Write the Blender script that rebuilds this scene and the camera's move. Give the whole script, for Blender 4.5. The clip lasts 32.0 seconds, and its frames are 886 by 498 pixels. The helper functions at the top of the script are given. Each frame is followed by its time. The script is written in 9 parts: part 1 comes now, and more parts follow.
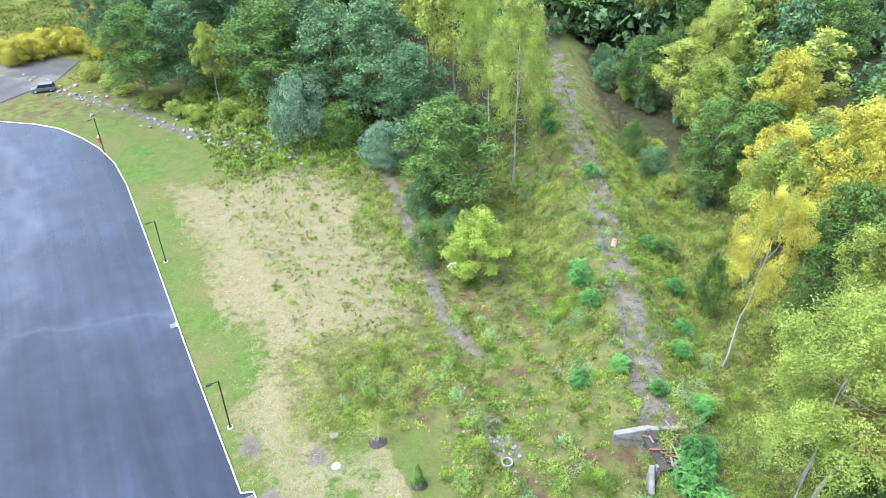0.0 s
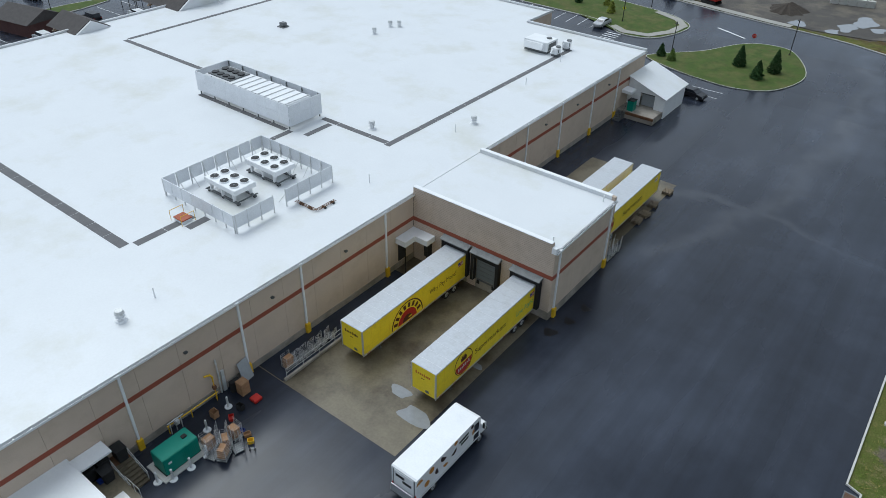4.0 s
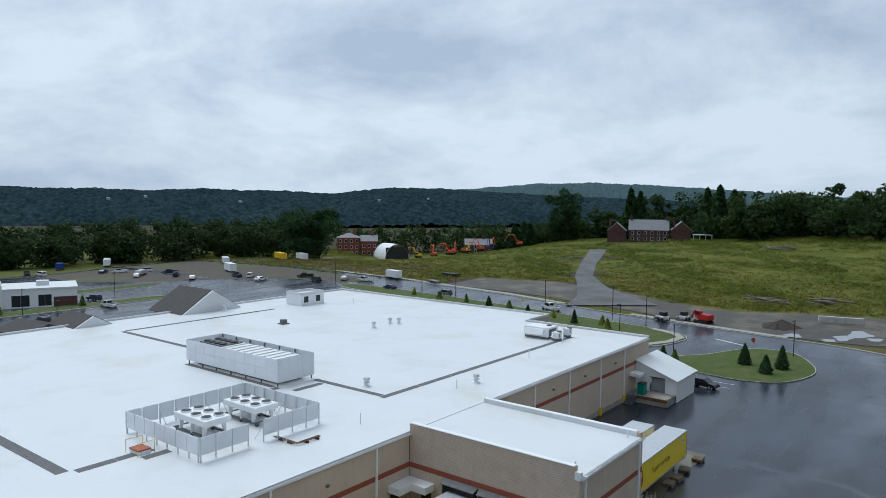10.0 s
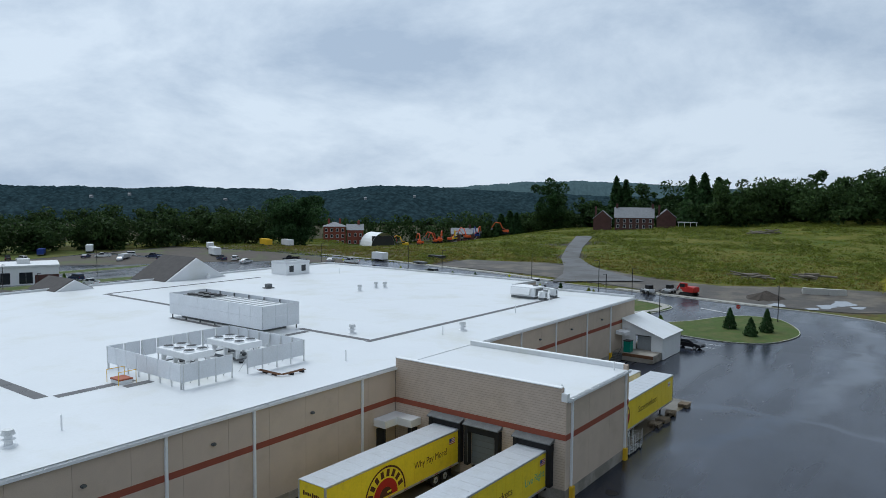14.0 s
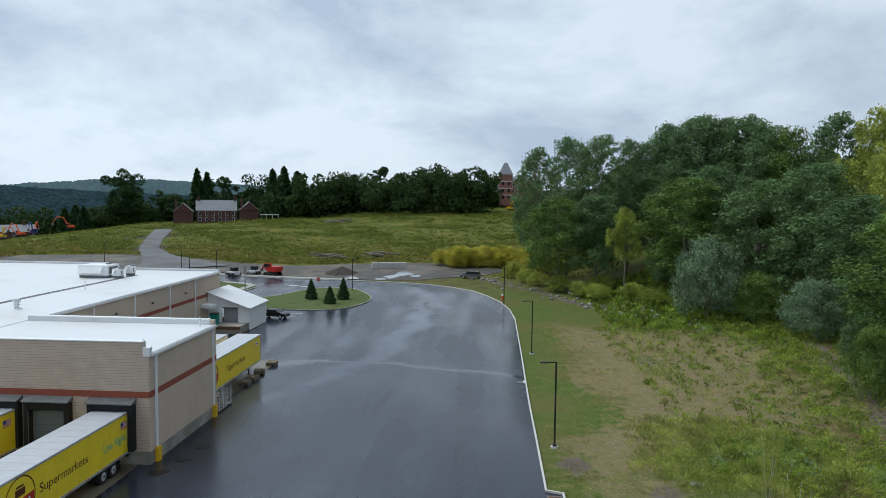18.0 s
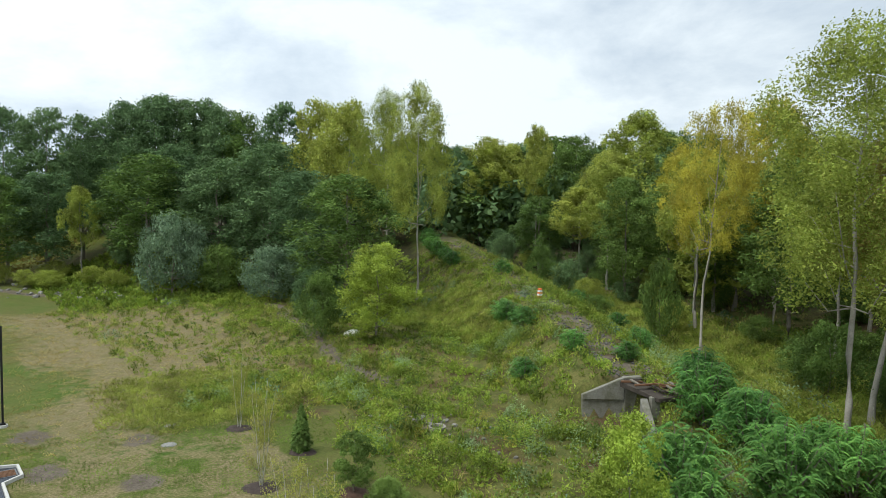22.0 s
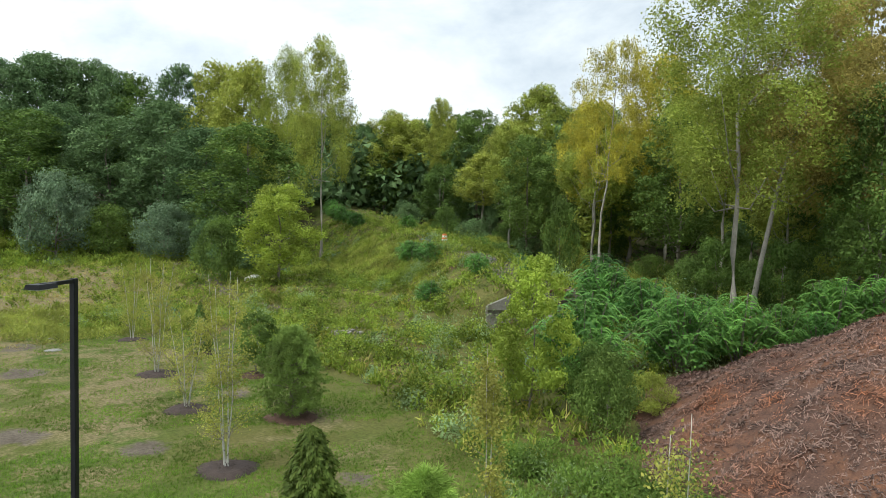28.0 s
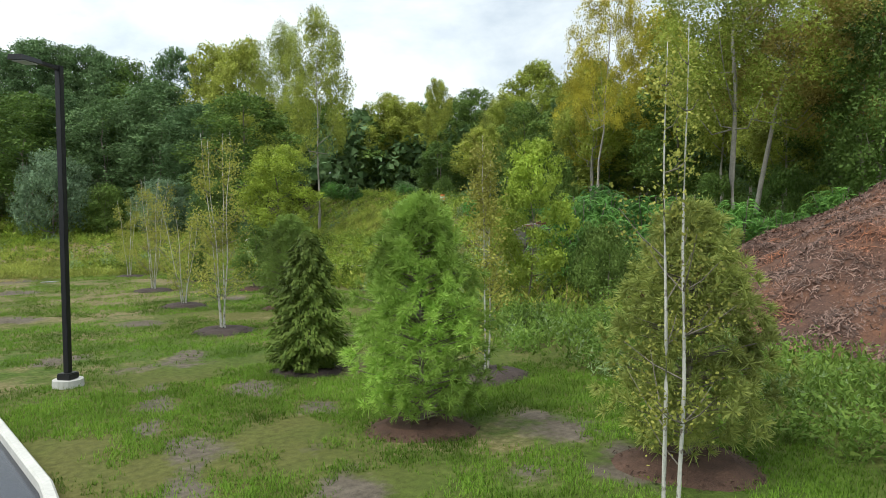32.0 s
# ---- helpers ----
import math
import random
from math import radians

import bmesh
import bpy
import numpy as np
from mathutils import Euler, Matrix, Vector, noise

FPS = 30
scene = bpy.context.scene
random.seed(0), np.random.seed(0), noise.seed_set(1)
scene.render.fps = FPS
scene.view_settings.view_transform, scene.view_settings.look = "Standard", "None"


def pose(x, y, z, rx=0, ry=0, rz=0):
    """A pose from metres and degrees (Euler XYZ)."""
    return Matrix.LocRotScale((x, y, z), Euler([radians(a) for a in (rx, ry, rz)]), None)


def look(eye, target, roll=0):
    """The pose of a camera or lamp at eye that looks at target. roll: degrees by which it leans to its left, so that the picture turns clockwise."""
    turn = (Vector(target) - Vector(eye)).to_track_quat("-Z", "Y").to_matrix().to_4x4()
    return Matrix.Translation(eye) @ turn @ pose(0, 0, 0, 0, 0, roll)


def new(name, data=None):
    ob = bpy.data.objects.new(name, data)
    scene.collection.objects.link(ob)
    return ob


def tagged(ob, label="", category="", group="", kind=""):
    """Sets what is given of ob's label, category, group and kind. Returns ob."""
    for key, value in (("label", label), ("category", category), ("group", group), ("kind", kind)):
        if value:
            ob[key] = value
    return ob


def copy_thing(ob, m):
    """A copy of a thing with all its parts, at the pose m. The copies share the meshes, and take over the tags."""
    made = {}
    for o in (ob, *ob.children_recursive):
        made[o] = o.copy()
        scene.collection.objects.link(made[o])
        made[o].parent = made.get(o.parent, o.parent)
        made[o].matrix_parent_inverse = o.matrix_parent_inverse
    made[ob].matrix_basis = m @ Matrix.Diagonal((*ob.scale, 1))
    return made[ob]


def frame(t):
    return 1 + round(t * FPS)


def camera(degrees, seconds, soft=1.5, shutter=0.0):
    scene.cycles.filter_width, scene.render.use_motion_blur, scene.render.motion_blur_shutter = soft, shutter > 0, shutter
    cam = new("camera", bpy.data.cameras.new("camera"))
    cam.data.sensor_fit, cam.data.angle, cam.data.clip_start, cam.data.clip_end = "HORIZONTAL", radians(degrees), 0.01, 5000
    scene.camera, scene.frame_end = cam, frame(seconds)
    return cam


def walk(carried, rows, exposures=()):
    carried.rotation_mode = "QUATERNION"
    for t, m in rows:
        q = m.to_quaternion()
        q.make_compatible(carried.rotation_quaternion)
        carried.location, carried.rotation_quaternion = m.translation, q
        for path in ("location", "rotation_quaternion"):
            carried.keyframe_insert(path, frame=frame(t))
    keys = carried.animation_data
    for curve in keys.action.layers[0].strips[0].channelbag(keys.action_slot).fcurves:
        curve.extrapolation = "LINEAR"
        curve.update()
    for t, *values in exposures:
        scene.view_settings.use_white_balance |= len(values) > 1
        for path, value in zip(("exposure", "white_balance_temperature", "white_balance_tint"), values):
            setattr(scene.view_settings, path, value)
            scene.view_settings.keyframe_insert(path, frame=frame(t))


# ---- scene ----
cam = camera(64.0, 32.0, soft=0.85)
PATH = [
    (0, (42.16, -49.60, 58.03), (46.106, -42.364, 52.377), -0.77),
    (0.5, (42.01, -49.60, 56.92), (44.716, -41.819, 51.247), -0.48),
    (1, (41.88, -49.58, 55.43), (43.308, -41.464, 49.769), -0.14),
    (1.5, (41.76, -49.55, 53.95), (41.692, -41.308, 48.284), 0.20),
    (2, (41.65, -49.51, 52.45), (40.088, -41.420, 46.780), 0.45),
    (2.5, (41.56, -49.45, 50.88), (38.609, -41.772, 45.198), 0.82),
    (3, (41.49, -49.39, 49.24), (37.200, -42.382, 43.538), 1.10),
    (3.5, (41.43, -49.32, 47.58), (36.479, -42.772, 41.861), 1.27),
    (4, (41.39, -49.24, 45.93), (36.435, -42.701, 40.214), 1.24),
    (4.5, (41.35, -49.17, 44.33), (36.399, -42.632, 38.602), 1.22),
    (6.5, (41.26, -48.89, 38.27), (36.014, -42.002, 33.255), 1.12),
    (7, (41.24, -48.83, 36.92), (36.001, -41.943, 31.900), 1.08),
    (7.5, (41.23, -48.77, 35.63), (35.860, -41.740, 30.971), 0.98),
    (8, (41.22, -48.73, 34.38), (35.560, -41.354, 30.699), 0.86),
    (8.5, (41.21, -48.70, 33.15), (35.328, -41.061, 30.509), 0.67),
    (9, (41.21, -48.68, 31.95), (35.177, -40.863, 30.389), 0.63),
    (9.5, (41.21, -48.67, 30.80), (35.114, -40.783, 30.024), 0.58),
    (10, (41.21, -48.67, 29.74), (35.117, -40.773, 29.008), 0.59),
    (11, (41.22, -48.66, 27.91), (35.128, -40.767, 27.174), 0.58),
    (12, (41.24, -48.65, 26.35), (35.154, -40.756, 25.606), 0.60),
    (13, (41.28, -48.64, 24.97), (35.193, -40.737, 24.231), 0.52),
    (13.5, (41.30, -48.63, 24.31), (35.212, -40.729, 23.572), 0.51),
    (15.5, (41.39, -48.60, 21.95), (36.980, -39.658, 21.238), 0.43),
    (16, (41.42, -48.60, 21.41), (37.611, -39.382, 20.707), 0.47),
    (17, (41.46, -48.62, 20.37), (39.137, -38.917, 19.682), 0.58),
    (18, (41.49, -48.66, 19.31), (40.829, -38.708, 18.642), 0.61),
    (19, (41.51, -48.73, 18.29), (42.522, -38.806, 17.639), 0.73),
    (20, (41.48, -48.82, 17.22), (44.243, -39.228, 16.579), 0.60),
    (20.5, (41.46, -48.86, 16.68), (45.147, -39.587, 16.067), 0.65),
    (21, (41.42, -48.90, 16.15), (46.184, -40.127, 15.554), 0.63),
    (21.5, (41.38, -48.93, 15.60), (46.940, -40.642, 15.027), 0.65),
    (22, (41.32, -48.95, 15.04), (47.434, -41.057, 14.486), 0.63),
    (22.5, (41.27, -48.97, 14.48), (47.933, -41.533, 13.953), 0.77),
    (23, (41.22, -48.98, 13.96), (48.301, -41.939, 13.445), 0.83),
    (24, (41.13, -48.99, 12.96), (48.246, -41.981, 12.444), 0.90),
    (25, (41.09, -49.00, 11.86), (48.203, -41.999, 11.343), 1.08),
    (25.5, (41.07, -49.01, 11.28), (48.194, -42.010, 10.768), 1.16),
    (27.5, (41.08, -49.05, 9.02), (48.214, -42.061, 8.526), 1.20),
    (28, (41.10, -49.07, 8.42), (48.232, -42.075, 7.942), 1.06),
    (29, (41.14, -49.09, 7.18), (48.278, -42.104, 6.728), 0.92),
    (30, (41.19, -49.11, 5.99), (48.327, -42.127, 5.558), 0.43),
    (31, (41.23, -49.13, 4.78), (48.378, -42.150, 4.357), -0.12),
    (32, (41.26, -49.13, 3.59), (48.392, -42.136, 3.160), -0.38),
]

EXPOSURES = [(0, 1.8, 5400, 11), (0.8, 1.58, 5450, 10), (1.5, 1.0, 5700, 8), (2.2, 0.2, 5900, 6), (3.0, -0.25, 6000, 5), (4.5, -0.28, 6000, 5), (7.5, -0.22, 6000, 5), (9.5, -0.34, 5900, 5), (13.5, -0.38, 5900, 5), (16.0, -0.38, 5900, 5), (17.5, -0.25, 6000, 5), (19.0, 0.0, 6250, 5), (20.5, 0.2, 6400, 5), (22.0, 0.32, 6500, 4), (24.0, 0.44, 6600, 4), (32.0, 0.46, 6650, 4)]
walk(cam, [(t, look(eye, target, roll)) for t, eye, target, roll in PATH], EXPOSURES)

# ---- sky and light ----
world = bpy.data.worlds.new("overcast_sky")
scene.world = world
world.use_nodes = True
wn, wl = world.node_tree.nodes, world.node_tree.links
wn.clear()
w_out = wn.new("ShaderNodeOutputWorld")
w_bg = wn.new("ShaderNodeBackground")
w_sky = wn.new("ShaderNodeTexSky")
w_sky.sky_type, w_sky.sun_disc = "NISHITA", False
w_sky.sun_elevation, w_sky.sun_rotation = radians(60), radians(278)
w_sky.air_density, w_sky.dust_density = 1.0, 3.0
w_co = wn.new("ShaderNodeTexCoord")
w_map = wn.new("ShaderNodeMapping")
w_map.inputs["Scale"].default_value = (1.0, 1.0, 2.3)
w_map.inputs["Location"].default_value = (0.3, 1.7, 0.2)
w_n1 = wn.new("ShaderNodeTexNoise")
w_n1.inputs["Scale"].default_value, w_n1.inputs["Detail"].default_value = 2.5, 11.0
w_n1.inputs["Roughness"].default_value, w_n1.inputs["Distortion"].default_value = 0.6, 0.25
w_ramp = wn.new("ShaderNodeValToRGB")
w_ramp.color_ramp.elements[0].position, w_ramp.color_ramp.elements[0].color = 0.36, (5.25, 6.05, 7.3, 1)
w_ramp.color_ramp.elements[1].position, w_ramp.color_ramp.elements[1].color = 0.58, (8.6, 9.15, 9.95, 1)
w_mix = wn.new("ShaderNodeMix")
w_mix.data_type = "RGBA"
w_mix.inputs["Factor"].default_value = 0.94
wl.new(w_co.outputs["Generated"], w_map.inputs["Vector"])
wl.new(w_map.outputs["Vector"], w_n1.inputs["Vector"])
wl.new(w_n1.outputs["Fac"], w_ramp.inputs["Fac"])
wl.new(w_sky.outputs["Color"], w_mix.inputs["A"])
wl.new(w_ramp.outputs["Color"], w_mix.inputs["B"])
w_dot = wn.new("ShaderNodeVectorMath")
w_dot.operation = "DOT_PRODUCT"
w_dot.inputs[1].default_value = (-0.86, 0.5, 0.0)
w_lift = wn.new("ShaderNodeMath")
w_lift.operation = "MULTIPLY_ADD"
w_lift.inputs[1].default_value, w_lift.inputs[2].default_value = 0.16, 0.97
w_scale = wn.new("ShaderNodeVectorMath")
w_scale.operation = "SCALE"
wl.new(w_co.outputs["Generated"], w_dot.inputs[0])
wl.new(w_dot.outputs["Value"], w_lift.inputs[0])
wl.new(w_mix.outputs["Result"], w_scale.inputs[0])
wl.new(w_lift.outputs[0], w_scale.inputs["Scale"])
wl.new(w_scale.outputs[0], w_bg.inputs["Color"])
w_bg.inputs["Strength"].default_value = 0.1
wl.new(w_bg.outputs["Background"], w_out.inputs["Surface"])
sun = new("sun", bpy.data.lights.new("sun", "SUN"))
sun.data.energy, sun.data.angle, sun.data.color = 2.3, radians(38), (1.0, 0.985, 0.95)
sun.matrix_world = look((0, 0, 100), (Vector((0, 0, 100)) - Vector((math.sin(radians(278)) * math.cos(radians(60)), math.cos(radians(278)) * math.cos(radians(60)), math.sin(radians(60))))))

# ---- materials ----
def material(name, color, rough=0.8, metal=0.0, spread=0.25, scale=3.0, bump=0.15, fine=40.0, second=None, second_at=(0.45, 0.6), second_scale=0.3, spec=0.4, per_object=0.0, per_island=0.0):
    """A procedural surface: a base colour varied at two scales, an optional second colour in patches, and fine relief."""
    m = bpy.data.materials.new(name)
    m.use_nodes = True
    n, l = m.node_tree.nodes, m.node_tree.links
    b = n["Principled BSDF"]
    b.inputs["Roughness"].default_value, b.inputs["Metallic"].default_value = rough, metal
    b.inputs["Specular IOR Level"].default_value = spec
    geo = n.new("ShaderNodeNewGeometry")
    co = geo.outputs["Position"]
    n1, n2 = n.new("ShaderNodeTexNoise"), n.new("ShaderNodeTexNoise")
    n1.inputs["Scale"].default_value, n1.inputs["Detail"].default_value = scale, 6
    n2.inputs["Scale"].default_value, n2.inputs["Detail"].default_value = fine, 3
    l.new(co, n1.inputs["Vector"])
    l.new(co, n2.inputs["Vector"])
    add = n.new("ShaderNodeMath")
    add.operation = "ADD"
    l.new(n1.outputs["Fac"], add.inputs[0])
    l.new(n2.outputs["Fac"], add.inputs[1])
    rng = n.new("ShaderNodeMapRange")
    rng.inputs["From Min"].default_value, rng.inputs["From Max"].default_value = 0.6, 1.4
    rng.inputs["To Min"].default_value, rng.inputs["To Max"].default_value = 1 - spread, 1 + spread
    l.new(add.outputs[0], rng.inputs["Value"])
    value = rng.outputs["Result"]
    if per_object or per_island:
        src = n.new("ShaderNodeObjectInfo").outputs["Random"] if per_object else geo.outputs["Random Per Island"]
        r2 = n.new("ShaderNodeMapRange")
        k = per_object or per_island
        r2.inputs["To Min"].default_value, r2.inputs["To Max"].default_value = 1 - k, 1 + k
        l.new(src, r2.inputs["Value"])
        mul = n.new("ShaderNodeMath")
        mul.operation = "MULTIPLY"
        l.new(value, mul.inputs[0])
        l.new(r2.outputs["Result"], mul.inputs[1])
        value = mul.outputs[0]
    rgb = n.new("ShaderNodeRGB")
    rgb.outputs[0].default_value = (*color, 1)
    col = rgb.outputs[0]
    if second:
        n3 = n.new("ShaderNodeTexNoise")
        n3.inputs["Scale"].default_value, n3.inputs["Detail"].default_value, n3.inputs["Roughness"].default_value = second_scale, 7, 0.62
        l.new(co, n3.inputs["Vector"])
        r3 = n.new("ShaderNodeMapRange")
        r3.inputs["From Min"].default_value, r3.inputs["From Max"].default_value = second_at
        l.new(n3.outputs["Fac"], r3.inputs["Value"])
        mx = n.new("ShaderNodeMix")
        mx.data_type = "RGBA"
        l.new(r3.outputs["Result"], mx.inputs["Factor"])
        l.new(col, mx.inputs["A"])
        mx.inputs["B"].default_value = (*second, 1)
        col = mx.outputs["Result"]
    sc = n.new("ShaderNodeVectorMath")
    sc.operation = "SCALE"
    l.new(col, sc.inputs[0])
    l.new(value, sc.inputs["Scale"])
    l.new(sc.outputs[0], b.inputs["Base Color"])
    if bump:
        bp = n.new("ShaderNodeBump")
        bp.inputs["Strength"].default_value, bp.inputs["Distance"].default_value = bump, 0.02
        l.new(n2.outputs["Fac"], bp.inputs["Height"])
        l.new(bp.outputs["Normal"], b.inputs["Normal"])
    return m


def leaf_material(name, color, alt, shine=0.15, spread=0.45, thru=0.3):
    """Leaves: the colour differs leaf by leaf between two greens, with light passing through."""
    m = bpy.data.materials.new(name)
    m.use_nodes = True
    n, l = m.node_tree.nodes, m.node_tree.links
    b = n["Principled BSDF"]
    geo, info = n.new("ShaderNodeNewGeometry"), n.new("ShaderNodeObjectInfo")
    add = n.new("ShaderNodeMath")
    add.operation, add.inputs[1].default_value = "MULTIPLY_ADD", 0.6
    l.new(geo.outputs["Random Per Island"], add.inputs[0])
    half = n.new("ShaderNodeMath")
    half.operation, half.inputs[1].default_value = "MULTIPLY", 0.4
    l.new(info.outputs["Random"], half.inputs[0])
    l.new(half.outputs[0], add.inputs[2])
    mx = n.new("ShaderNodeMix")
    mx.data_type = "RGBA"
    l.new(add.outputs[0], mx.inputs["Factor"])
    mx.inputs["A"].default_value, mx.inputs["B"].default_value = (*color, 1), (*alt, 1)
    noi = n.new("ShaderNodeTexNoise")
    noi.inputs["Scale"].default_value = 0.45
    l.new(geo.outputs["Position"], noi.inputs["Vector"])
    rng = n.new("ShaderNodeMapRange")
    rng.inputs["From Min"].default_value, rng.inputs["From Max"].default_value = 0.3, 0.7
    rng.inputs["To Min"].default_value, rng.inputs["To Max"].default_value = 1 - spread, 1 + spread
    l.new(noi.outputs["Fac"], rng.inputs["Value"])
    sc = n.new("ShaderNodeVectorMath")
    sc.operation = "SCALE"
    l.new(mx.outputs["Result"], sc.inputs[0])
    l.new(rng.outputs["Result"], sc.inputs["Scale"])
    l.new(sc.outputs[0], b.inputs["Base Color"])
    b.inputs["Roughness"].default_value, b.inputs["Specular IOR Level"].default_value = 0.55, shine
    tr = n.new("ShaderNodeBsdfTranslucent")
    l.new(sc.outputs[0], tr.inputs["Color"])
    ms = n.new("ShaderNodeMixShader")
    ms.inputs["Fac"].default_value = thru
    l.new(b.outputs[0], ms.inputs[1])
    l.new(tr.outputs[0], ms.inputs[2])
    l.new(ms.outputs[0], n["Material Output"].inputs["Surface"])
    return m


M_ROOF = material("white_roof_membrane", (0.67, 0.685, 0.70), 0.35, spread=0.035, scale=0.25, fine=6, bump=0.04, second=(0.56, 0.56, 0.51), second_at=(0.5, 0.78), second_scale=0.12, spec=0.5)
M_WALL = material("tan_split_block", (0.55, 0.45, 0.36), 0.9, spread=0.08, scale=0.6, fine=14, bump=0.35, second=(0.48, 0.39, 0.305), second_at=(0.5, 0.75), second_scale=0.4)
M_BLOCK = material("coursed_tan_block", (0.52, 0.425, 0.345), 0.9, spread=0.12, scale=1.2, fine=9, bump=0.4, second=(0.45, 0.365, 0.29), second_at=(0.5, 0.75), second_scale=0.5)


def course_joints(m, height=0.203, share=0.13, dark=0.68):
    """Recessed mortar lines between level courses of block."""
    n, l = m.node_tree.nodes, m.node_tree.links
    b = n["Principled BSDF"]
    sep = n.new("ShaderNodeSeparateXYZ")
    l.new(n.new("ShaderNodeNewGeometry").outputs["Position"], sep.inputs[0])
    wrap = n.new("ShaderNodeMath")
    wrap.operation, wrap.inputs[1].default_value = "FLOORED_MODULO", height
    l.new(sep.outputs["Z"], wrap.inputs[0])
    step = n.new("ShaderNodeMath")
    step.operation, step.inputs[1].default_value = "LESS_THAN", height * share
    l.new(wrap.outputs[0], step.inputs[0])
    k = n.new("ShaderNodeMapRange")
    k.inputs["To Min"].default_value, k.inputs["To Max"].default_value = 1.0, dark
    l.new(step.outputs[0], k.inputs["Value"])
    sc = n.new("ShaderNodeVectorMath")
    sc.operation = "SCALE"
    l.new(b.inputs["Base Color"].links[0].from_socket, sc.inputs[0])
    l.new(k.outputs["Result"], sc.inputs["Scale"])
    l.new(sc.outputs[0], b.inputs["Base Color"])


course_joints(M_BLOCK)
M_BAND = material("red_brown_band", (0.27, 0.075, 0.045), 0.85, spread=0.12, scale=1.0, fine=14, bump=0.3)
M_FOOT = material("concrete_base_course", (0.33, 0.30, 0.26), 0.9, spread=0.2, scale=0.8, fine=12, second=(0.22, 0.2, 0.17), second_scale=0.5)
M_WHITE = material("white_painted_metal", (0.78, 0.79, 0.80), 0.4, spread=0.06, scale=0.8, fine=9, bump=0.03)
M_GUTTER = material("gutter_metal", (0.62, 0.63, 0.63), 0.45, 0.3, spread=0.2, scale=2.0, fine=12)
M_STRIP = material("grey_walkway_mat", (0.13, 0.13, 0.135), 0.8, spread=0.2, scale=1.0, fine=8)
M_SCREEN = material("galvanised_screen_panel", (0.72, 0.74, 0.77), 0.45, 0.15, spread=0.09, scale=0.5, fine=7, bump=0.05)
M_STEEL = material("dark_galvanised_steel", (0.16, 0.17, 0.175), 0.5, 0.6, spread=0.3, scale=2, fine=20)
M_BLACK = material("black_rubber", (0.015, 0.015, 0.016), 0.75, spread=0.3, scale=2)
M_BLACKPAINT = material("black_painted_steel", (0.012, 0.012, 0.013), 0.45, spread=0.2)
M_YELLOW = material("yellow_trailer_paint", (0.84, 0.64, 0.025), 0.35, spread=0.09, scale=0.7, fine=5, bump=0.03, second=(0.62, 0.46, 0.04), second_at=(0.58, 0.85), second_scale=0.9)
M_GUARD = material("yellow_guard_paint", (0.72, 0.45, 0.02), 0.5, spread=0.15)
M_TROOF = material("trailer_roof_sheet", (0.50, 0.52, 0.55), 0.4, 0.1, spread=0.1, scale=0.5, fine=5, second=(0.40, 0.41, 0.42), second_at=(0.5, 0.75), second_scale=0.5)
M_ALU = material("aluminium_trim", (0.62, 0.63, 0.65), 0.35, 0.7, spread=0.12)
M_CONC = material("loading_slab_concrete", (0.150, 0.128, 0.088), 0.3, spread=0.22, scale=0.5, fine=5, bump=0.05, second=(0.062, 0.048, 0.032), second_at=(0.45, 0.66), second_scale=0.22)
M_CONCL = material("light_concrete", (0.50, 0.49, 0.46), 0.85, spread=0.15, scale=1.2, fine=16)
M_OLDCONC = material("weathered_culvert_concrete", (0.215, 0.205, 0.175), 0.9, spread=0.3, scale=0.9, fine=9, second=(0.125, 0.12, 0.085), second_at=(0.45, 0.62), second_scale=0.9, bump=0.4)
M_KERB = material("kerb_concrete", (0.52, 0.51, 0.48), 0.85, spread=0.14, scale=1.5, fine=16)
M_LINE = material("worn_white_paint", (0.66, 0.67, 0.68), 0.7, spread=0.15, scale=2)
M_GREEN = material("green_enamel", (0.004, 0.20, 0.145), 0.4, spread=0.1)
M_DARKGLASS = material("dark_window_glass", (0.02, 0.024, 0.03), 0.12, spread=0.1, bump=0)
M_DOOR = material("grey_dock_door", (0.34, 0.36, 0.38), 0.5, spread=0.12)
# near-black colour that stands for shade inside openings and joints
M_DARKIN = material("near_black_opening_shade", (0.03, 0.03, 0.032), 0.8)
M_RED = material("red_paint", (0.42, 0.02, 0.015), 0.45, spread=0.15)
M_ORANGE = material("orange_paint", (0.62, 0.10, 0.02), 0.5, spread=0.15)
M_BROWNPAINT = material("brown_lettering", (0.08, 0.025, 0.012), 0.6, spread=0.1)
M_LIME = material("light_green_lettering", (0.40, 0.62, 0.12), 0.6, spread=0.1)
M_BLUEPAINT = material("blue_paint", (0.01, 0.04, 0.25), 0.45, spread=0.15)
M_TYRE = material("tyre_rubber", (0.02, 0.02, 0.02), 0.85, spread=0.3)
M_RIM = material("pale_wheel_rim", (0.55, 0.56, 0.57), 0.4, 0.5)
M_CARDBOARD = material("cardboard", (0.33, 0.19, 0.10), 0.85, spread=0.25)
M_PALLET = material("weathered_pallet_wood", (0.19, 0.15, 0.105), 0.9, spread=0.3, scale=2.0, fine=20)
M_RUST = material("rusty_iron", (0.15, 0.075, 0.04), 0.9, spread=0.4)
M_BARK = material("grey_bark", (0.19, 0.165, 0.135), 0.95, spread=0.35, scale=2.5, fine=18, bump=0.5)
M_PALEBARK = material("pale_bark", (0.30, 0.275, 0.235), 0.9, spread=0.3, scale=1.5, fine=12, bump=0.4)
M_BIRCH = material("white_birch_bark", (0.50, 0.485, 0.44), 0.8, spread=0.2, scale=3, fine=25, second=(0.14, 0.115, 0.09), second_at=(0.56, 0.64), second_scale=7.0, bump=0.3)
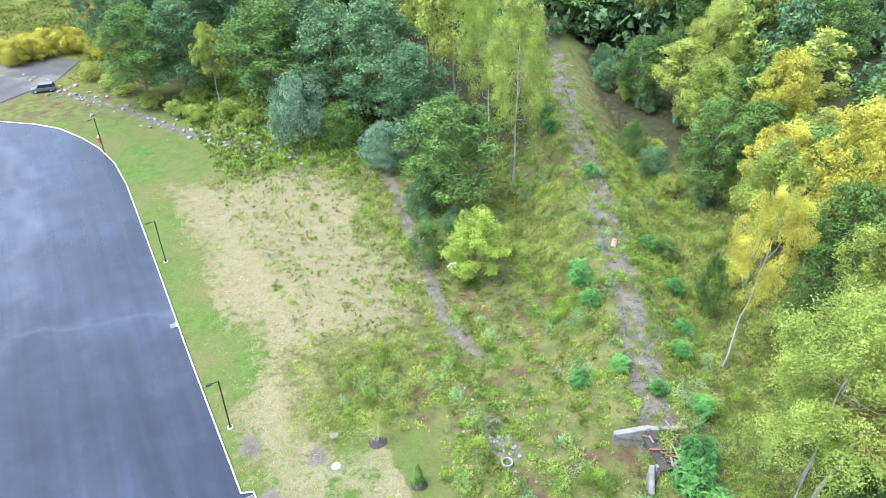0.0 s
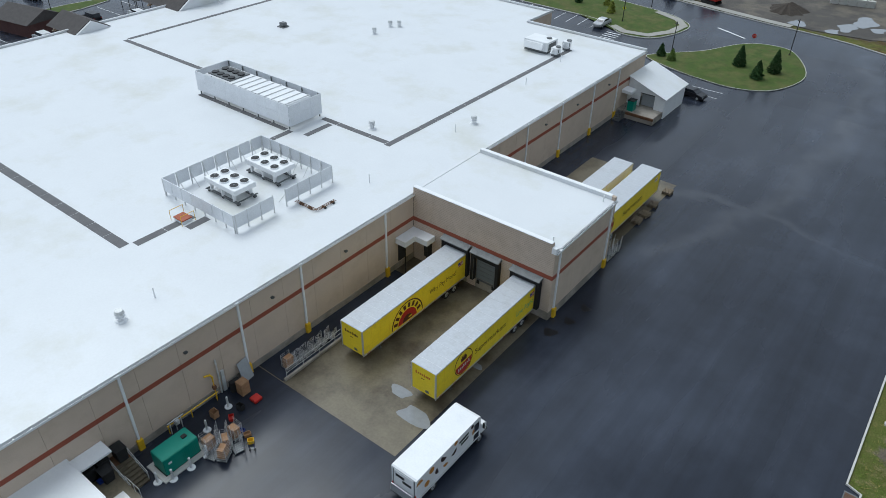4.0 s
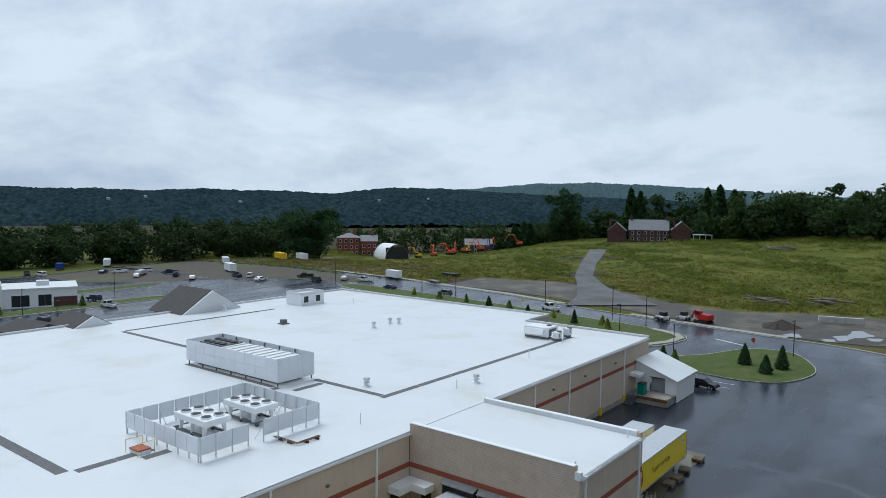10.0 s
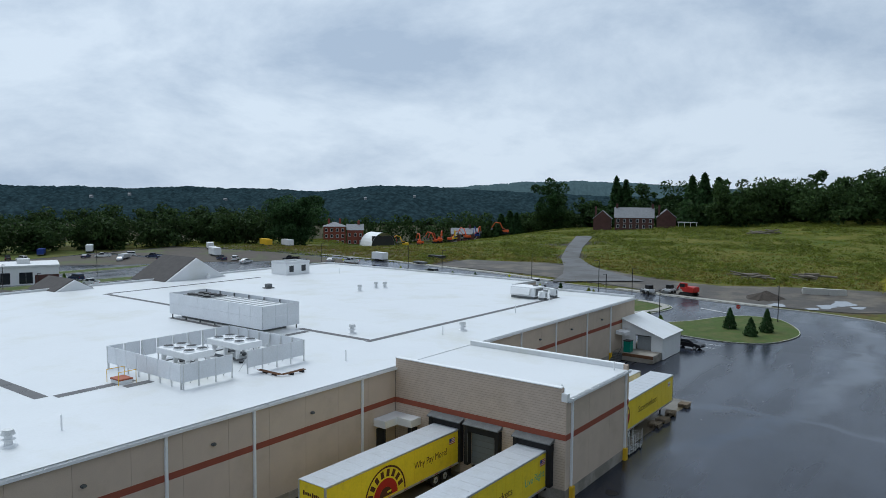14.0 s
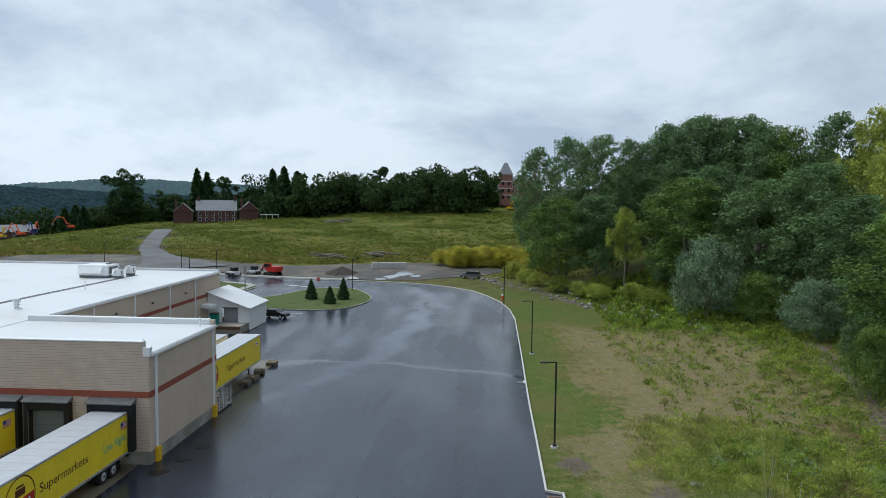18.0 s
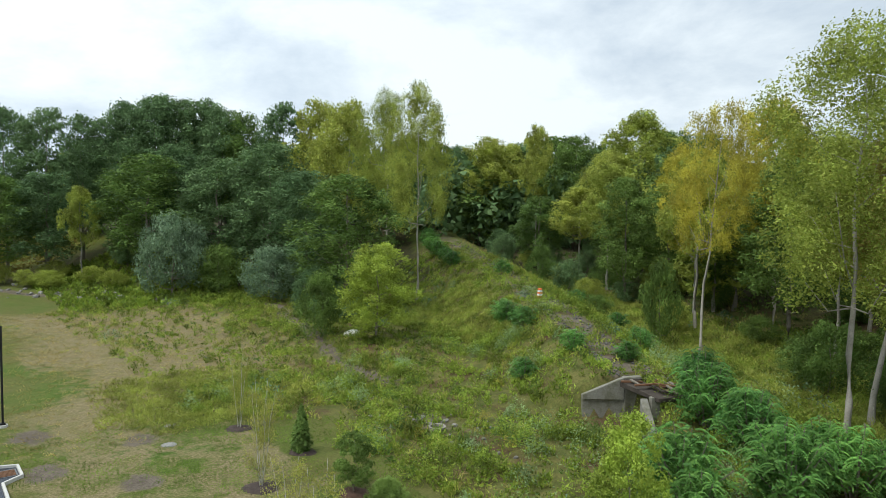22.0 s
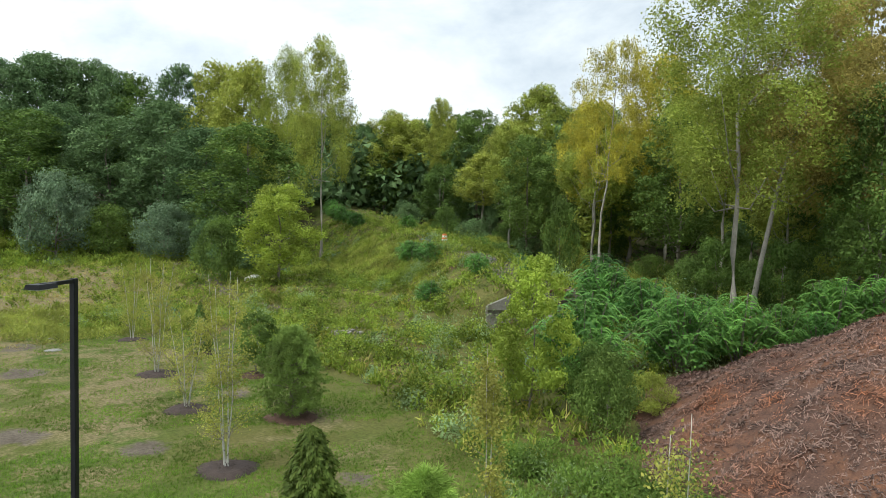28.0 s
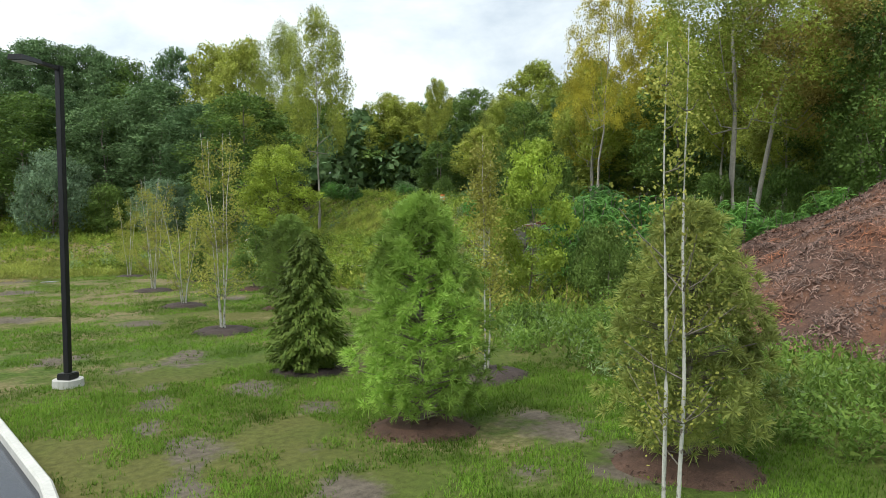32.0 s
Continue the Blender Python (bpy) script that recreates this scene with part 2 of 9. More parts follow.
M_MULCH = material("dark_bark_mulch", (0.042, 0.03, 0.026), 0.95, spread=0.5, scale=4, fine=40, bump=0.8, per_island=0.45)
M_CHIPCORE = material("wood_chip_heap_core", (0.085, 0.045, 0.032), 0.95, spread=0.5, scale=3, fine=22, bump=0.9, second=(0.16, 0.07, 0.036), second_at=(0.45, 0.65), second_scale=0.35)
M_CHIP = material("wood_chips", (0.145, 0.092, 0.074), 0.9, spread=0.4, scale=0.5, fine=10, bump=0.2, per_island=0.75, second=(0.22, 0.085, 0.042), second_at=(0.5, 0.64), second_scale=0.4)
M_BRICK = material("dark_red_brick", (0.095, 0.046, 0.042), 0.9, spread=0.25, scale=0.7, fine=6)
M_BRICK2 = material("bright_red_brick", (0.21, 0.058, 0.042), 0.9, spread=0.2, scale=0.7, fine=6)
M_SLATE = material("grey_slate_roof", (0.23, 0.235, 0.25), 0.75, spread=0.25, scale=0.9, fine=5)
M_SHINGLE = material("dark_shingle_roof", (0.075, 0.068, 0.066), 0.9, spread=0.25, scale=1.2, fine=9)
M_ROCK = material("creek_stone", (0.20, 0.19, 0.172), 0.9, spread=0.3, scale=1.5, fine=9, per_island=0.35)
M_BALLAST = material("dark_rail_ballast", (0.105, 0.10, 0.095), 0.9, spread=0.3, scale=1.5, fine=9, per_island=0.4)
M_WHITEROCK = material("white_tarp_stone", (0.72, 0.70, 0.68), 0.7, spread=0.1)
M_FIRE = material("faded_orange_plastic", (0.75, 0.17, 0.05), 0.55, spread=0.1)
M_SOIL = material("dark_spoil_heap", (0.05, 0.04, 0.032), 0.95, spread=0.4, scale=1.5, fine=10, bump=0.8)
L_DARK = leaf_material("dark_green_leaves", (0.080, 0.150, 0.062), (0.172, 0.258, 0.102))
L_MID = leaf_material("green_leaves", (0.080, 0.152, 0.032), (0.158, 0.226, 0.052))
L_YG = leaf_material("yellow_green_leaves", (0.24, 0.31, 0.055), (0.40, 0.42, 0.09), thru=0.42)
L_YEL = leaf_material("yellowing_leaves", (0.37, 0.36, 0.05), (0.52, 0.46, 0.07), thru=0.42)
L_BRN = leaf_material("rusty_olive_leaves", (0.27, 0.25, 0.07), (0.44, 0.34, 0.10), thru=0.42)
L_BLUE = leaf_material("blue_green_leaves", (0.11, 0.188, 0.112), (0.215, 0.30, 0.17))
L_SUMAC = leaf_material("bright_compound_leaves", (0.048, 0.155, 0.042), (0.19, 0.36, 0.075))
L_CONIF = leaf_material("conifer_needles", (0.024, 0.058, 0.022), (0.048, 0.09, 0.03), 0.05)
L_PINE = leaf_material("soft_pine_needles", (0.21, 0.36, 0.065), (0.40, 0.54, 0.12))
L_PINE_DARK = leaf_material("dark_pine_needles", (0.15, 0.245, 0.06), (0.30, 0.385, 0.10))
L_PINE_OLIVE = leaf_material("olive_pine_needles", (0.18, 0.235, 0.06), (0.33, 0.36, 0.10))
L_CEDAR = leaf_material("cedar_sprays", (0.10, 0.16, 0.03), (0.195, 0.25, 0.05))
L_BIRCHL = leaf_material("birch_leaves", (0.26, 0.29, 0.06), (0.40, 0.38, 0.09))
L_WEED = leaf_material("weed_leaves", (0.112, 0.200, 0.026), (0.30, 0.348, 0.052), spread=0.6)
L_WEED2 = leaf_material("pale_weed_leaves", (0.215, 0.268, 0.052), (0.40, 0.405, 0.09), spread=0.5)
L_NEAR = leaf_material("lush_weed_leaves", (0.085, 0.17, 0.03), (0.20, 0.285, 0.055), spread=0.5)
L_MEADOW = leaf_material("meadow_leaves", (0.085, 0.13, 0.018), (0.19, 0.20, 0.032), spread=0.5)
L_RUSTY = leaf_material("russet_meadow_leaves", (0.125, 0.11, 0.024), (0.225, 0.175, 0.042), spread=0.5)
L_GRASS = leaf_material("lawn_blades", (0.090, 0.190, 0.02), (0.18, 0.275, 0.036), spread=0.5)
L_STRAW = leaf_material("straw_grass", (0.28, 0.24, 0.07), (0.43, 0.35, 0.13), spread=0.4)
L_FAR = leaf_material("distant_foliage", (0.022, 0.046, 0.018), (0.052, 0.082, 0.026), 0.04, 0.5)

L_SAGE = leaf_material("sage_green_leaves", (0.17, 0.27, 0.11), (0.29, 0.38, 0.17), spread=0.4)
L_GOLD = leaf_material("golden_weed_leaves", (0.27, 0.27, 0.04), (0.42, 0.36, 0.06), spread=0.4)
L_FARWOOD = leaf_material("far_wood_leaves", (0.024, 0.050, 0.019), (0.060, 0.098, 0.030), 0.04, 0.5)
M_TEAL = material("blue_green_lettering", (0.10, 0.42, 0.30), 0.6, spread=0.1)
M_SCRIPT = material("faded_red_lettering", (0.52, 0.16, 0.03), 0.6, spread=0.1)
M_FLAKE = material("grey_green_door", (0.17, 0.19, 0.20), 0.5, spread=0.12)

M_WETSOIL = material("wet_brown_soil", (0.075, 0.062, 0.05), 0.85, spread=0.3, scale=0.4, fine=4, bump=0.4, second=(0.075, 0.09, 0.03), second_at=(0.5, 0.62), second_scale=0.06)

L_LIME = leaf_material("bright_lime_leaves", (0.20, 0.30, 0.042), (0.36, 0.43, 0.068))
M_BRICK3 = material("weathered_pink_brick", (0.25, 0.115, 0.09), 0.9, spread=0.25, scale=0.7, fine=6)
M_LID = material("weathered_manhole_lid", (0.24, 0.235, 0.22), 0.9, spread=0.2, scale=2.0, fine=14)


# ---- helpers of this scene ----
def part(name, bm, mat, parent=None, label="", smooth=False):
    """Links a bmesh, or a finished mesh, as one mesh object under a thing or part."""
    if isinstance(bm, bpy.types.Mesh):
        me = bm
    else:
        me = bpy.data.meshes.new(name)
        bm.to_mesh(me)
        bm.free()
    if mat and not me.materials:
        me.materials.append(mat)
    if smooth:
        for p in me.polygons:
            p.use_smooth = True
    ob = new(name, me)
    if parent:
        ob.parent = parent
    if label:
        tagged(ob, label)
    return ob


def empty(name, label, category, m=None, group="", kind=""):
    ob = new(name)
    ob.empty_display_size = 0.2
    if m is not None:
        ob.matrix_basis = m
    return tagged(ob, label, category, group, kind)


def add_box(bm, x0, x1, y0, y1, z0, z1, bevel=0.0):
    r = bmesh.ops.create_cube(bm, size=1.0, matrix=Matrix.LocRotScale(((x0 + x1) / 2, (y0 + y1) / 2, (z0 + z1) / 2), None, (x1 - x0, y1 - y0, z1 - z0)))
    if bevel:
        es = {e for v in r["verts"] for e in v.link_edges}
        bmesh.ops.bevel(bm, geom=list(es), offset=bevel, segments=2, affect="EDGES")
    return bm


def box(x0, x1, y0, y1, z0, z1, bevel=0.0):
    return add_box(bmesh.new(), x0, x1, y0, y1, z0, z1, bevel)


def add_cyl(bm, a, b, r0, r1=None, seg=10):
    a, b = Vector(a), Vector(b)
    d = b - a
    m = Matrix.Translation((a + b) / 2) @ d.to_track_quat("Z", "Y").to_matrix().to_4x4()
    bmesh.ops.create_cone(bm, cap_ends=True, segments=seg, radius1=r0, radius2=r0 if r1 is None else r1, depth=d.length, matrix=m)
    return bm


def cyl(a, b, r0, r1=None, seg=10):
    return add_cyl(bmesh.new(), a, b, r0, r1, seg)


def prism(points, z0, z1):
    """An upright prism over a ground outline."""
    bm = bmesh.new()
    lo = [bm.verts.new((x, y, z0)) for x, y in points]
    hi = [bm.verts.new((x, y, z1)) for x, y in points]
    bm.faces.new(hi)
    bm.faces.new(lo[::-1])
    n = len(points)
    for i in range(n):
        bm.faces.new((lo[i], lo[(i + 1) % n], hi[(i + 1) % n], hi[i]))
    bmesh.ops.recalc_face_normals(bm, faces=bm.faces)
    return bm


def profile(points, axis, a0, a1):
    """A prism of a profile drawn in (u, z), run along x or y from a0 to a1."""
    bm = bmesh.new()
    put = (lambda u, z, a: (a, u, z)) if axis == "x" else (lambda u, z, a: (u, a, z))
    lo = [bm.verts.new(put(u, z, a0)) for u, z in points]
    hi = [bm.verts.new(put(u, z, a1)) for u, z in points]
    bm.faces.new(hi)
    bm.faces.new(lo[::-1])
    n = len(points)
    for i in range(n):
        bm.faces.new((lo[i], lo[(i + 1) % n], hi[(i + 1) % n], hi[i]))
    bmesh.ops.recalc_face_normals(bm, faces=bm.faces)
    return bm


def mesh_np(name, verts, faces, mat):
    me = bpy.data.meshes.new(name)
    me.from_pydata(np.asarray(verts).tolist(), [], np.asarray(faces).tolist())
    me.materials.append(mat)
    me.update()
    return me


def sstep(a, b, v):
    t = np.clip((v - a) / (b - a), 0, 1)
    return t * t * (3 - 2 * t)


# ---- the lie of the land ----
RIDGE = [(83.5, -18.5, 2.9), (88, -10.5, 3.6), (93, -2.5, 4.5), (98.8, 7.3, 5.2), (105, 18, 6.0), (113, 33, 7.0), (125, 55, 8.5), (145, 88, 10.5), (190, 160, 14)]


def ridge_near(x, y):
    """Distance to the old railway bank's centre line, its crest height there, and how far along (negative before its end)."""
    best = np.full(np.shape(x), 1e9)
    crest = np.zeros(np.shape(x))
    for (ax, ay, az), (bx, by, bz) in zip(RIDGE, RIDGE[1:]):
        dx, dy = bx - ax, by - ay
        t = np.clip(((x - ax) * dx + (y - ay) * dy) / (dx * dx + dy * dy), 0, 1)
        d = np.hypot(x - ax - t * dx, y - ay - t * dy)
        near = d < best
        best = np.where(near, d, best)
        crest = np.where(near, az + t * (bz - az), crest)
    return best, crest


def wob(x, y, s, seed):
    """Smooth pseudo-random waves of about s metres."""
    r = np.random.RandomState(seed)
    out = 0
    for k in range(5):
        a, p, f = r.uniform(0, 6.28), r.uniform(0, 6.28), (0.6 + 0.35 * k) * 6.28 / s
        out = out + np.sin((x * np.cos(a) + y * np.sin(a)) * f + p) / (1 + 0.6 * k)
    return out / 2.4


def gz(x, y):
    x, y = np.asarray(x, float), np.asarray(y, float)
    z = -0.05 + 1.1 * sstep(70, 100, y) + 1.2 * sstep(100, 150, y)
    z = z + sstep(140, 380, y) * (5.0 + 8.5 * sstep(-120, 10, x)) * sstep(-420, -150, x)
    z = z + 5 * sstep(300, 420, y) * sstep(-20, 60, x)
    z = z - 10.5 * sstep(-125, -225, x) * sstep(140, 250, y)
    east = sstep(60, 92, x) * 1.4 + sstep(100, 190, x) * 9
    z = z + east * sstep(-90, -20, y)
    z = z + 6.0 * sstep(58, 105, y) * sstep(58, 84, x) * sstep(260, 150, x)
    d, c = ridge_near(x, y)
    bank = np.clip(c - 0.0 - np.clip(d - 2.6, 0, None) * 0.55, None, c)
    mouth = sstep(-0.9, -0.1, -((x - 79.2) * 0.607 + (y + 14.4) * 0.794)) * sstep(-0.9, -0.1, -0.817 * (x - 80.6) + 0.577 * (y + 20.6)) * sstep(84.5, 83.5, x)
    bank = bank * (1 - mouth)
    z = np.where(bank > z, bank, z * (1 - 0.8 * mouth * sstep(70, 76, x)))
    z = z - 1.6 * np.exp(-(((x - 74) * 0.95 + (y - 5) * 0.1) / 5) ** 2) * sstep(-12, 0, y) * sstep(60, 30, y) * 0.5
    z = z + 0.10 * wob(x, y, 9, 3) * sstep(50, 62, x) + 0.4 * wob(x, y, 40, 5) * sstep(140, 240, y)
    z = z - 40 * sstep(420, 900, np.hypot(x, y)) * sstep(20, -200, x) - 8 * sstep(-180, -420, x) * 0.5
    return z


def ground(x, y):
    return float(gz(np.array([x]), np.array([y]))[0])

# ---- ground, lot and kerbs ----
LOT = [(30, -85), (41.2, -52), (42.9, -45), (44.05, -39), (44.5, -34), (45.2, -25), (45.45, -9), (45.5, -5.2), (46.5, -4.4), (46.5, -2.6), (45.4, -2.2), (45.4, 20), (45.6, 43), (45.7, 68), (45.1, 77), (43.5, 84), (41.2, 89.6), (38, 95.5), (34, 100), (28.5, 104.6), (22, 107), (16, 108.3), (5, 109.3), (-3, 110.5), (-20, 113.5), (-40, 117), (-69, 124), (-110, 130), (-170, 134), (-235, 128), (-235, 60), (-220, -85)]


def inside(poly, x, y):
    """Signed distance to an outline, positive inside."""
    x, y = np.asarray(x, float), np.asarray(y, float)
    n, best, odd = len(poly), np.full(x.shape, 1e9), np.zeros(x.shape, bool)
    for i in range(n):
        (ax, ay), (bx, by) = poly[i], poly[(i + 1) % n]
        dx, dy = bx - ax, by - ay
        t = np.clip(((x - ax) * dx + (y - ay) * dy) / (dx * dx + dy * dy), 0, 1)
        best = np.minimum(best, np.hypot(x - ax - t * dx, y - ay - t * dy))
        odd ^= ((ay > y) != (by > y)) & (x < ax + (y - ay) * dx / (dy if abs(dy) > 1e-9 else 1e-9))
    return np.where(odd, best, -best)


def near_line(pts, x, y):
    best = np.full(np.shape(x), 1e9)
    for (ax, ay), (bx, by) in zip(pts, pts[1:]):
        dx, dy = bx - ax, by - ay
        t = np.clip(((x - ax) * dx + (y - ay) * dy) / (dx * dx + dy * dy), 0, 1)
        best = np.minimum(best, np.hypot(x - ax - t * dx, y - ay - t * dy))
    return best


def spread_lines(lo, hi, fine0, fine1, step, grow=1.16):
    """Grid lines: even between fine0 and fine1, ever wider outside."""
    v = list(np.arange(fine0, fine1 + step / 2, step))
    s = step
    while v[-1] < hi:
        s *= grow
        v.append(v[-1] + s)
    s = step
    while v[0] > lo:
        s *= grow
        v.insert(0, v[0] - s)
    return np.array(v)


HAUL_ROAD = [(-36, 124), (-44, 136), (-54, 150), (-69, 174), (-85, 210), (-99, 246), (-106, 264)]
YARD = [(-95, 131), (-60, 128), (-30, 121), (-3, 113), (14, 111), (24, 112), (40, 122), (46, 132), (30, 146), (10, 142), (-8, 134), (-25, 137), (-48, 150), (-70, 156), (-95, 150)]
CREEK = [(76, 2), (75, 10), (78.5, 22), (81, 33), (84, 46), (78, 60), (66, 73), (58, 84), (48, 103), (40, 114), (34, 128)]
RANK = [(50.6, -52), (51.8, -46.9), (52.3, -45.5), (52.7, -44.5), (54.8, -41.3), (55.7, -39.2), (56.4, -37.2), (59.2, -32), (61.6, -26.2), (63.5, -20.7), (63.6, -15.4), (63.2, -10.6), (65.8, -5.3), (61.6, -3.3), (58, 2), (58, 30), (57, 64), (145, 66), (145, -64), (50, -64)]
DRY = [(51.5, 64), (76, 57), (78.5, 42), (76.5, 28), (73.3, 13), (66.5, 8), (60, 8.5), (56, 4.5), (57, -0.5), (54.8, -8), (47, -6), (47.5, 12), (50.6, 15), (50, 30), (49.8, 51)]

gx = spread_lines(-2600, 2600, 44, 112, 0.75)
gy = spread_lines(-1500, 3600, -58, 92, 0.75)
GX, GY = np.meshgrid(gx, gy)
GZ = gz(GX, GY) - 0.35 * sstep(1.2, 3.5, inside(LOT, GX, GY))
nx, ny = len(gx), len(gy)
idx = np.arange(nx * ny).reshape(ny, nx)
quads = np.stack([idx[:-1, :-1], idx[:-1, 1:], idx[1:, 1:], idx[1:, :-1]], -1).reshape(-1, 4)


def ground_material():
    m = bpy.data.materials.new("turf_meadow_and_bare_soil")
    m.use_nodes = True
    n, l = m.node_tree.nodes, m.node_tree.links
    b = n["Principled BSDF"]
    b.inputs["Roughness"].default_value, b.inputs["Specular IOR Level"].default_value = 0.95, 0.15
    pos = n.new("ShaderNodeNewGeometry").outputs["Position"]

    def noisy(scale, detail, rough=0.6):
        t = n.new("ShaderNodeTexNoise")
        t.inputs["Scale"].default_value, t.inputs["Detail"].default_value, t.inputs["Roughness"].default_value = scale, detail, rough
        l.new(pos, t.inputs["Vector"])
        return t.outputs["Fac"]

    def mix(f, a, c):
        x = n.new("ShaderNodeMix")
        x.data_type = "RGBA"
        l.new(f, x.inputs["Factor"])
        for sock, v in (("A", a), ("B", c)):
            if isinstance(v, tuple):
                x.inputs[sock].default_value = (*v, 1)
            else:
                l.new(v, x.inputs[sock])
        return x.outputs["Result"]

    def ramp(v, lo, hi):
        r = n.new("ShaderNodeMapRange")
        r.inputs["From Min"].default_value, r.inputs["From Max"].default_value = lo, hi
        l.new(v, r.inputs["Value"])
        return r.outputs["Result"]

    def math(op, a, c):
        x = n.new("ShaderNodeMath")
        x.operation = op
        for i, v in ((0, a), (1, c)):
            if isinstance(v, (int, float)):
                x.inputs[i].default_value = v
            else:
                l.new(v, x.inputs[i])
        return x.outputs[0]

    big, mid, fine = noisy(0.09, 5), noisy(0.7, 7, 0.68), noisy(7.0, 4)
    zone = n.new("ShaderNodeVertexColor")
    zone.layer_name = "zone"
    sep = n.new("ShaderNodeSeparateColor")
    l.new(zone.outputs["Color"], sep.inputs["Color"])
    turf = mix(ramp(mid, 0.35, 0.65), (0.055, 0.096, 0.014), (0.098, 0.128, 0.028))
    turf = mix(ramp(big, 0.38, 0.62), turf, (0.112, 0.108, 0.034))
    meadow = mix(ramp(mid, 0.35, 0.62), (0.062, 0.08, 0.018), (0.135, 0.125, 0.04))
    meadow = mix(ramp(noisy(0.28, 6, 0.65), 0.5, 0.66), meadow, (0.085, 0.05, 0.03))
    # alpha of the zone layer is unused: R dry ground, G bare soil, B woodland floor
    dry = mix(ramp(mid, 0.46, 0.64), (0.182, 0.150, 0.080), (0.125, 0.122, 0.038))
    dry = mix(ramp(fine, 0.45, 0.75), dry, (0.228, 0.186, 0.108))
    soil = mix(ramp(mid, 0.38, 0.65), (0.092, 0.075, 0.058), (0.15, 0.126, 0.098))
    floor = mix(ramp(mid, 0.4, 0.7), (0.035, 0.036, 0.015), (0.07, 0.06, 0.028))
    far = n.new("ShaderNodeVertexColor")
    far.layer_name = "far"
    sep2 = n.new("ShaderNodeSeparateColor")
    l.new(far.outputs["Color"], sep2.inputs["Color"])
    c = mix(sep2.outputs["Red"], turf, meadow)
    field = mix(ramp(big, 0.38, 0.66), (0.07, 0.095, 0.013), (0.145, 0.132, 0.027))
    c = mix(sep2.outputs["Green"], c, field)
    wet = mix(ramp(mid, 0.4, 0.65), (0.042, 0.038, 0.034), (0.085, 0.074, 0.062))
    for chan, colr in (("Red", dry), ("Green", soil), ("Blue", floor)):
        edge = math("ADD", sep.outputs[chan], math("MULTIPLY", math("SUBTRACT", mid, 0.5), 1.7))
        c = mix(ramp(edge, 0.38, 0.62), c, colr)
    c = mix(ramp(math("ADD", sep2.outputs["Blue"], math("MULTIPLY", math("SUBTRACT", mid, 0.5), 1.2)), 0.4, 0.6), c, wet)
    k = n.new("ShaderNodeMapRange")
    k.inputs["From Min"].default_value, k.inputs["From Max"].default_value = 0.3, 0.7
    k.inputs["To Min"].default_value, k.inputs["To Max"].default_value = 0.7, 1.3
    l.new(fine, k.inputs["Value"])
    sc = n.new("ShaderNodeVectorMath")
    sc.operation = "SCALE"
    l.new(c, sc.inputs[0])
    l.new(k.outputs["Result"], sc.inputs["Scale"])
    l.new(sc.outputs[0], b.inputs["Base Color"])
    bp = n.new("ShaderNodeBump")
    bp.inputs["Strength"].default_value, bp.inputs["Distance"].default_value = 0.9, 0.12
    l.new(noisy(2.5, 6, 0.7), bp.inputs["Height"])
    l.new(bp.outputs["Normal"], b.inputs["Normal"])
    return m


gm = mesh_np("ground", np.stack([GX.ravel(), GY.ravel(), GZ.ravel()], 1), quads, ground_material())
fx, fy = GX.ravel(), GY.ravel()
rd, rc = ridge_near(fx, fy)
dry_z = sstep(-7, 8, inside(DRY, fx, fy) + 2.5 * wob(fx, fy, 16, 71)) * 0.78
dry_z = np.maximum(dry_z, (0.34 + 0.24 * sstep(-30, -14, fy) + 0.26 * wob(fx, fy, 5, 77)) * (fx > 44) * (fx < 60) * sstep(4, -4, fy) * sstep(-60, -40, fy))
dry_z = dry_z * (1 - 0.85 * sstep(46.8, 47.5, fx) * sstep(50.8, 49.6, fx) * sstep(8, 16, fy))
BARE = [(48.1, -31.9, 0.7), (47.5, -34.2, 0.7), (47.1, -35.7, 0.8), (46.4, -37.3, 0.7), (46.5, -38.5, 0.7), (46.0, -39.5, 0.6), (45.5, -40.3, 0.6), (49.6, -32.0, 0.9), (49.1, -35.8, 1.1), (49.2, -38.0, 0.8), (47.1, -41.9, 1.0), (47.5, -40.2, 0.7), (51.2, -41.9, 1.2), (50.4, -44.0, 1.2), (48.9, -43.2, 0.7), (47.3, -29.5, 1.0), (50.0, -31.0, 0.8), (51.5, -24.5, 1.4), (48.5, -20.0, 1.6), (47.5, -12.0, 1.6), (55.0, -31.5, 0.9), (57.5, -20.0, 1.0), (51.5, -9.0, 1.8), (47.6, -4.5, 2.0), (53.5, -1.5, 1.8), (48.0, 3.0, 2.2)]


def bare(x, y):
    """How worn the lawn is, from 0 to 1."""
    w = np.zeros(np.shape(x))
    for bx, by, br in BARE:
        w = np.maximum(w, np.exp(-((x - bx) ** 2 * 0.8 + (y - by) ** 2 * 0.5) / br ** 2 * 2.6))
    return w


soil_z = 0.75 * sstep(1.6, 0.6, near_line(CREEK, fx, fy)) + 0.9 * sstep(4.5, 2.5, near_line(HAUL_ROAD, fx, fy)) + 0.95 * sstep(-5, 4, inside(YARD, fx, fy))
soil_z = soil_z + 0.6 * sstep(1.5, 0.6, np.abs(rd - 1.0)) * (rc > 2.9) + 0.85 * np.exp(-((fx - 70.6) / 1.9) ** 2 - ((fy + 8) / 5.5) ** 2)
soil_z = soil_z + 0.8 * sstep(9, 2, near_line([(-330, 225), (-230, 262), (-150, 285)], fx, fy)) + 0.8 * sstep(-10, 5, inside([(-240, 130), (-150, 136), (-110, 150), (-170, 190), (-260, 190)], fx, fy))
soil_z = soil_z + 0.95 * bare(fx, fy)
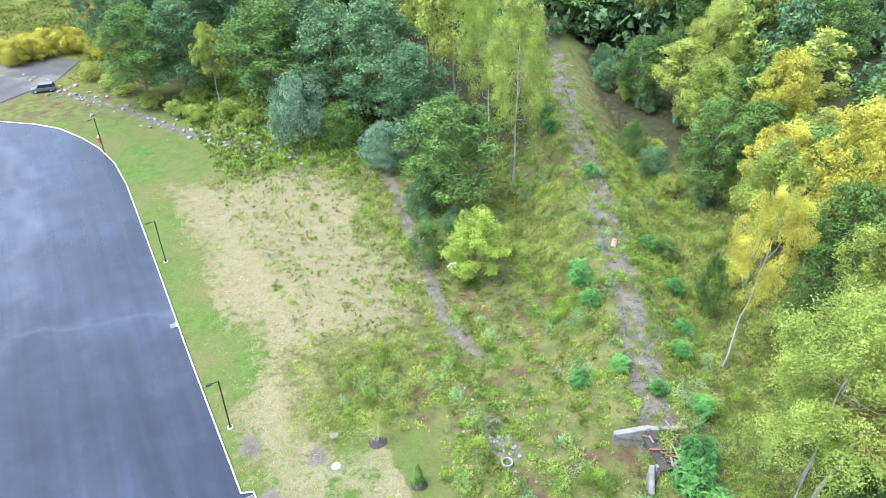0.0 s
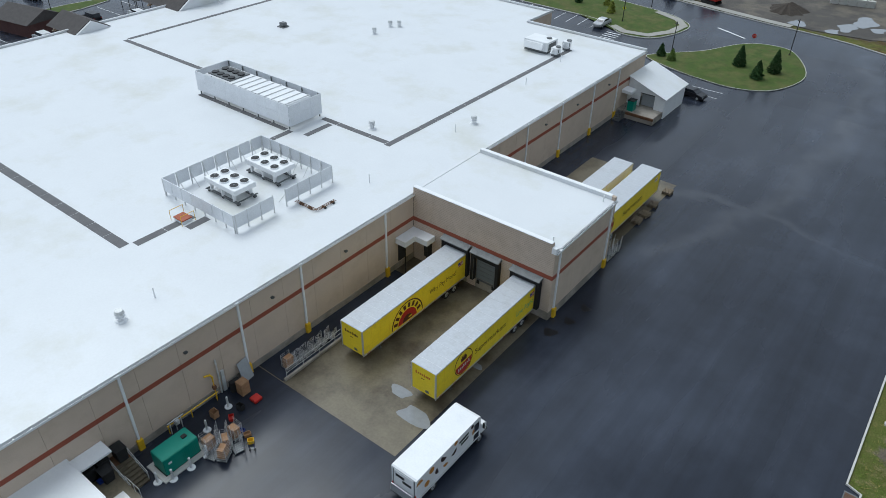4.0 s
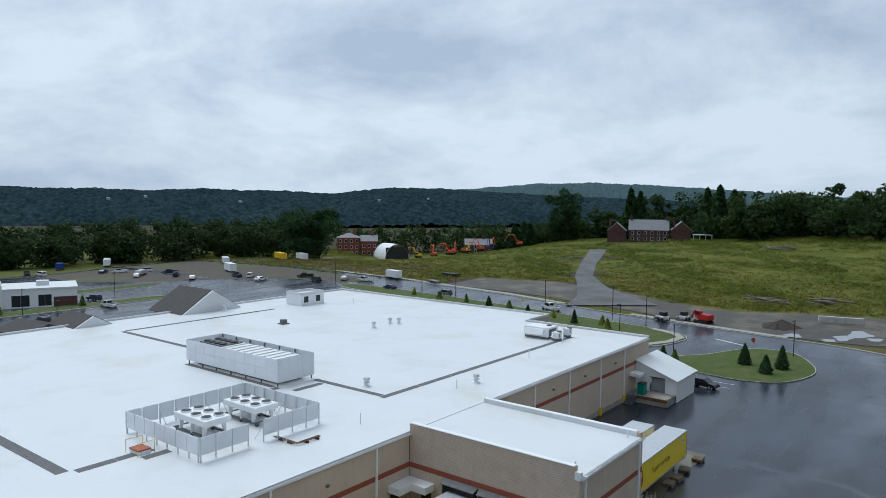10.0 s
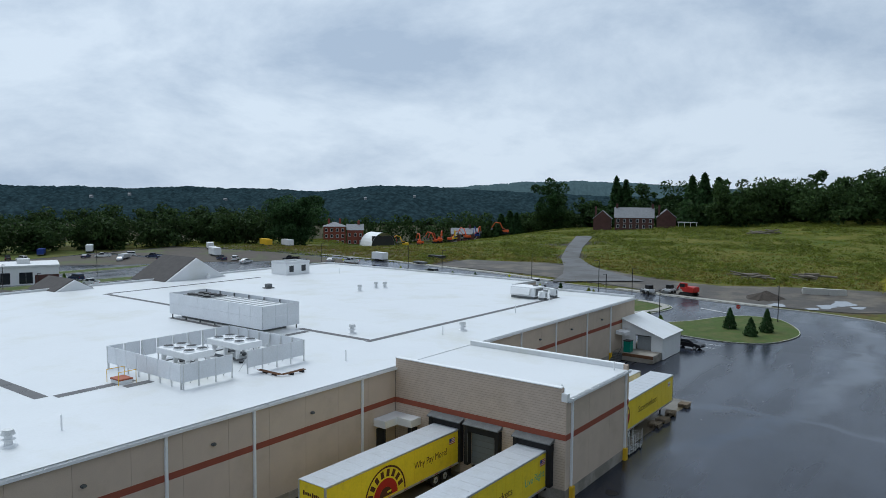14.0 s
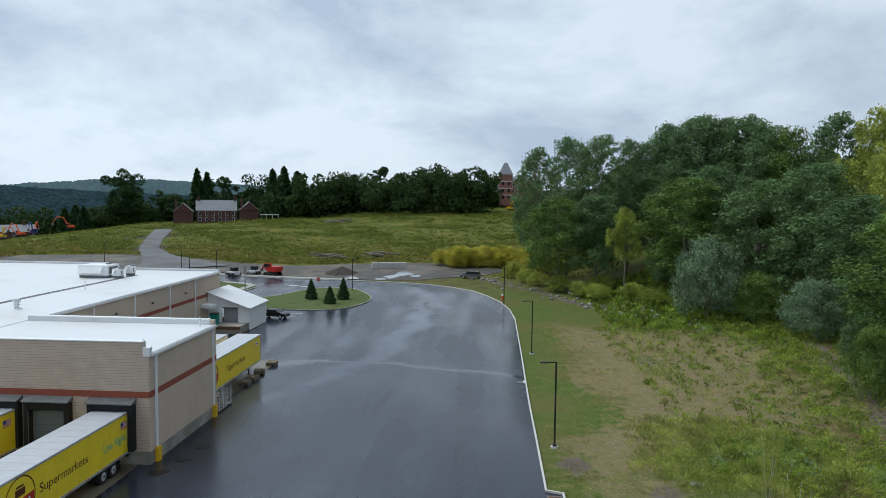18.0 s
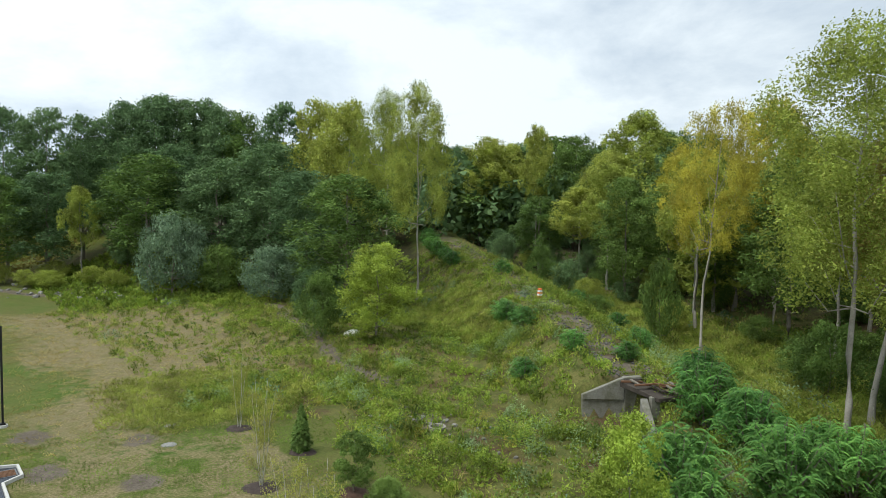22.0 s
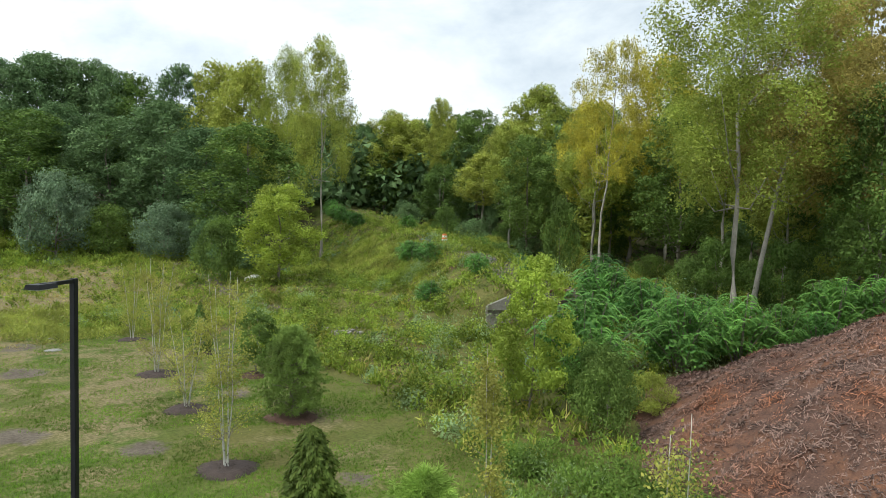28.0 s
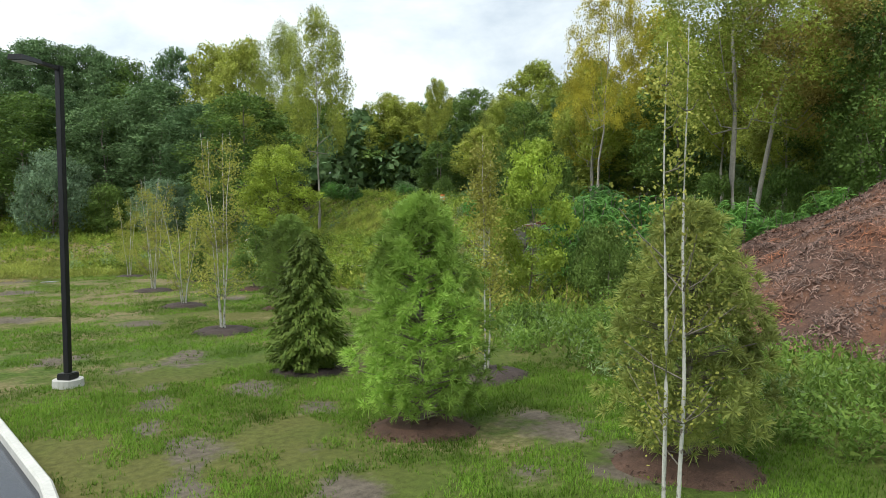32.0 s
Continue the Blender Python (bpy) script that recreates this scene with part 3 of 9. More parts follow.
wood_z = 0.8 * sstep(118, 134, fx) * sstep(6, 12, rd) * sstep(-120, -60, fy) + 0.9 * sstep(86, 95, fx) * sstep(20, 50, fy) * sstep(5, 9, rd) * (fx < 150) + 0.8 * sstep(92, 98, fx) * sstep(-30, -36, fy)
wood_z = np.maximum(wood_z, 0.9 * sstep(82, 92, fx + 0.12 * (fy - 60)) * sstep(52, 60, fy) * sstep(6, 10, rd))
wood_z = np.maximum(wood_z, 0.95 * sstep(330, 390, np.hypot(fx, fy)) * sstep(-190, -260, fx))
field_z = sstep(108, 125, fy)
meadow_z = np.maximum(sstep(-0.5, 2.5, inside(RANK, fx, fy)), sstep(85, 108, fy))
for lay, cols in (("zone", (dry_z, soil_z, wood_z)), ("far", (meadow_z, field_z, np.maximum(sstep(4.5, 2.5, near_line(HAUL_ROAD, fx, fy)), 0.9 * sstep(-5, 4, inside(YARD, fx, fy)))))):
    at = gm.color_attributes.new(lay, "FLOAT_COLOR", "POINT")
    at.data.foreach_set("color", np.stack([np.clip(c, 0, 1) for c in cols] + [np.ones(nx * ny)], 1).ravel())
gob = part("ground", gm, None, smooth=True)
tagged(gob, "uneven grassy ground with dry patches and bare soil", "ground", kind="structure")


def drape(name, outline, lift, mat, label, category, cell=5.0, kind="structure"):
    """A flat outline laid over the land, cut into cells so that it follows the slope."""
    bm = bmesh.new()
    bm.faces.new([bm.verts.new((x, y, 0)) for x, y in outline])
    xs, ys = [p[0] for p in outline], [p[1] for p in outline]
    for ax, lo, hi in ((0, min(xs), max(xs)), (1, min(ys), max(ys))):
        v = lo + cell
        while v < hi:
            co, no = ((v, 0, 0), (1, 0, 0)) if ax == 0 else ((0, v, 0), (0, 1, 0))
            bmesh.ops.bisect_plane(bm, geom=bm.verts[:] + bm.edges[:] + bm.faces[:], plane_co=co, plane_no=no)
            v += cell
    bmesh.ops.triangulate(bm, faces=bm.faces[:])
    co = np.array([v.co[:] for v in bm.verts])
    zz = gz(co[:, 0], co[:, 1]) + lift
    for v, z in zip(bm.verts, zz):
        v.co.z = z
    for f in bm.faces:
        if f.normal.z < 0:
            f.normal_flip()
    return tagged(part(name, bm, mat), label, category, kind=kind)


RUNOFF = [(17, 33, 30, 35, 1.5), (30, 35, 44.6, 29.3, 1.5), (29.4, 88, 30.5, 60, 3.0), (30.5, 60, 27, 40, 3.0), (27, 40, 21, 18, 2.6), (25, 100, 33, 80, 2.5)]


def asphalt_material():
    m = material("wet_asphalt", (0.017, 0.021, 0.032), 0.5, spread=0.2, scale=0.35, fine=25, bump=0.03, second=(0.035, 0.042, 0.060), second_at=(0.45, 0.68), second_scale=0.05, spec=0.35)
    n, l = m.node_tree.nodes, m.node_tree.links
    b = n["Principled BSDF"]
    pos = n.new("ShaderNodeNewGeometry").outputs["Position"]
    mp = n.new("ShaderNodeMapping")
    mp.inputs["Scale"].default_value = (0.16, 0.03, 1)
    l.new(pos, mp.inputs["Vector"])
    t = n.new("ShaderNodeTexNoise")
    t.inputs["Scale"].default_value, t.inputs["Detail"].default_value = 1.2, 5
    l.new(mp.outputs["Vector"], t.inputs["Vector"])
    r = n.new("ShaderNodeMapRange")
    r.inputs["From Min"].default_value, r.inputs["From Max"].default_value = 0.4, 0.66
    r.inputs["To Min"].default_value, r.inputs["To Max"].default_value = 0.30, 0.15
    l.new(t.outputs["Fac"], r.inputs["Value"])
    # shallow run-off streaks along a few lines: smoother, wetter bands with frayed edges
    fray = n.new("ShaderNodeTexNoise")
    fray.inputs["Scale"].default_value, fray.inputs["Detail"].default_value, fray.inputs["Roughness"].default_value = 0.35, 7, 0.7
    l.new(pos, fray.inputs["Vector"])
    bend = n.new("ShaderNodeTexNoise")
    bend.inputs["Scale"].default_value, bend.inputs["Detail"].default_value = 0.09, 4
    l.new(pos, bend.inputs["Vector"])
    shift = n.new("ShaderNodeVectorMath")
    shift.operation = "MULTIPLY_ADD"
    shift.inputs[1].default_value = (9, 9, 0)
    l.new(bend.outputs["Color"], shift.inputs[0])
    l.new(pos, shift.inputs[2])
    sep = n.new("ShaderNodeSeparateXYZ")
    l.new(shift.outputs[0], sep.inputs[0])

    def op(kind, a, c=0.0, e=0.0, clamp=False):
        x = n.new("ShaderNodeMath")
        x.operation, x.use_clamp = kind, clamp
        for i, v in enumerate((a, c, e)):
            if isinstance(v, (int, float)):
                x.inputs[i].default_value = v
            else:
                l.new(v, x.inputs[i])
        return x.outputs[0]

    total = None
    for ax, ay, bx, by, half in RUNOFF:
        L = math.hypot(bx - ax, by - ay)
        dx, dy = (bx - ax) / L, (by - ay) / L
        px, py = op("SUBTRACT", sep.outputs["X"], ax + 4.5), op("SUBTRACT", sep.outputs["Y"], ay + 4.5)
        along = op("ADD", op("MULTIPLY", px, dx), op("MULTIPLY", py, dy))
        over = op("SUBTRACT", along, op("MINIMUM", op("MAXIMUM", along, 0.0), L))
        side = op("ADD", op("MULTIPLY", px, -dy), op("MULTIPLY", py, dx))
        d = op("SQRT", op("ADD", op("MULTIPLY", side, side), op("MULTIPLY", over, over)))
        w = op("SUBTRACT", 1.0, op("DIVIDE", d, half), clamp=True)
        total = w if total is None else op("MAXIMUM", total, w)
    wet = op("MULTIPLY", op("ADD", total, op("MULTIPLY", op("SUBTRACT", fray.outputs["Fac"], 0.5), 2.2)), op("MULTIPLY", total, 1.3), clamp=True)
    rough = op("SUBTRACT", r.outputs["Result"], op("MULTIPLY", wet, 0.2))
    l.new(op("MAXIMUM", rough, 0.07), b.inputs["Roughness"])
    l.new(op("MULTIPLY_ADD", wet, 0.22, 0.36), b.inputs["Specular IOR Level"])
    # pale wheel tracks worn along the drive
    mp2 = n.new("ShaderNodeMapping")
    mp2.inputs["Scale"].default_value = (0.55, 0.022, 1)
    mp2.inputs["Rotation"].default_value = (0, 0, radians(4))
    l.new(pos, mp2.inputs["Vector"])
    t2 = n.new("ShaderNodeTexNoise")
    t2.inputs["Scale"].default_value, t2.inputs["Detail"].default_value, t2.inputs["Roughness"].default_value = 1.0, 6, 0.6
    l.new(mp2.outputs["Vector"], t2.inputs["Vector"])
    r2 = n.new("ShaderNodeMapRange")
    r2.inputs["From Min"].default_value, r2.inputs["From Max"].default_value = 0.36, 0.66
    r2.inputs["To Min"].default_value, r2.inputs["To Max"].default_value = 0.84, 1.22
    l.new(t2.outputs["Fac"], r2.inputs["Value"])
    worn = n.new("ShaderNodeVectorMath")
    worn.operation = "SCALE"
    l.new(b.inputs["Base Color"].links[0].from_socket, worn.inputs[0])
    l.new(r2.outputs["Result"], worn.inputs["Scale"])
    l.new(worn.outputs[0], b.inputs["Base Color"])
    return m


def ribbon(line, widths, shift=0.0):
    """The outline of a strip of changing width along a line."""
    left, right = [], []
    for i, (x, y) in enumerate(line):
        a, b = line[max(i - 1, 0)], line[min(i + 1, len(line) - 1)]
        d = Vector((b[0] - a[0], b[1] - a[1])).normalized()
        w = widths[i] / 2 if isinstance(widths, (list, tuple)) else widths / 2
        left.append((x - d.y * (w + shift), y + d.x * (w + shift)))
        right.append((x + d.y * (w - shift), y - d.x * (w - shift)))
    return left + right[::-1]


M_ASPH = asphalt_material()
M_TRACK = material("old_cracked_tarmac", (0.105, 0.105, 0.108), 0.6, spread=0.22, scale=0.5, fine=4, bump=0.2, second=(0.06, 0.057, 0.052), second_at=(0.45, 0.62), second_scale=0.12)
M_YARD = material("wet_stony_yard_soil", (0.066, 0.058, 0.05), 0.7, spread=0.35, scale=0.35, fine=4, bump=0.5, second=(0.135, 0.115, 0.088), second_at=(0.48, 0.6), second_scale=0.09)
M_WALKWAY = material("pale_concrete_walk", (0.33, 0.32, 0.29), 0.85, spread=0.14, scale=0.6, fine=9)
drape("road", LOT, 0.05, M_ASPH, "wet dark asphalt lot and service road with damp streaks", "parking lot", 6.0)


def kerb(name, line, width=0.16, height=0.16, closed=False, step=1.5):
    """A rounded concrete kerb that follows a line over the land; the line's right side is the road."""
    pts = []
    seq = list(line) + ([line[0]] if closed else [])
    for (ax, ay), (bx, by) in zip(seq, seq[1:]):
        k = max(1, int(math.hypot(bx - ax, by - ay) / step))
        pts += [(ax + (bx - ax) * i / k, ay + (by - ay) * i / k) for i in range(k)]
    if not closed:
        pts.append(seq[-1])
    n = len(pts)
    prof = [(0, -0.1), (0, height - 0.03), (0.03, height), (width - 0.03, height), (width, height - 0.03), (width, -0.1)]
    bm = bmesh.new()
    rings = []
    for i, (x, y) in enumerate(pts):
        a = pts[i - 1] if i or closed else pts[0]
        c = pts[(i + 1) % n] if i < n - 1 or closed else pts[-1]
        d = Vector((c[0] - a[0], c[1] - a[1])).normalized()
        nrm = Vector((d.y, -d.x))
        z = ground(x, y) + 0.05
        rings.append([bm.verts.new((x + nrm.x * u, y + nrm.y * u, z + v)) for u, v in prof])
    for i in range(n if closed else n - 1):
        a, c = rings[i], rings[(i + 1) % n]
        for j in range(len(prof) - 1):
            bm.faces.new((a[j], a[j + 1], c[j + 1], c[j]))
    bmesh.ops.recalc_face_normals(bm, faces=bm.faces)
    return tagged(part(name, bm, M_KERB), "pale cast concrete kerb edging the asphalt", "kerb", kind="structure")


kerb("kerb", LOT[:28])
drape("pavement", YARD, 0.1, M_YARD, "dark wet stony soil of a graded yard", "ground", 6.0)
drape("road", ribbon(HAUL_ROAD, [24, 15, 9, 6.2, 6.4, 7.5, 8.5]), 0.35, M_TRACK, "old grey tarmac track up to the manor", "road", 6.0)
drape("pavement", ribbon([(9, 108.95), (5, 109.3), (-3, 110.5), (-20, 113.5), (-28, 114.9)], 1.9, -1.5), 0.22, M_WALKWAY, "pale concrete footpath beside the service road", "footpath", 4.0)
drape("pavement", ribbon([(-48, 118.9), (-69, 124), (-90, 126.9), (-110, 130), (-150, 132.7)], 1.9, -1.5), 0.22, M_WALKWAY, "pale concrete footpath beside the service road", "footpath", 4.0)

# ---- the supermarket ----
store = empty("supermarket_building", "large flat-roofed tan block supermarket with red band", "building")
ROOF_Z, NORTH, SOUTH, WEST = 8.25, 57.5, -80.0, -76.0
NS = [(-0.02, SOUTH + 0.02), (-0.02, NORTH - 0.02), (-22, NORTH - 0.02), (-22, 65.5), (WEST + 0.02, 65.5), (WEST + 0.02, SOUTH + 0.02)]
part("roof", prism([(x - 0.02, y) for x, y in NS], ROOF_Z - 0.35, ROOF_Z), M_ROOF, store, "white membrane roof with faint damp stains")


def wall_run(axis, at, lo, hi, z0, z1, out, panel=3.65, thick=0.4, reveal=0.018):
    """Upright wall panels with open joints along a straight run; out is +1 or -1."""
    n = max(1, round((hi - lo) / panel))
    w = (hi - lo) / n
    a, b = sorted((at, at - out * thick))
    for i in range(n):
        u0, u1 = lo + i * w + reveal / 2, lo + (i + 1) * w - reveal / 2
        bm = box(a, b, u0, u1, z0, z1) if axis == "y" else box(u0, u1, a, b, z0, z1)
        part("wall_panel", bm, M_WALL, store)
    a, b = sorted((at - out * 0.06, at - out * (thick - 0.02)))
    part("wall_core", box(a, b, lo + 0.03, hi - 0.03, z0, z1 - 0.02) if axis == "y" else box(lo + 0.03, hi - 0.03, a, b, z0, z1 - 0.02), M_DARKIN, store)


def band_run(axis, at, lo, hi, out, z0=4.95, z1=5.42):
    a, b = sorted((at, at + out * 0.012))
    part("red_band", box(a, b, lo, hi, z0, z1) if axis == "y" else box(lo, hi, a, b, z0, z1), M_BAND, store, "red-brown painted band")


wall_run("y", 0.0, SOUTH, 0.0, 0, 8.0, 1)
wall_run("y", 0.0, 12.5, NORTH, 0, 8.0, 1)
band_run("y", 0.0, SOUTH, -0.02, 1)
band_run("y", 0.0, 12.52, NORTH, 1)
wall_run("x", NORTH, -22, -0.42, 0, 8.25, 1, 5.5)
wall_run("x", 65.5, WEST + 0.4, -22, 0, 8.25, 1, 6)
part("wall_jog", box(-22.4, -22, NORTH, 65.08, 0, 8.25), M_WALL, store)
wall_run("y", WEST, SOUTH, 65.5, 0, 8.25, -1, 8)
# low white edge upstands on the roof's far sides
for x0, x1, y0, y1 in ((-22.2, 0.05, NORTH - 0.3, NORTH + 0.05), (-22.3, -21.95, NORTH + 0.05, 65.2), (WEST, -21.95, 65.2, 65.55), (WEST - 0.05, WEST + 0.3, SOUTH, 65.2)):
    part("roof_edge", box(x0, x1, y0, y1, ROOF_Z - 0.1, ROOF_Z + 0.32, 0.04), M_ROOF, store)


def gutter(x, lo, hi, z):
    bm = profile([(x, z - 0.2), (x, z + 0.02), (x + 0.025, z + 0.02), (x + 0.025, z - 0.17), (x + 0.2, z - 0.17), (x + 0.2, z), (x + 0.225, z), (x + 0.225, z - 0.2)], "y", lo, hi)
    g = part("gutter", bm, M_WHITE, store, "white box gutter with strap brackets")
    st = box(x + 0.0, x + 0.225, -0.04, 0.04, z + 0.002, z + 0.012)
    me = bpy.data.meshes.new("gutter_strap")
    st.to_mesh(me)
    st.free()
    me.materials.append(M_GUTTER)
    for i in range(int((hi - lo) / 1.22)):
        part("gutter_strap", me, None, g).location = (0, lo + 0.6 + 1.22 * i, 0)
    part("gutter_bed", box(x + 0.03, x + 0.195, lo, hi, z - 0.165, z - 0.15), M_STEEL, g)


gutter(0.0, SOUTH, 0.0, 8.17)
gutter(0.0, 12.5, NORTH, 8.17)
part("roof_apron", box(-0.5, 0.03, SOUTH, -0.02, 8.255, 8.275), M_ROOF, store)


def downspout(x, y, top=7.97):
    d = part("downspout", box(x, x + 0.17, y - 0.1, y + 0.1, 0.15, top, 0.02), M_WHITE, store, "white square downspout")
    part("hopper", box(x, x + 0.24, y - 0.17, y + 0.17, top - 0.02, top + 0.16, 0.02), M_WHITE, d)
    bm = bmesh.new()
    add_box(bm, x + 0.02, x + 0.34, y - 0.24, y + 0.24, 0.05, 1.15, 0.03)
    part("guard", bm, M_GUARD, d, "yellow steel downspout guard")


for y in (-66, -56, -45, -34, -23.1, -16.0, -4.5, 22.5, 31.2, 40.3, 48.2):
    downspout(0.004, y)
for y in (-28.5, -19.5, -10.3, 27, 35.5, 45):
    w = part("wall_light", box(0.0, 0.28, y - 0.16, y + 0.16, 6.35, 6.55, 0.05), M_STEEL, store, "small dark wall light")
# lighter foot course
part("base_course", box(0.002, 0.05, SOUTH, -0.02, 0.0, 0.75), M_FOOT, store)
part("base_course", box(0.002, 0.05, 12.52, NORTH, 0.0, 0.75), M_FOOT, store)

# the dock block that stands out from the rear wall
BX, BY = 17.2, 12.5
part("dock_roof", box(-0.3, BX - 0.05, 0.3, BY - 0.3, 8.0, 8.2), M_ROOF, store, "white membrane roof over the dock block")
wall_run("y", BX, 0.0, BY, 0, 8.0, 1)
band_run("y", BX, -0.012, BY + 0.012, 1)


def pierced_wall(y, out, top=9.0):
    """The block's end wall with three dock openings."""
    holes = [(4.6, 7.3), (8.4, 11.1), (13.2, 15.9)]
    a, b = sorted((y, y - out * 0.4))
    edges = [0.4] + [v for h in holes for v in h] + [BX - 0.42]
    for i in range(0, len(edges), 2):
        u = edges[i]
        n = max(1, round((edges[i + 1] - u) / 2.4))
        w = (edges[i + 1] - u) / n
        for k in range(n):
            part("wall_panel", box(u + k * w + 0.006, u + (k + 1) * w - 0.006, a, b, 0, top), M_BLOCK, store)
    for h0, h1 in holes:
        part("wall_panel", box(h0, h1, a, b, 4.3, top), M_BLOCK, store)
        part("wall_panel", box(h0, h1, a, b, 0, 1.2), M_FOOT, store)
    for u0, u1 in ((0.03, 0.395), (BX - 0.425, BX - 0.03)):
        part("wall_panel", box(u0, u1, a, b, 0, top if u0 < 1 else min(8.6, top)), M_BLOCK, store)
    band_run("x", y, 0.0, BX, out)
    part("parapet_cap", box(0.0, BX - 0.45, a - 0.06, b + 0.06, top, top + 0.08, 0.015), M_WHITE, store)
    part("parapet_lining", box(0.0, BX - 0.4, *((b, b + 0.03) if out < 0 else (a - 0.03, a)), 8.2, top), M_ROOF, store)


pierced_wall(0.0, -1)
pierced_wall(BY, 1, 8.6)
gutter(BX, 0.05, BY - 0.05, 8.17)
part("corner_scupper", box(BX - 0.42, BX + 0.1, -0.05, 0.35, 8.0, 8.65, 0.02), M_WHITE, store)
downspout(BX + 0.004, 0.9)
downspout(BX + 0.004, BY - 0.9)
for y0 in (-0.03, BY + 0.002):
    part("base_course", box(11.3, BX + 0.03, y0, y0 + 0.028, 0.0, 1.0), M_FOOT, store)
part("base_course", box(BX + 0.002, BX + 0.03, 0, BY, 0.0, 1.0), M_FOOT, store)
for x, y in ((16.2, 1.2), (16.3, 11.2)):
    part("roof_vent_pipe", cyl((x, y, 8.2), (x, y, 9.0), 0.07), M_WHITE, store)


def dock(x, y, out, shut):
    """A dock opening: sectional door, black side pads, top curtain and a sloping hood."""
    d = part("dock_door", box(x - 1.35, x + 1.35, *sorted((y - out * 0.15, y - out * 0.1)), 1.2, 4.3), M_FLAKE, store, "grey sectional dock door")
    for k in range(1, 6):
        part("door_rib", box(x - 1.33, x + 1.33, *sorted((y - out * 0.1, y - out * 0.085)), 1.2 + 0.52 * k - 0.02, 1.2 + 0.52 * k + 0.02), M_STEEL, d)
    for s in (-1, 1):
        part("side_pad", box(x + s * 1.5 - 0.2, x + s * 1.5 + 0.2, *sorted((y, y + out * 0.55)), 1.15, 4.55, 0.03), M_BLACK, d, "black dock shelter pad")
        part("pad_stripe", box(x + s * 1.32 - 0.03, x + s * 1.32 + 0.03, *sorted((y + out * 0.552, y + out * 0.56)), 1.4, 3.9), M_STEEL, d)
        part("bumper", box(x + s * 0.95 - 0.15, x + s * 0.95 + 0.15, *sorted((y, y + out * 0.16)), 0.65, 1.12, 0.03), M_BLACK, d)
    part("head_curtain", box(x - 1.3, x + 1.3, *sorted((y, y + out * 0.5)), 4.0, 4.6, 0.02), M_BLACK, d)
    part("hood", profile([(y, 4.62), (y, 4.95), (y + out * 0.75, 4.68), (y + out * 0.75, 4.6)], "x", x - 1.75, x + 1.75), M_STEEL, d, "weathered metal dock hood")
    part("leveller", box(x - 1.05, x + 1.05, *sorted((y, y + out * 0.12)), 1.08, 1.2), M_STEEL, d)


for x in (5.95, 9.75, 14.5):
    dock(x, 0.0, -1, True)
for x in (10.3, 14.3):
    dock(x, BY, 1, True)
# little corner canopy over two staff doors
can = part("corner_canopy", prism([(0.03, -3.0), (1.4, -3.0), (1.4, -1.4), (3.0, -1.4), (3.0, -0.03), (0.03, -0.03)], 3.45, 4.1), M_WHITE, store, "white L-shaped canopy over the staff doors")
# flat near-black panels paint the shade in the two door openings
part("staff_door", box(0.004, 0.05, -2.6, -1.5, 0.9, 3.1), M_DARKIN, store)
part("staff_door", box(1.5, 2.6, -0.05, -0.004, 0.9, 3.1), M_DARKIN, store)
for u in ((1.3, -2.9), (2.9, -1.3)):
    part("canopy_post", cyl((u[0], u[1], 0.05), (u[0], u[1], 3.45), 0.06, seg=8), M_BLACKPAINT, store)

# front gables that look over the roof
for y, half, top, deep in ((28.2, 6.2, 12.1, 6.5), (6.8, 3.0, 9.9, 4.5)):
    g = part("gable", profile([(y - half, ROOF_Z), (y + half, ROOF_Z), (y, top)], "x", -71.9 if half > 5 else -73.2, (-71.9 if half > 5 else -73.2) + 0.35), M_ROOF, store, "white gable face")
    x1 = -71.95 if half > 5 else -73.25
    for s in (-1, 1):
        part("gable_roof", profile([(y + s * (half + 0.4), ROOF_Z - 0.1), (y, top + 0.12), (y, top - 0.1), (y + s * (half + 0.1), ROOF_Z - 0.25)], "x", x1 - deep - 4, x1), M_SHINGLE, g, "dark shingle slope")
    part("gable_front", profile([(y - half, ROOF_Z - 1), (y + half, ROOF_Z - 1), (y, top - 0.1)], "x", x1 - deep - 3.4, x1 - deep - 3.1), M_WALL, g)

# ---- on the roof ----
def mat_strip(x0, y0, x1, y1, width=0.95, piece=3.0):
    """Walkway mats laid end to end."""
    s = empty("roof_walkway", "dark grey walkway mats on the white roof", "walkway", group="roof walkways")
    L = math.hypot(x1 - x0, y1 - y0)
    n = max(1, round(L / piece))
    along_x = abs(x1 - x0) > abs(y1 - y0)
    for i in range(n):
        a, b = i / n, (i + 1) / n - 0.06 / L
        ax, ay, bx, by = x0 + (x1 - x0) * a, y0 + (y1 - y0) * a, x0 + (x1 - x0) * b, y0 + (y1 - y0) * b
        h = width / 2
        bm = box(min(ax, bx), max(ax, bx), ay - h, ay + h, ROOF_Z + 0.004, ROOF_Z + 0.016) if along_x else box(ax - h, ax + h, min(ay, by), max(ay, by), ROOF_Z + 0.004, ROOF_Z + 0.016)
        part("mat", bm, M_STRIP, s)


mat_strip(-9.4, 6.4, -9.4, 49.8, 0.8)
mat_strip(-9.9, 7.0, -20.6, 7.0, 0.8)
mat_strip(-39.6, 7.6, -65.3, 7.6, 0.8)
mat_strip(-65.3, 8.2, -65.3, 37.5, 0.8)
mat_strip(-14.3, -24.4, -58, -24.4, 1.0)
mat_strip(-13.8, -23.6, -13.8, -17.2, 0.9)
mat_strip(-12.4, -18.9, -12.4, -16.5, 0.9)
mat_strip(-20.9, -3.0, -20.9, 2.0, 0.8)
mat_strip(-18.6, 2.2, -18.6, 6.4, 0.8)
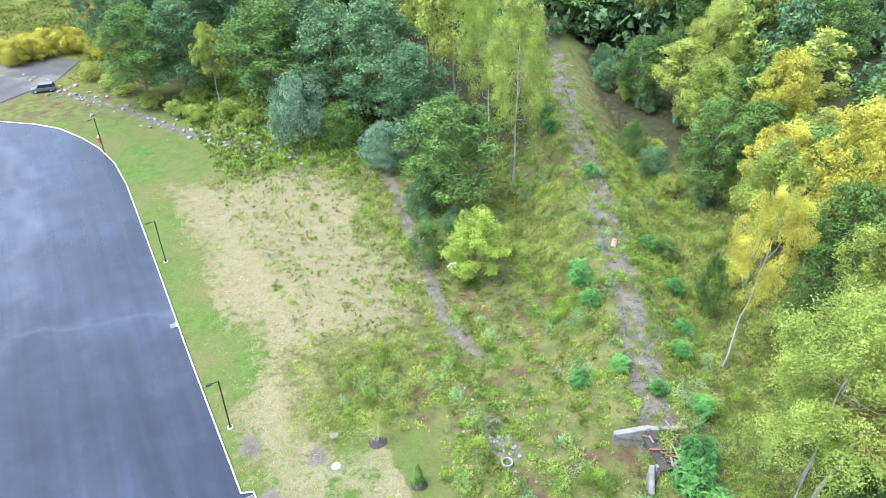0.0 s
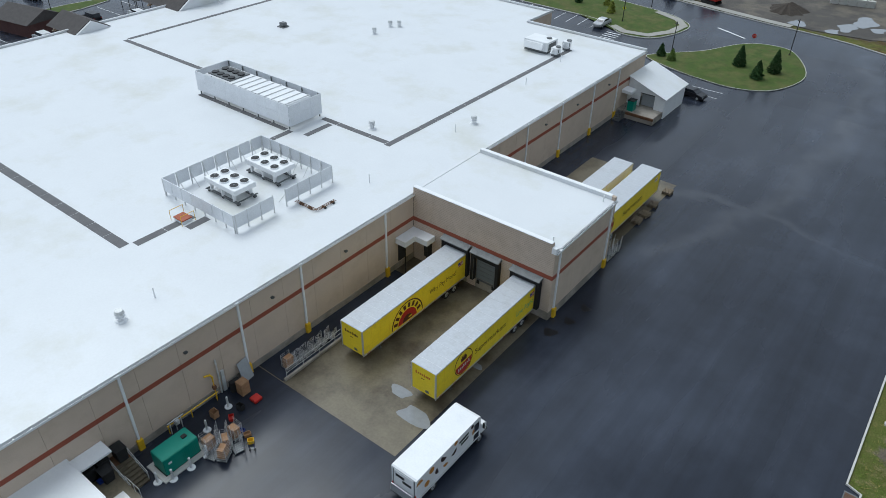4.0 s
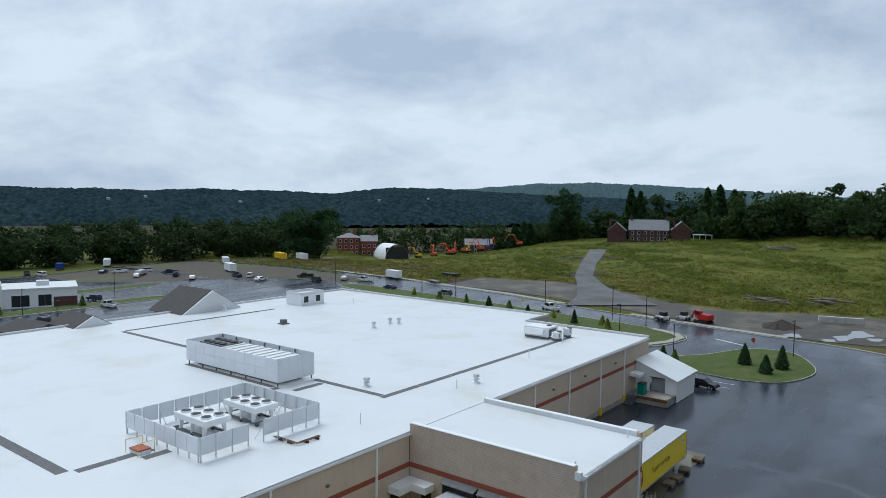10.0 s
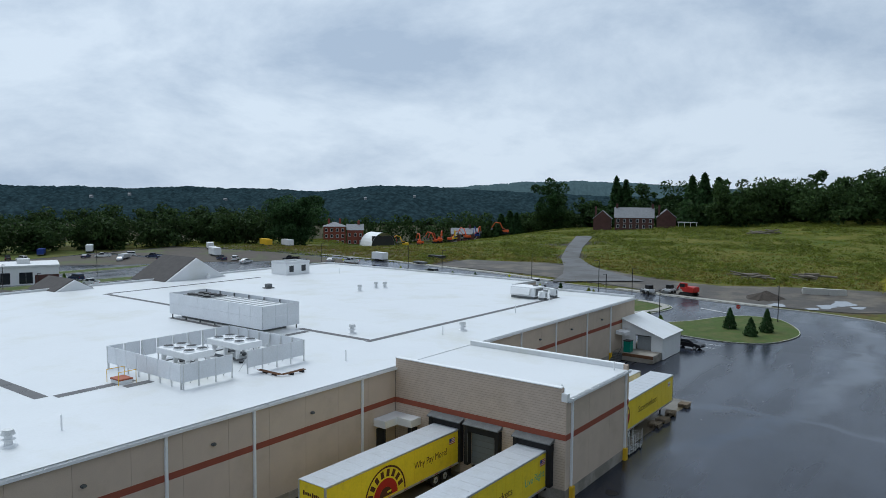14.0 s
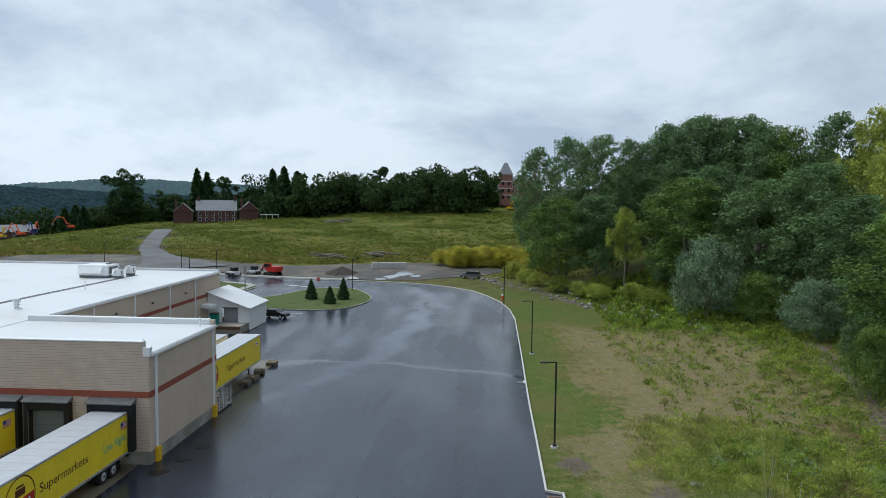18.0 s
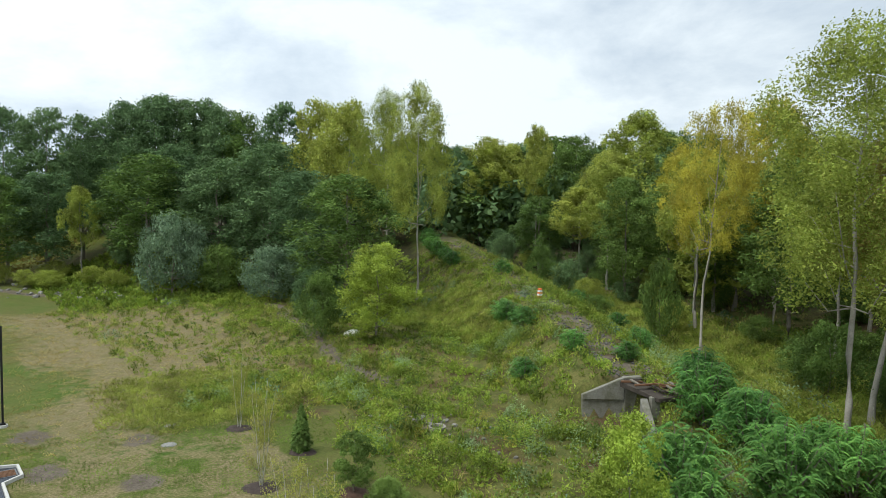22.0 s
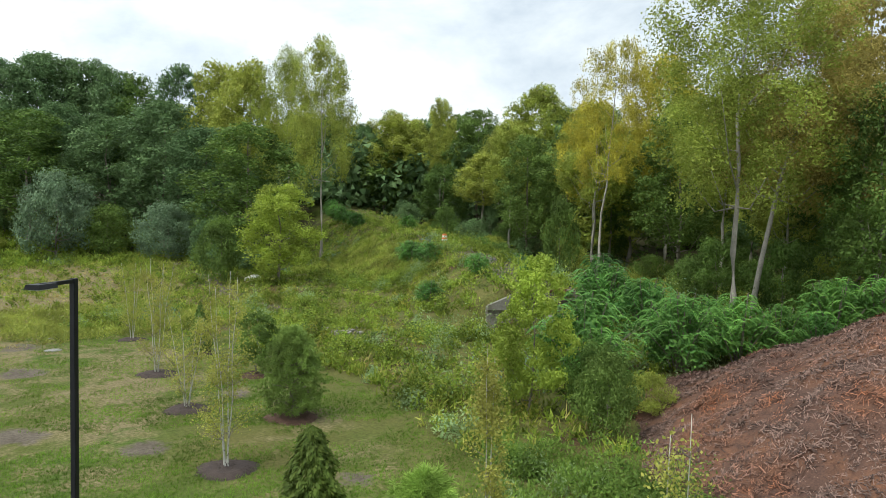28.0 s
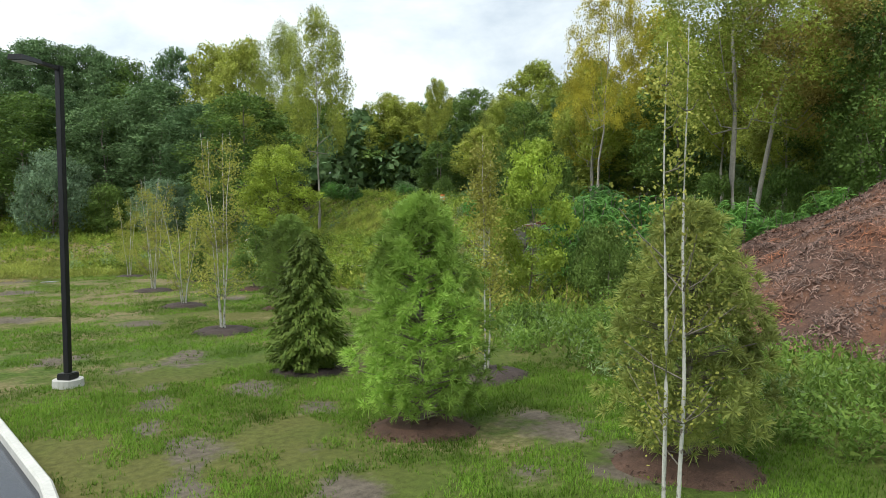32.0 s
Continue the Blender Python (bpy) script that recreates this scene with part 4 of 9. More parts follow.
mat_strip(-21.6, 1.8, -38.6, 1.8, 0.7)

# louvred condenser house: tall panel box round a long unit
hv = empty("rooftop_unit", "long rooftop air handler behind pale metal screen panels", "air handler")
X0, X1, Y0, Y1, ZT = -38.9, -21.0, 2.0, 7.3, 11.35
for lo, hi in ((8.75, 10.05), (10.07, 11.35)):
    n = 9
    for i in range(n):
        a, b = X0 + (X1 - X0) * i / n, X0 + (X1 - X0) * (i + 1) / n - 0.03
        part("screen_panel", box(a, b, Y0 - 0.06, Y0, lo, hi), M_SCREEN, hv)
        part("screen_panel", box(a, b, Y1, Y1 + 0.06, lo, hi), M_SCREEN, hv)
    for i in range(3):
        a, b = Y0 + (Y1 - Y0) * i / 3, Y0 + (Y1 - Y0) * (i + 1) / 3 - 0.03
        part("screen_panel", box(X1, X1 + 0.06, a, b, lo, hi), M_SCREEN, hv)
        part("screen_panel", box(X0 - 0.06, X0, a, b, lo, hi), M_SCREEN, hv)
for i in range(7):
    x = X0 + 0.3 + i * (X1 - X0 - 0.6) / 6
    for y in (Y0 + 0.15, Y1 - 0.15):
        part("post", box(x - 0.06, x + 0.06, y - 0.06, y + 0.06, ROOF_Z, ZT - 0.05), M_STEEL, hv)
part("unit_body", box(X0 + 1.0, X1 - 1.0, Y0 + 0.7, Y1 - 0.7, ROOF_Z + 0.3, 11.0, 0.05), M_WHITE, hv)
for i in range(9):
    x = X0 + 6.6 + i * 1.25
    part("hood_rib", box(x, x + 0.08, Y0 + 0.7, Y1 - 0.7, 11.0, 11.11), M_GUTTER, hv)
part("fan_deck", box(X0 + 1.3, X0 + 5.8, Y0 + 1.0, Y1 - 1.0, 11.0, 11.15, 0.03), M_STEEL, hv)
for i in range(4):
    for j in range(2):
        c = (X0 + 1.95 + i * 1.08, Y0 + 1.75 + j * 1.6, 11.15)
        f = part("fan", cyl(c, (c[0], c[1], 11.3), 0.5, 0.46, 16), M_BLACKPAINT, hv)
part("plinth", box(X0 + 1.2, X1 - 1.2, Y0 + 0.9, Y1 - 0.9, ROOF_Z, ROOF_Z + 0.3), M_STEEL, hv)

# open screen yard with two fan condensers
sc = empty("condenser_screen", "pale metal screen fence on posts round two condensers", "screen fence")
SX0, SX1, SY0, SY1 = -19.3, -8.0, -16.6, -3.7


def fence_side(ax, ay, bx, by, n):
    for i in range(n):
        u, v = i / n, (i + 1) / n - 0.012
        x0, y0, x1, y1 = ax + (bx - ax) * u, ay + (by - ay) * u, ax + (bx - ax) * v, ay + (by - ay) * v
        if (round(x0, 1), n) == (SX1, 8) and i == 3:
            continue
        part("screen_panel", box(min(x0, x1) - 0.03, max(x0, x1) + 0.03, min(y0, y1) - 0.03, max(y0, y1) + 0.03, 8.82, 10.28), M_SCREEN, sc)
    for i in range(n + 1):
        x, y = ax + (bx - ax) * i / n, ay + (by - ay) * i / n
        cx, cy = (SX0 + SX1) / 2, (SY0 + SY1) / 2
        ix, iy = (0.12 * np.sign(cx - x), 0) if ax == bx else (0, 0.12 * np.sign(cy - y))
        p = part("post", box(x + ix - 0.05, x + ix + 0.05, y + iy - 0.05, y + iy + 0.05, ROOF_Z, 10.26), M_GUTTER, sc)
        if 0 < i < n:
            part("brace", cyl((x + ix, y + iy, 9.7), (x + ix * 11, y + iy * 11, ROOF_Z + 0.02), 0.035, seg=6), M_GUTTER, p)


fence_side(SX0, SY0, SX1, SY0, 7)
fence_side(SX0, SY1, SX1, SY1, 7)
fence_side(SX0, SY0, SX0, SY1, 8)
fence_side(SX1, SY0, SX1, SY1, 8)


def condenser(x, y):
    c = empty("fan_condenser", "white six-fan condenser on legs over a steel frame", "condenser", pose(x, y, ROOF_Z, 0, 0, 90), group="roof condensers")
    part("deck", box(-1.35, 1.35, -2.45, 2.45, 1.2, 1.75, 0.04), M_WHITE, c)
    for i in range(3):
        for j in range(2):
            fx_, fy_ = (j - 0.5) * 1.3, (i - 1) * 1.55
            f = part("fan", cyl((fx_, fy_, 1.75), (fx_, fy_, 1.9), 0.5, 0.47, 18), M_WHITE, c)
            part("fan_grille", cyl((fx_, fy_, 1.9), (fx_, fy_, 1.915), 0.44, 0.44, 18), M_BLACKPAINT, f)
            part("fan_hub", cyl((fx_, fy_, 1.915), (fx_, fy_, 1.97), 0.12, 0.1, 10), M_STEEL, f)
    for sx in (-1, 1):
        for sy in (-1, 0, 1):
            part("leg", profile([(sx * 1.2, 0.3), (sx * 0.95, 0.3), (sx * 0.7, 1.2), (sx * 1.2, 1.2)], "y", sy * 1.8 - 0.08, sy * 1.8 + 0.08), M_WHITE, c)
        part("rail", box(sx * 1.05 - 0.1, sx * 1.05 + 0.1, -2.6, 2.6, 0.12, 0.32), M_STEEL, c)
        for sy in (-2.3, 0, 2.3):
            part("foot", box(sx * 1.05 - 0.12, sx * 1.05 + 0.12, sy - 0.12, sy + 0.12, 0, 0.12), M_BLACK, c)
    for sy in (-2.4, 2.4):
        part("cross_rail", box(-1.4, 1.4, sy - 0.06, sy + 0.06, 0.32, 0.42), M_STEEL, c)


condenser(-14.3, -12.1)
condenser(-14.2, -6.9)
pl = empty("pipe_run", "thin copper pipe run on small roof blocks", "pipes")
for k in range(3):
    bm = bmesh.new()
    pts = [(-8.0, -9.2 + 0.16 * k, 8.45), (-5.2 + 0.16 * k, -9.2 + 0.16 * k, 8.45), (-5.2 + 0.16 * k, -6.4, 8.45)]
    for a, b in zip(pts, pts[1:]):
        add_cyl(bm, a, b, 0.035, seg=6)
    part("pipe", bm, M_RUST, pl)
for x, y in ((-7.2, -9.0), (-6.0, -9.0), (-5.0, -8.0), (-5.0, -6.8)):
    part("pipe_block", box(x - 0.25, x + 0.25, y - 0.1, y + 0.1, ROOF_Z, 8.42), M_BLACK, pl)
ht = empty("roof_hatch", "red roof hatch with yellow guard rails", "hatch", pose(-13.9, -18.3, ROOF_Z))
part("curb_box", box(-0.7, 0.7, -0.55, 0.55, 0, 0.3, 0.02), M_WHITE, ht)
part("lid", box(-0.74, 0.74, -0.6, 0.6, 0.3, 0.42, 0.03), material("red_oxide_lid", (0.36, 0.10, 0.05), 0.6), ht)
for x in (-0.9, 0.9):
    for y in (-0.75, 0.75):
        part("rail_post", cyl((x, y, 0), (x, y, 1.1), 0.03, seg=6), M_GUARD, ht)
    part("rail_bar", cyl((x, -0.75, 1.08), (x, 0.75, 1.08), 0.03, seg=6), M_GUARD, ht)


def rooftop_box(x, y, w, d, h, label, dark):
    u = empty("packaged_roof_unit", label, "air conditioner", pose(x, y, ROOF_Z))
    part("roof_curb", box(-w / 2 + 0.1, w / 2 - 0.1, -d / 2 + 0.1, d / 2 - 0.1, 0, 0.35), M_STEEL, u)
    part("cabinet", box(-w / 2, w / 2, -d / 2, d / 2, 0.35, h, 0.04), M_WHITE, u)
    part("intake_hood", profile([(-d / 2 - 0.7, 0.7), (-d / 2 - 0.002, 0.7), (-d / 2 - 0.002, h - 0.2), (-d / 2 - 0.3, h - 0.2)], "x", -w / 2 + 0.3, w / 2 - 0.6), M_WHITE, u)
    part("coil_panel", box(w / 2 + 0.002, w / 2 + 0.03, -d / 2 + 0.4, d / 2 - 0.6, 0.5, h - 0.25), dark, u, "dark condenser coil")
    part("fan_ring", cyl((w / 4, d / 5, h), (w / 4, d / 5, h + 0.15), 0.4, seg=16), M_STEEL, u)
    return u


rooftop_box(-13.2, 47.0, 4.2, 3.2, 1.75, "white packaged roof unit on a steel curb", M_STEEL)
rooftop_box(-9.9, 46.0, 1.1, 1.3, 1.3, "small white exhaust unit on the roof", M_STEEL)
rooftop_box(-9.9, 49.4, 1.0, 1.2, 1.4, "small white exhaust unit on the roof", M_STEEL)
dh = empty("roof_dormer", "white open-topped dormer box with dark openings", "dormer", pose(-66.5, 46.0, ROOF_Z))
part("body", box(-2.2, 2.2, -3.0, 3.0, 0, 2.1, 0.03), M_WHITE, dh)
for y in (-1.7, 1.4):
    part("opening", box(2.2, 2.23, y - 0.55, y + 0.55, 0.55, 1.75), M_DARKGLASS, dh)
for a0, a1, b0, b1 in ((-2.25, 2.25, -3.05, -2.85), (-2.25, 2.25, 2.85, 3.05), (-2.25, -2.05, -2.85, 2.85), (2.05, 2.25, -2.85, 2.85)):
    part("rim", box(a0, a1, b0, b1, 2.1, 2.55, 0.02), M_ROOF, dh)
part("sunk_top", box(-2.04, 2.04, -2.84, 2.84, 2.101, 2.15), M_GUTTER, dh)


def vent(x, y, r, h, mushroom=True):
    v = empty("roof_vent", "small white roof vent cap" if mushroom else "thin white vent pipe on the roof", "vent", pose(x, y, ROOF_Z), group="roof vents")
    part("flue", cyl((0, 0, 0), (0, 0, h), r * 0.6, r * 0.55, 10), M_WHITE, v)
    if mushroom:
        part("flashing", cyl((0, 0, 0), (0, 0, 0.12), r * 1.3, r * 1.1, 10), M_WHITE, v)
        part("cap", cyl((0, 0, h - 0.05), (0, 0, h + 0.25), r, r * 0.75, 12), M_GUTTER, v)
        part("rim", cyl((0, 0, h * 0.55), (0, 0, h * 0.62), r, r, 12), M_WHITE, v)


for x, y in ((-37.8, 35.4), (-38.3, 39.9), (-37.2, 40.9), (-13.8, 8.7), (-5.1, 17.9), (-5.1, -30.4), (-70.4, 29.8)):
    vent(x, y, 0.42, 0.8)
for x, y in ((-5.4, 14.5), (-5.0, -1.3), (-5.6, -27.0), (-7.0, 33.0), (-59, 52), (-7.8, 44)):
    vent(x, y, 0.1, 1.05, False)
cv = empty("curb_vent", "dark low curb vent on the white roof", "vent", pose(-51.7, 28.2, ROOF_Z))
part("curb", box(-0.7, 0.7, -0.7, 0.7, 0, 0.15), M_STEEL, cv)
part("head", box(-0.45, 0.45, -0.45, 0.45, 0.15, 0.75, 0.05), M_STEEL, cv)

# ---- slabs, islands, markings ----
drape("pavement", [(0.06, -22.1), (16.4, -22.0), (16.4, -0.03), (0.06, -0.03)], 0.062, M_CONC, "stained damp concrete loading slab", "slab", 6.0)
drape("pavement", [(4.0, 12.54), (16.4, 12.54), (16.4, 34.3), (4.0, 34.3)], 0.062, M_CONC, "stained damp concrete loading slab", "slab", 6.0)


def island(outline, label):
    bm = bmesh.new()
    top = [bm.verts.new((x, y, ground(x, y) + 0.2)) for x, y in outline]
    low = [bm.verts.new((x, y, ground(x, y) - 0.1)) for x, y in outline]
    cx, cy = sum(p[0] for p in outline) / len(outline), sum(p[1] for p in outline) / len(outline)
    c = bm.verts.new((cx, cy, ground(cx, cy) + 0.35))
    n = len(outline)
    for i in range(n):
        bm.faces.new((top[i], top[(i + 1) % n], c))
        bm.faces.new((low[i], low[(i + 1) % n], top[(i + 1) % n], top[i]))
    bmesh.ops.recalc_face_normals(bm, faces=bm.faces)
    tagged(part("planting_island", bm, M_TURF), label, "lawn island", kind="structure")
    kerb("kerb", outline, closed=True)


M_TURF = material("mown_turf", (0.055, 0.088, 0.014), 0.95, spread=0.3, scale=0.8, fine=14, bump=0.9, second=(0.095, 0.10, 0.03), second_at=(0.45, 0.65), second_scale=0.35)


def smooth_loop(pts, k=6):
    """A rounded closed outline through the points."""
    out, n = [], len(pts)
    for i in range(n):
        p0, p1, p2, p3 = (Vector(pts[(i + j - 1) % n]) for j in range(4))
        for s in range(k):
            t = s / k
            out.append(tuple(0.5 * (2 * p1 + (p2 - p0) * t + (2 * p0 - 5 * p1 + 4 * p2 - p3) * t * t + (3 * p1 - p0 - 3 * p2 + p3) * t ** 3)))
    return out


island(smooth_loop([(19.0, 85), (16.5, 76), (11, 72.6), (4.5, 72.9), (-2, 74.5), (-7.5, 77), (-6, 80), (0, 86), (4.6, 93.5), (9, 96.2), (14, 95)]), "mown lawn island with a pale kerb and young firs")
island(smooth_loop([(-7.2, 96.5), (-10, 100), (-16.3, 102.8), (-34, 105.6), (-61, 109.6), (-90, 113), (-118, 114), (-120, 108), (-90, 103), (-76, 97.5), (-71, 92.2), (-60, 91.4), (-40, 90.6), (-25, 89.9), (-20.3, 87.5), (-16.5, 85.2), (-11, 86.2), (-8, 91)]), "long mown verge beside the service road")
drape("pavement", ribbon([(-20.0, 87.9), (-16.6, 86.2), (-11.8, 87.0), (-8.9, 91.4), (-8.2, 96.3), (-10.7, 99.3), (-16.5, 101.9)], 1.7), 0.3, M_WALKWAY, "pale concrete footpath round the verge's tip", "footpath", 3.0)
for x0, y0, x1, y1 in ((-150, -30, -144, 60), (-178, -20, -172, 70), (-118, -40, -113, 25)):
    island(smooth_loop([(x0, y0), (x1, y0), (x1, y1), (x0, y1)], 3), "narrow mown parking island")


def stripe(x0, y0, x1, y1, w=0.12):
    d = Vector((x1 - x0, y1 - y0)).normalized()
    nx_, ny_ = -d.y * w / 2, d.x * w / 2
    k = max(1, int(math.hypot(x1 - x0, y1 - y0) / 3))
    bm = bmesh.new()
    rows = []
    for i in range(k + 1):
        x, y = x0 + (x1 - x0) * i / k, y0 + (y1 - y0) * i / k
        z = ground(x, y) + 0.062
        rows.append([bm.verts.new((x + nx_, y + ny_, z)), bm.verts.new((x - nx_, y - ny_, z))])
    for a, b in zip(rows, rows[1:]):
        bm.faces.new((a[0], b[0], b[1], a[1]))
    bmesh.ops.recalc_face_normals(bm, faces=bm.faces)
    tagged(part("road_marking", bm, M_LINE), "worn white painted line on asphalt", "road marking", kind="structure")


for i in range(17):
    stripe(-23.5 - 2.85 * i, 89.7 + 0.085 * i, -23.5 - 2.85 * i, 84.6 + 0.085 * i)
for i in range(5):
    stripe(-19.5 + 0.0 * i, 80.5 + 1.0 * i, -16.5, 80.5 + 1.0 * i, 0.3)
stripe(-2.5, 100.3, 4.0, 97.2, 0.5)
for y in (66.4, 69.2):
    stripe(4.5, y, 10.0, y)
for i in range(26):
    for x0, x1 in ((-112, -107), (-107, -102), (-143, -138), (-171, -166)):
        if i % 2 == 0:
            stripe(x0, -30 + 2.9 * i, x1, -30 + 2.9 * i)


drape("pavement", [(-232, 64), (-232, 126), (-172, 131), (-125, 127), (-118, 119), (-150, 110), (-176, 84), (-200, 62)], 0.075, M_WETSOIL, "rough bare ground beside the far lot", "ground", 9.0)

# ---- lorries and cars ----
def lettering(body, size, mat, parent, m, name="lettering", squeeze=1.0, width=None):
    """Raised painted lettering from the built-in font, lying on a panel."""
    cu = bpy.data.curves.new("text", "FONT")
    cu.body, cu.size, cu.extrude, cu.align_x, cu.align_y = body, size, 0.003, "CENTER", "CENTER"
    tmp = bpy.data.objects.new("text", cu)
    scene.collection.objects.link(tmp)
    me = bpy.data.meshes.new_from_object(tmp.evaluated_get(bpy.context.evaluated_depsgraph_get()))
    bpy.data.objects.remove(tmp)
    me.name = name
    me.materials.clear()
    me.materials.append(mat)
    if width:
        squeeze = width / (max(v.co.x for v in me.vertices) - min(v.co.x for v in me.vertices))
    ob = part(name, me, None, parent)
    ob.matrix_basis = m @ Matrix.Diagonal((squeeze, 1, 1, 1))
    return ob


def disc_mesh(r, seg=28, thick=0.004, a0=0.0, a1=360.0, r_in=0.0):
    bm = bmesh.new()
    k = max(3, int(seg * (a1 - a0) / 360))
    ring = []
    for i in range(k + 1):
        a = radians(a0 + (a1 - a0) * i / k)
        c, s = math.cos(a), math.sin(a)
        ring.append([bm.verts.new((c * rr, s * rr, z)) for rr in (max(r_in, 0.001), r) for z in (0, thick)])
    for a, b in zip(ring, ring[1:]):
        bm.faces.new((a[1], a[3], b[3], b[1]))
        bm.faces.new((a[2], b[2], b[3], a[3]))
        bm.faces.new((a[0], a[1], b[1], b[0]))
    bmesh.ops.recalc_face_normals(bm, faces=bm.faces)
    return bm


def on_side(x, y, z, face):
    """A pose with its z axis out of a lorry's side: face 'E' is +x, 'S' is -y, 'N' is +y."""
    return {"E": pose(x, y, z, 90, 0, 90), "S": pose(x, y, z, 90, 0, 0), "N": pose(x, y, z, 90, 0, 180)}[face]


def wheel(parent, x, y, r=0.5, w=0.28, z=None):
    z = r if z is None else z
    t = part("wheel", cyl((x - w / 2, y, z), (x + w / 2, y, z), r, seg=20), M_TYRE, parent)
    for s in (-1, 1):
        part("rim", cyl((x + s * w / 2, y, z), (x + s * (w / 2 + 0.02), y, z), r * 0.58, r * 0.5, 14), M_RIM, t)
        part("hub", cyl((x + s * (w / 2 + 0.02), y, z), (x + s * (w / 2 + 0.07), y, z), r * 0.2, r * 0.15, 8), M_STEEL, t)
    return t


def trailer(x, y, flip, kind):
    """A box semi-trailer. It runs from the dock (y = 0) to its nose at y = -15.9; flip turns it round."""
    label = "plain white box semi-trailer at a dock" if kind == "plain" else "bright yellow box semi-trailer with grey roof at a dock"
    paint_, skin = (M_WHITE, "white painted trailer box") if kind == "plain" else (M_YELLOW, "yellow painted trailer box")
    t = empty("semi_trailer", label, "trailer", pose(x, y, 0.06, 0, 0, 180 if flip else 0), group="trailers at the docks")
    W, L, z0, z1 = 1.3, 15.9, 1.1, 4.0
    part("box_body", box(-W, W, -L, 0, z0, z1 - 0.06, 0.02), paint_, t, skin)
    part("roof_sheet", box(-W - 0.01, W + 0.01, -L - 0.01, 0.01, z1 - 0.055, z1, 0.015), M_TROOF, t, "weathered grey roof sheet")
    for k in range(13):
        part("roof_bow", box(-W + 0.05, W - 0.05, -1.2 - k * 1.15, -1.16 - k * 1.15, z1 + 0.001, z1 + 0.008), M_ALU, t)
    for s in (-1, 1):
        part("top_rail", box(s * (W + 0.008) - 0.02, s * (W + 0.008) + 0.02, -L, 0, z1 - 0.14, z1 - 0.02), M_ALU, t)
        part("bottom_rail", box(s * (W + 0.008) - 0.025, s * (W + 0.008) + 0.025, -L, 0, z0 - 0.12, z0 + 0.05), M_ALU, t)
        part("corner_post", box(s * (W - 0.02) - 0.07, s * (W - 0.02) + 0.07, -L - 0.03, -L + 0.12, z0, z1 - 0.05, 0.02), M_ALU, t)
        part("landing_leg", box(s * 0.85 - 0.07, s * 0.85 + 0.07, -L + 2.6, -L + 2.75, 0.05, z0), M_STEEL, t)
        part("landing_shoe", box(s * 0.85 - 0.16, s * 0.85 + 0.16, -L + 2.5, -L + 2.85, 0.0, 0.06), M_STEEL, t)
        part("mud_flap", box(s * 0.95 - 0.3, s * 0.95 + 0.3, -1.38, -1.36, 0.2, 1.0), M_BLACK, t)
        for yy in (-2.2, -3.45):
            wheel(t, s * 1.12, yy)
            wheel(t, s * 0.80, yy)
        for k in range(13):
            part("side_seam", box(s * (W + 0.001) - 0.003, s * (W + 0.001) + 0.003, -L + 1.2 * k + 1.2, -L + 1.2 * k + 1.212, z0 + 0.06, z1 - 0.15), M_GUARD, t)
        for k in range(8):
            part("marker_strip", box(s * (W + 0.034) - 0.002, s * (W + 0.034) + 0.002, -L + 0.5 + 1.95 * k, -L + 0.95 + 1.95 * k, z0 - 0.06, z0 - 0.01), M_RED, t)
    part("bogie", box(-0.55, 0.55, -4.4, -1.3, 0.72, z0 - 0.02), M_STEEL, t)
    part("axle", box(-1.1, 1.1, -2.28, -2.12, 0.42, 0.58), M_STEEL, t)
    part("axle", box(-1.1, 1.1, -3.53, -3.37, 0.42, 0.58), M_STEEL, t)
    part("leg_brace", box(-0.85, 0.85, -L + 2.63, -L + 2.7, 0.75, 0.83), M_STEEL, t)
    # nose: a brand mark as plain strokes, and small fittings
    if kind == "plain":
        return t
    ink = M_SCRIPT if kind == "round" else M_BROWNPAINT
    for k, (u, hgt) in enumerate(((-0.78, 0.34), (-0.55, 0.2), (-0.34, 0.22), (-0.13, 0.2), (0.1, 0.33), (0.3, 0.2), (0.48, 0.26), (0.66, 0.2))):
        m_ = part("nose_mark", box(u - 0.07, u + 0.07, -L - 0.012, -L - 0.004, 3.12 - hgt * 0.4, 3.12 + hgt * 0.6), ink, t)
    part("gladhand_plate", box(0.25, 0.6, -L - 0.06, -L - 0.01, 1.35, 1.6, 0.01), M_STEEL, t)
    part("nose_plate", box(-0.25, 0.1, -L - 0.01, -L - 0.004, 2.66, 2.73), M_BROWNPAINT, t)
    side = W + 0.006
    if kind == "arch":
        cy, zb = -L + 6.2, 1.3
        part("brand_ring", disc_mesh(2.3, 44, a0=0, a1=180, r_in=2.16), M_BROWNPAINT, t).matrix_basis = on_side(side + 0.003, cy, zb, "E")
        part("brand_bow", disc_mesh(1.36, 36, a0=0, a1=180, r_in=0.72), M_RED, t).matrix_basis = on_side(side + 0.005, cy, zb, "E")
        part("brand_core", disc_mesh(0.72, 24, a0=0, a1=180), M_BROWNPAINT, t).matrix_basis = on_side(side + 0.006, cy, zb, "E")
        part("brand_glint", box(0.15, 0.62, 0.2, 0.36, 0, 0.004), M_YELLOW, t).matrix_basis = on_side(side + 0.011, cy, zb, "E")
        for k in range(8):
            a = radians(166 - k * 21)
            b = part("brand_stroke", box(-0.17, 0.17, -0.27, 0.27, 0, 0.004), M_BROWNPAINT, t)
            b.matrix_basis = on_side(side + 0.004, cy, zb, "E") @ pose(1.76 * math.cos(a), 1.76 * math.sin(a), 0, 0, 0, math.degrees(a) - 90)
        lettering("Why Pay More!", 0.8, M_BROWNPAINT, t, on_side(side, -L + 11.75, 2.5, "E"), width=4.3)
        flag_y = -L + 14.6
    else:
        cy = -L + 3.95
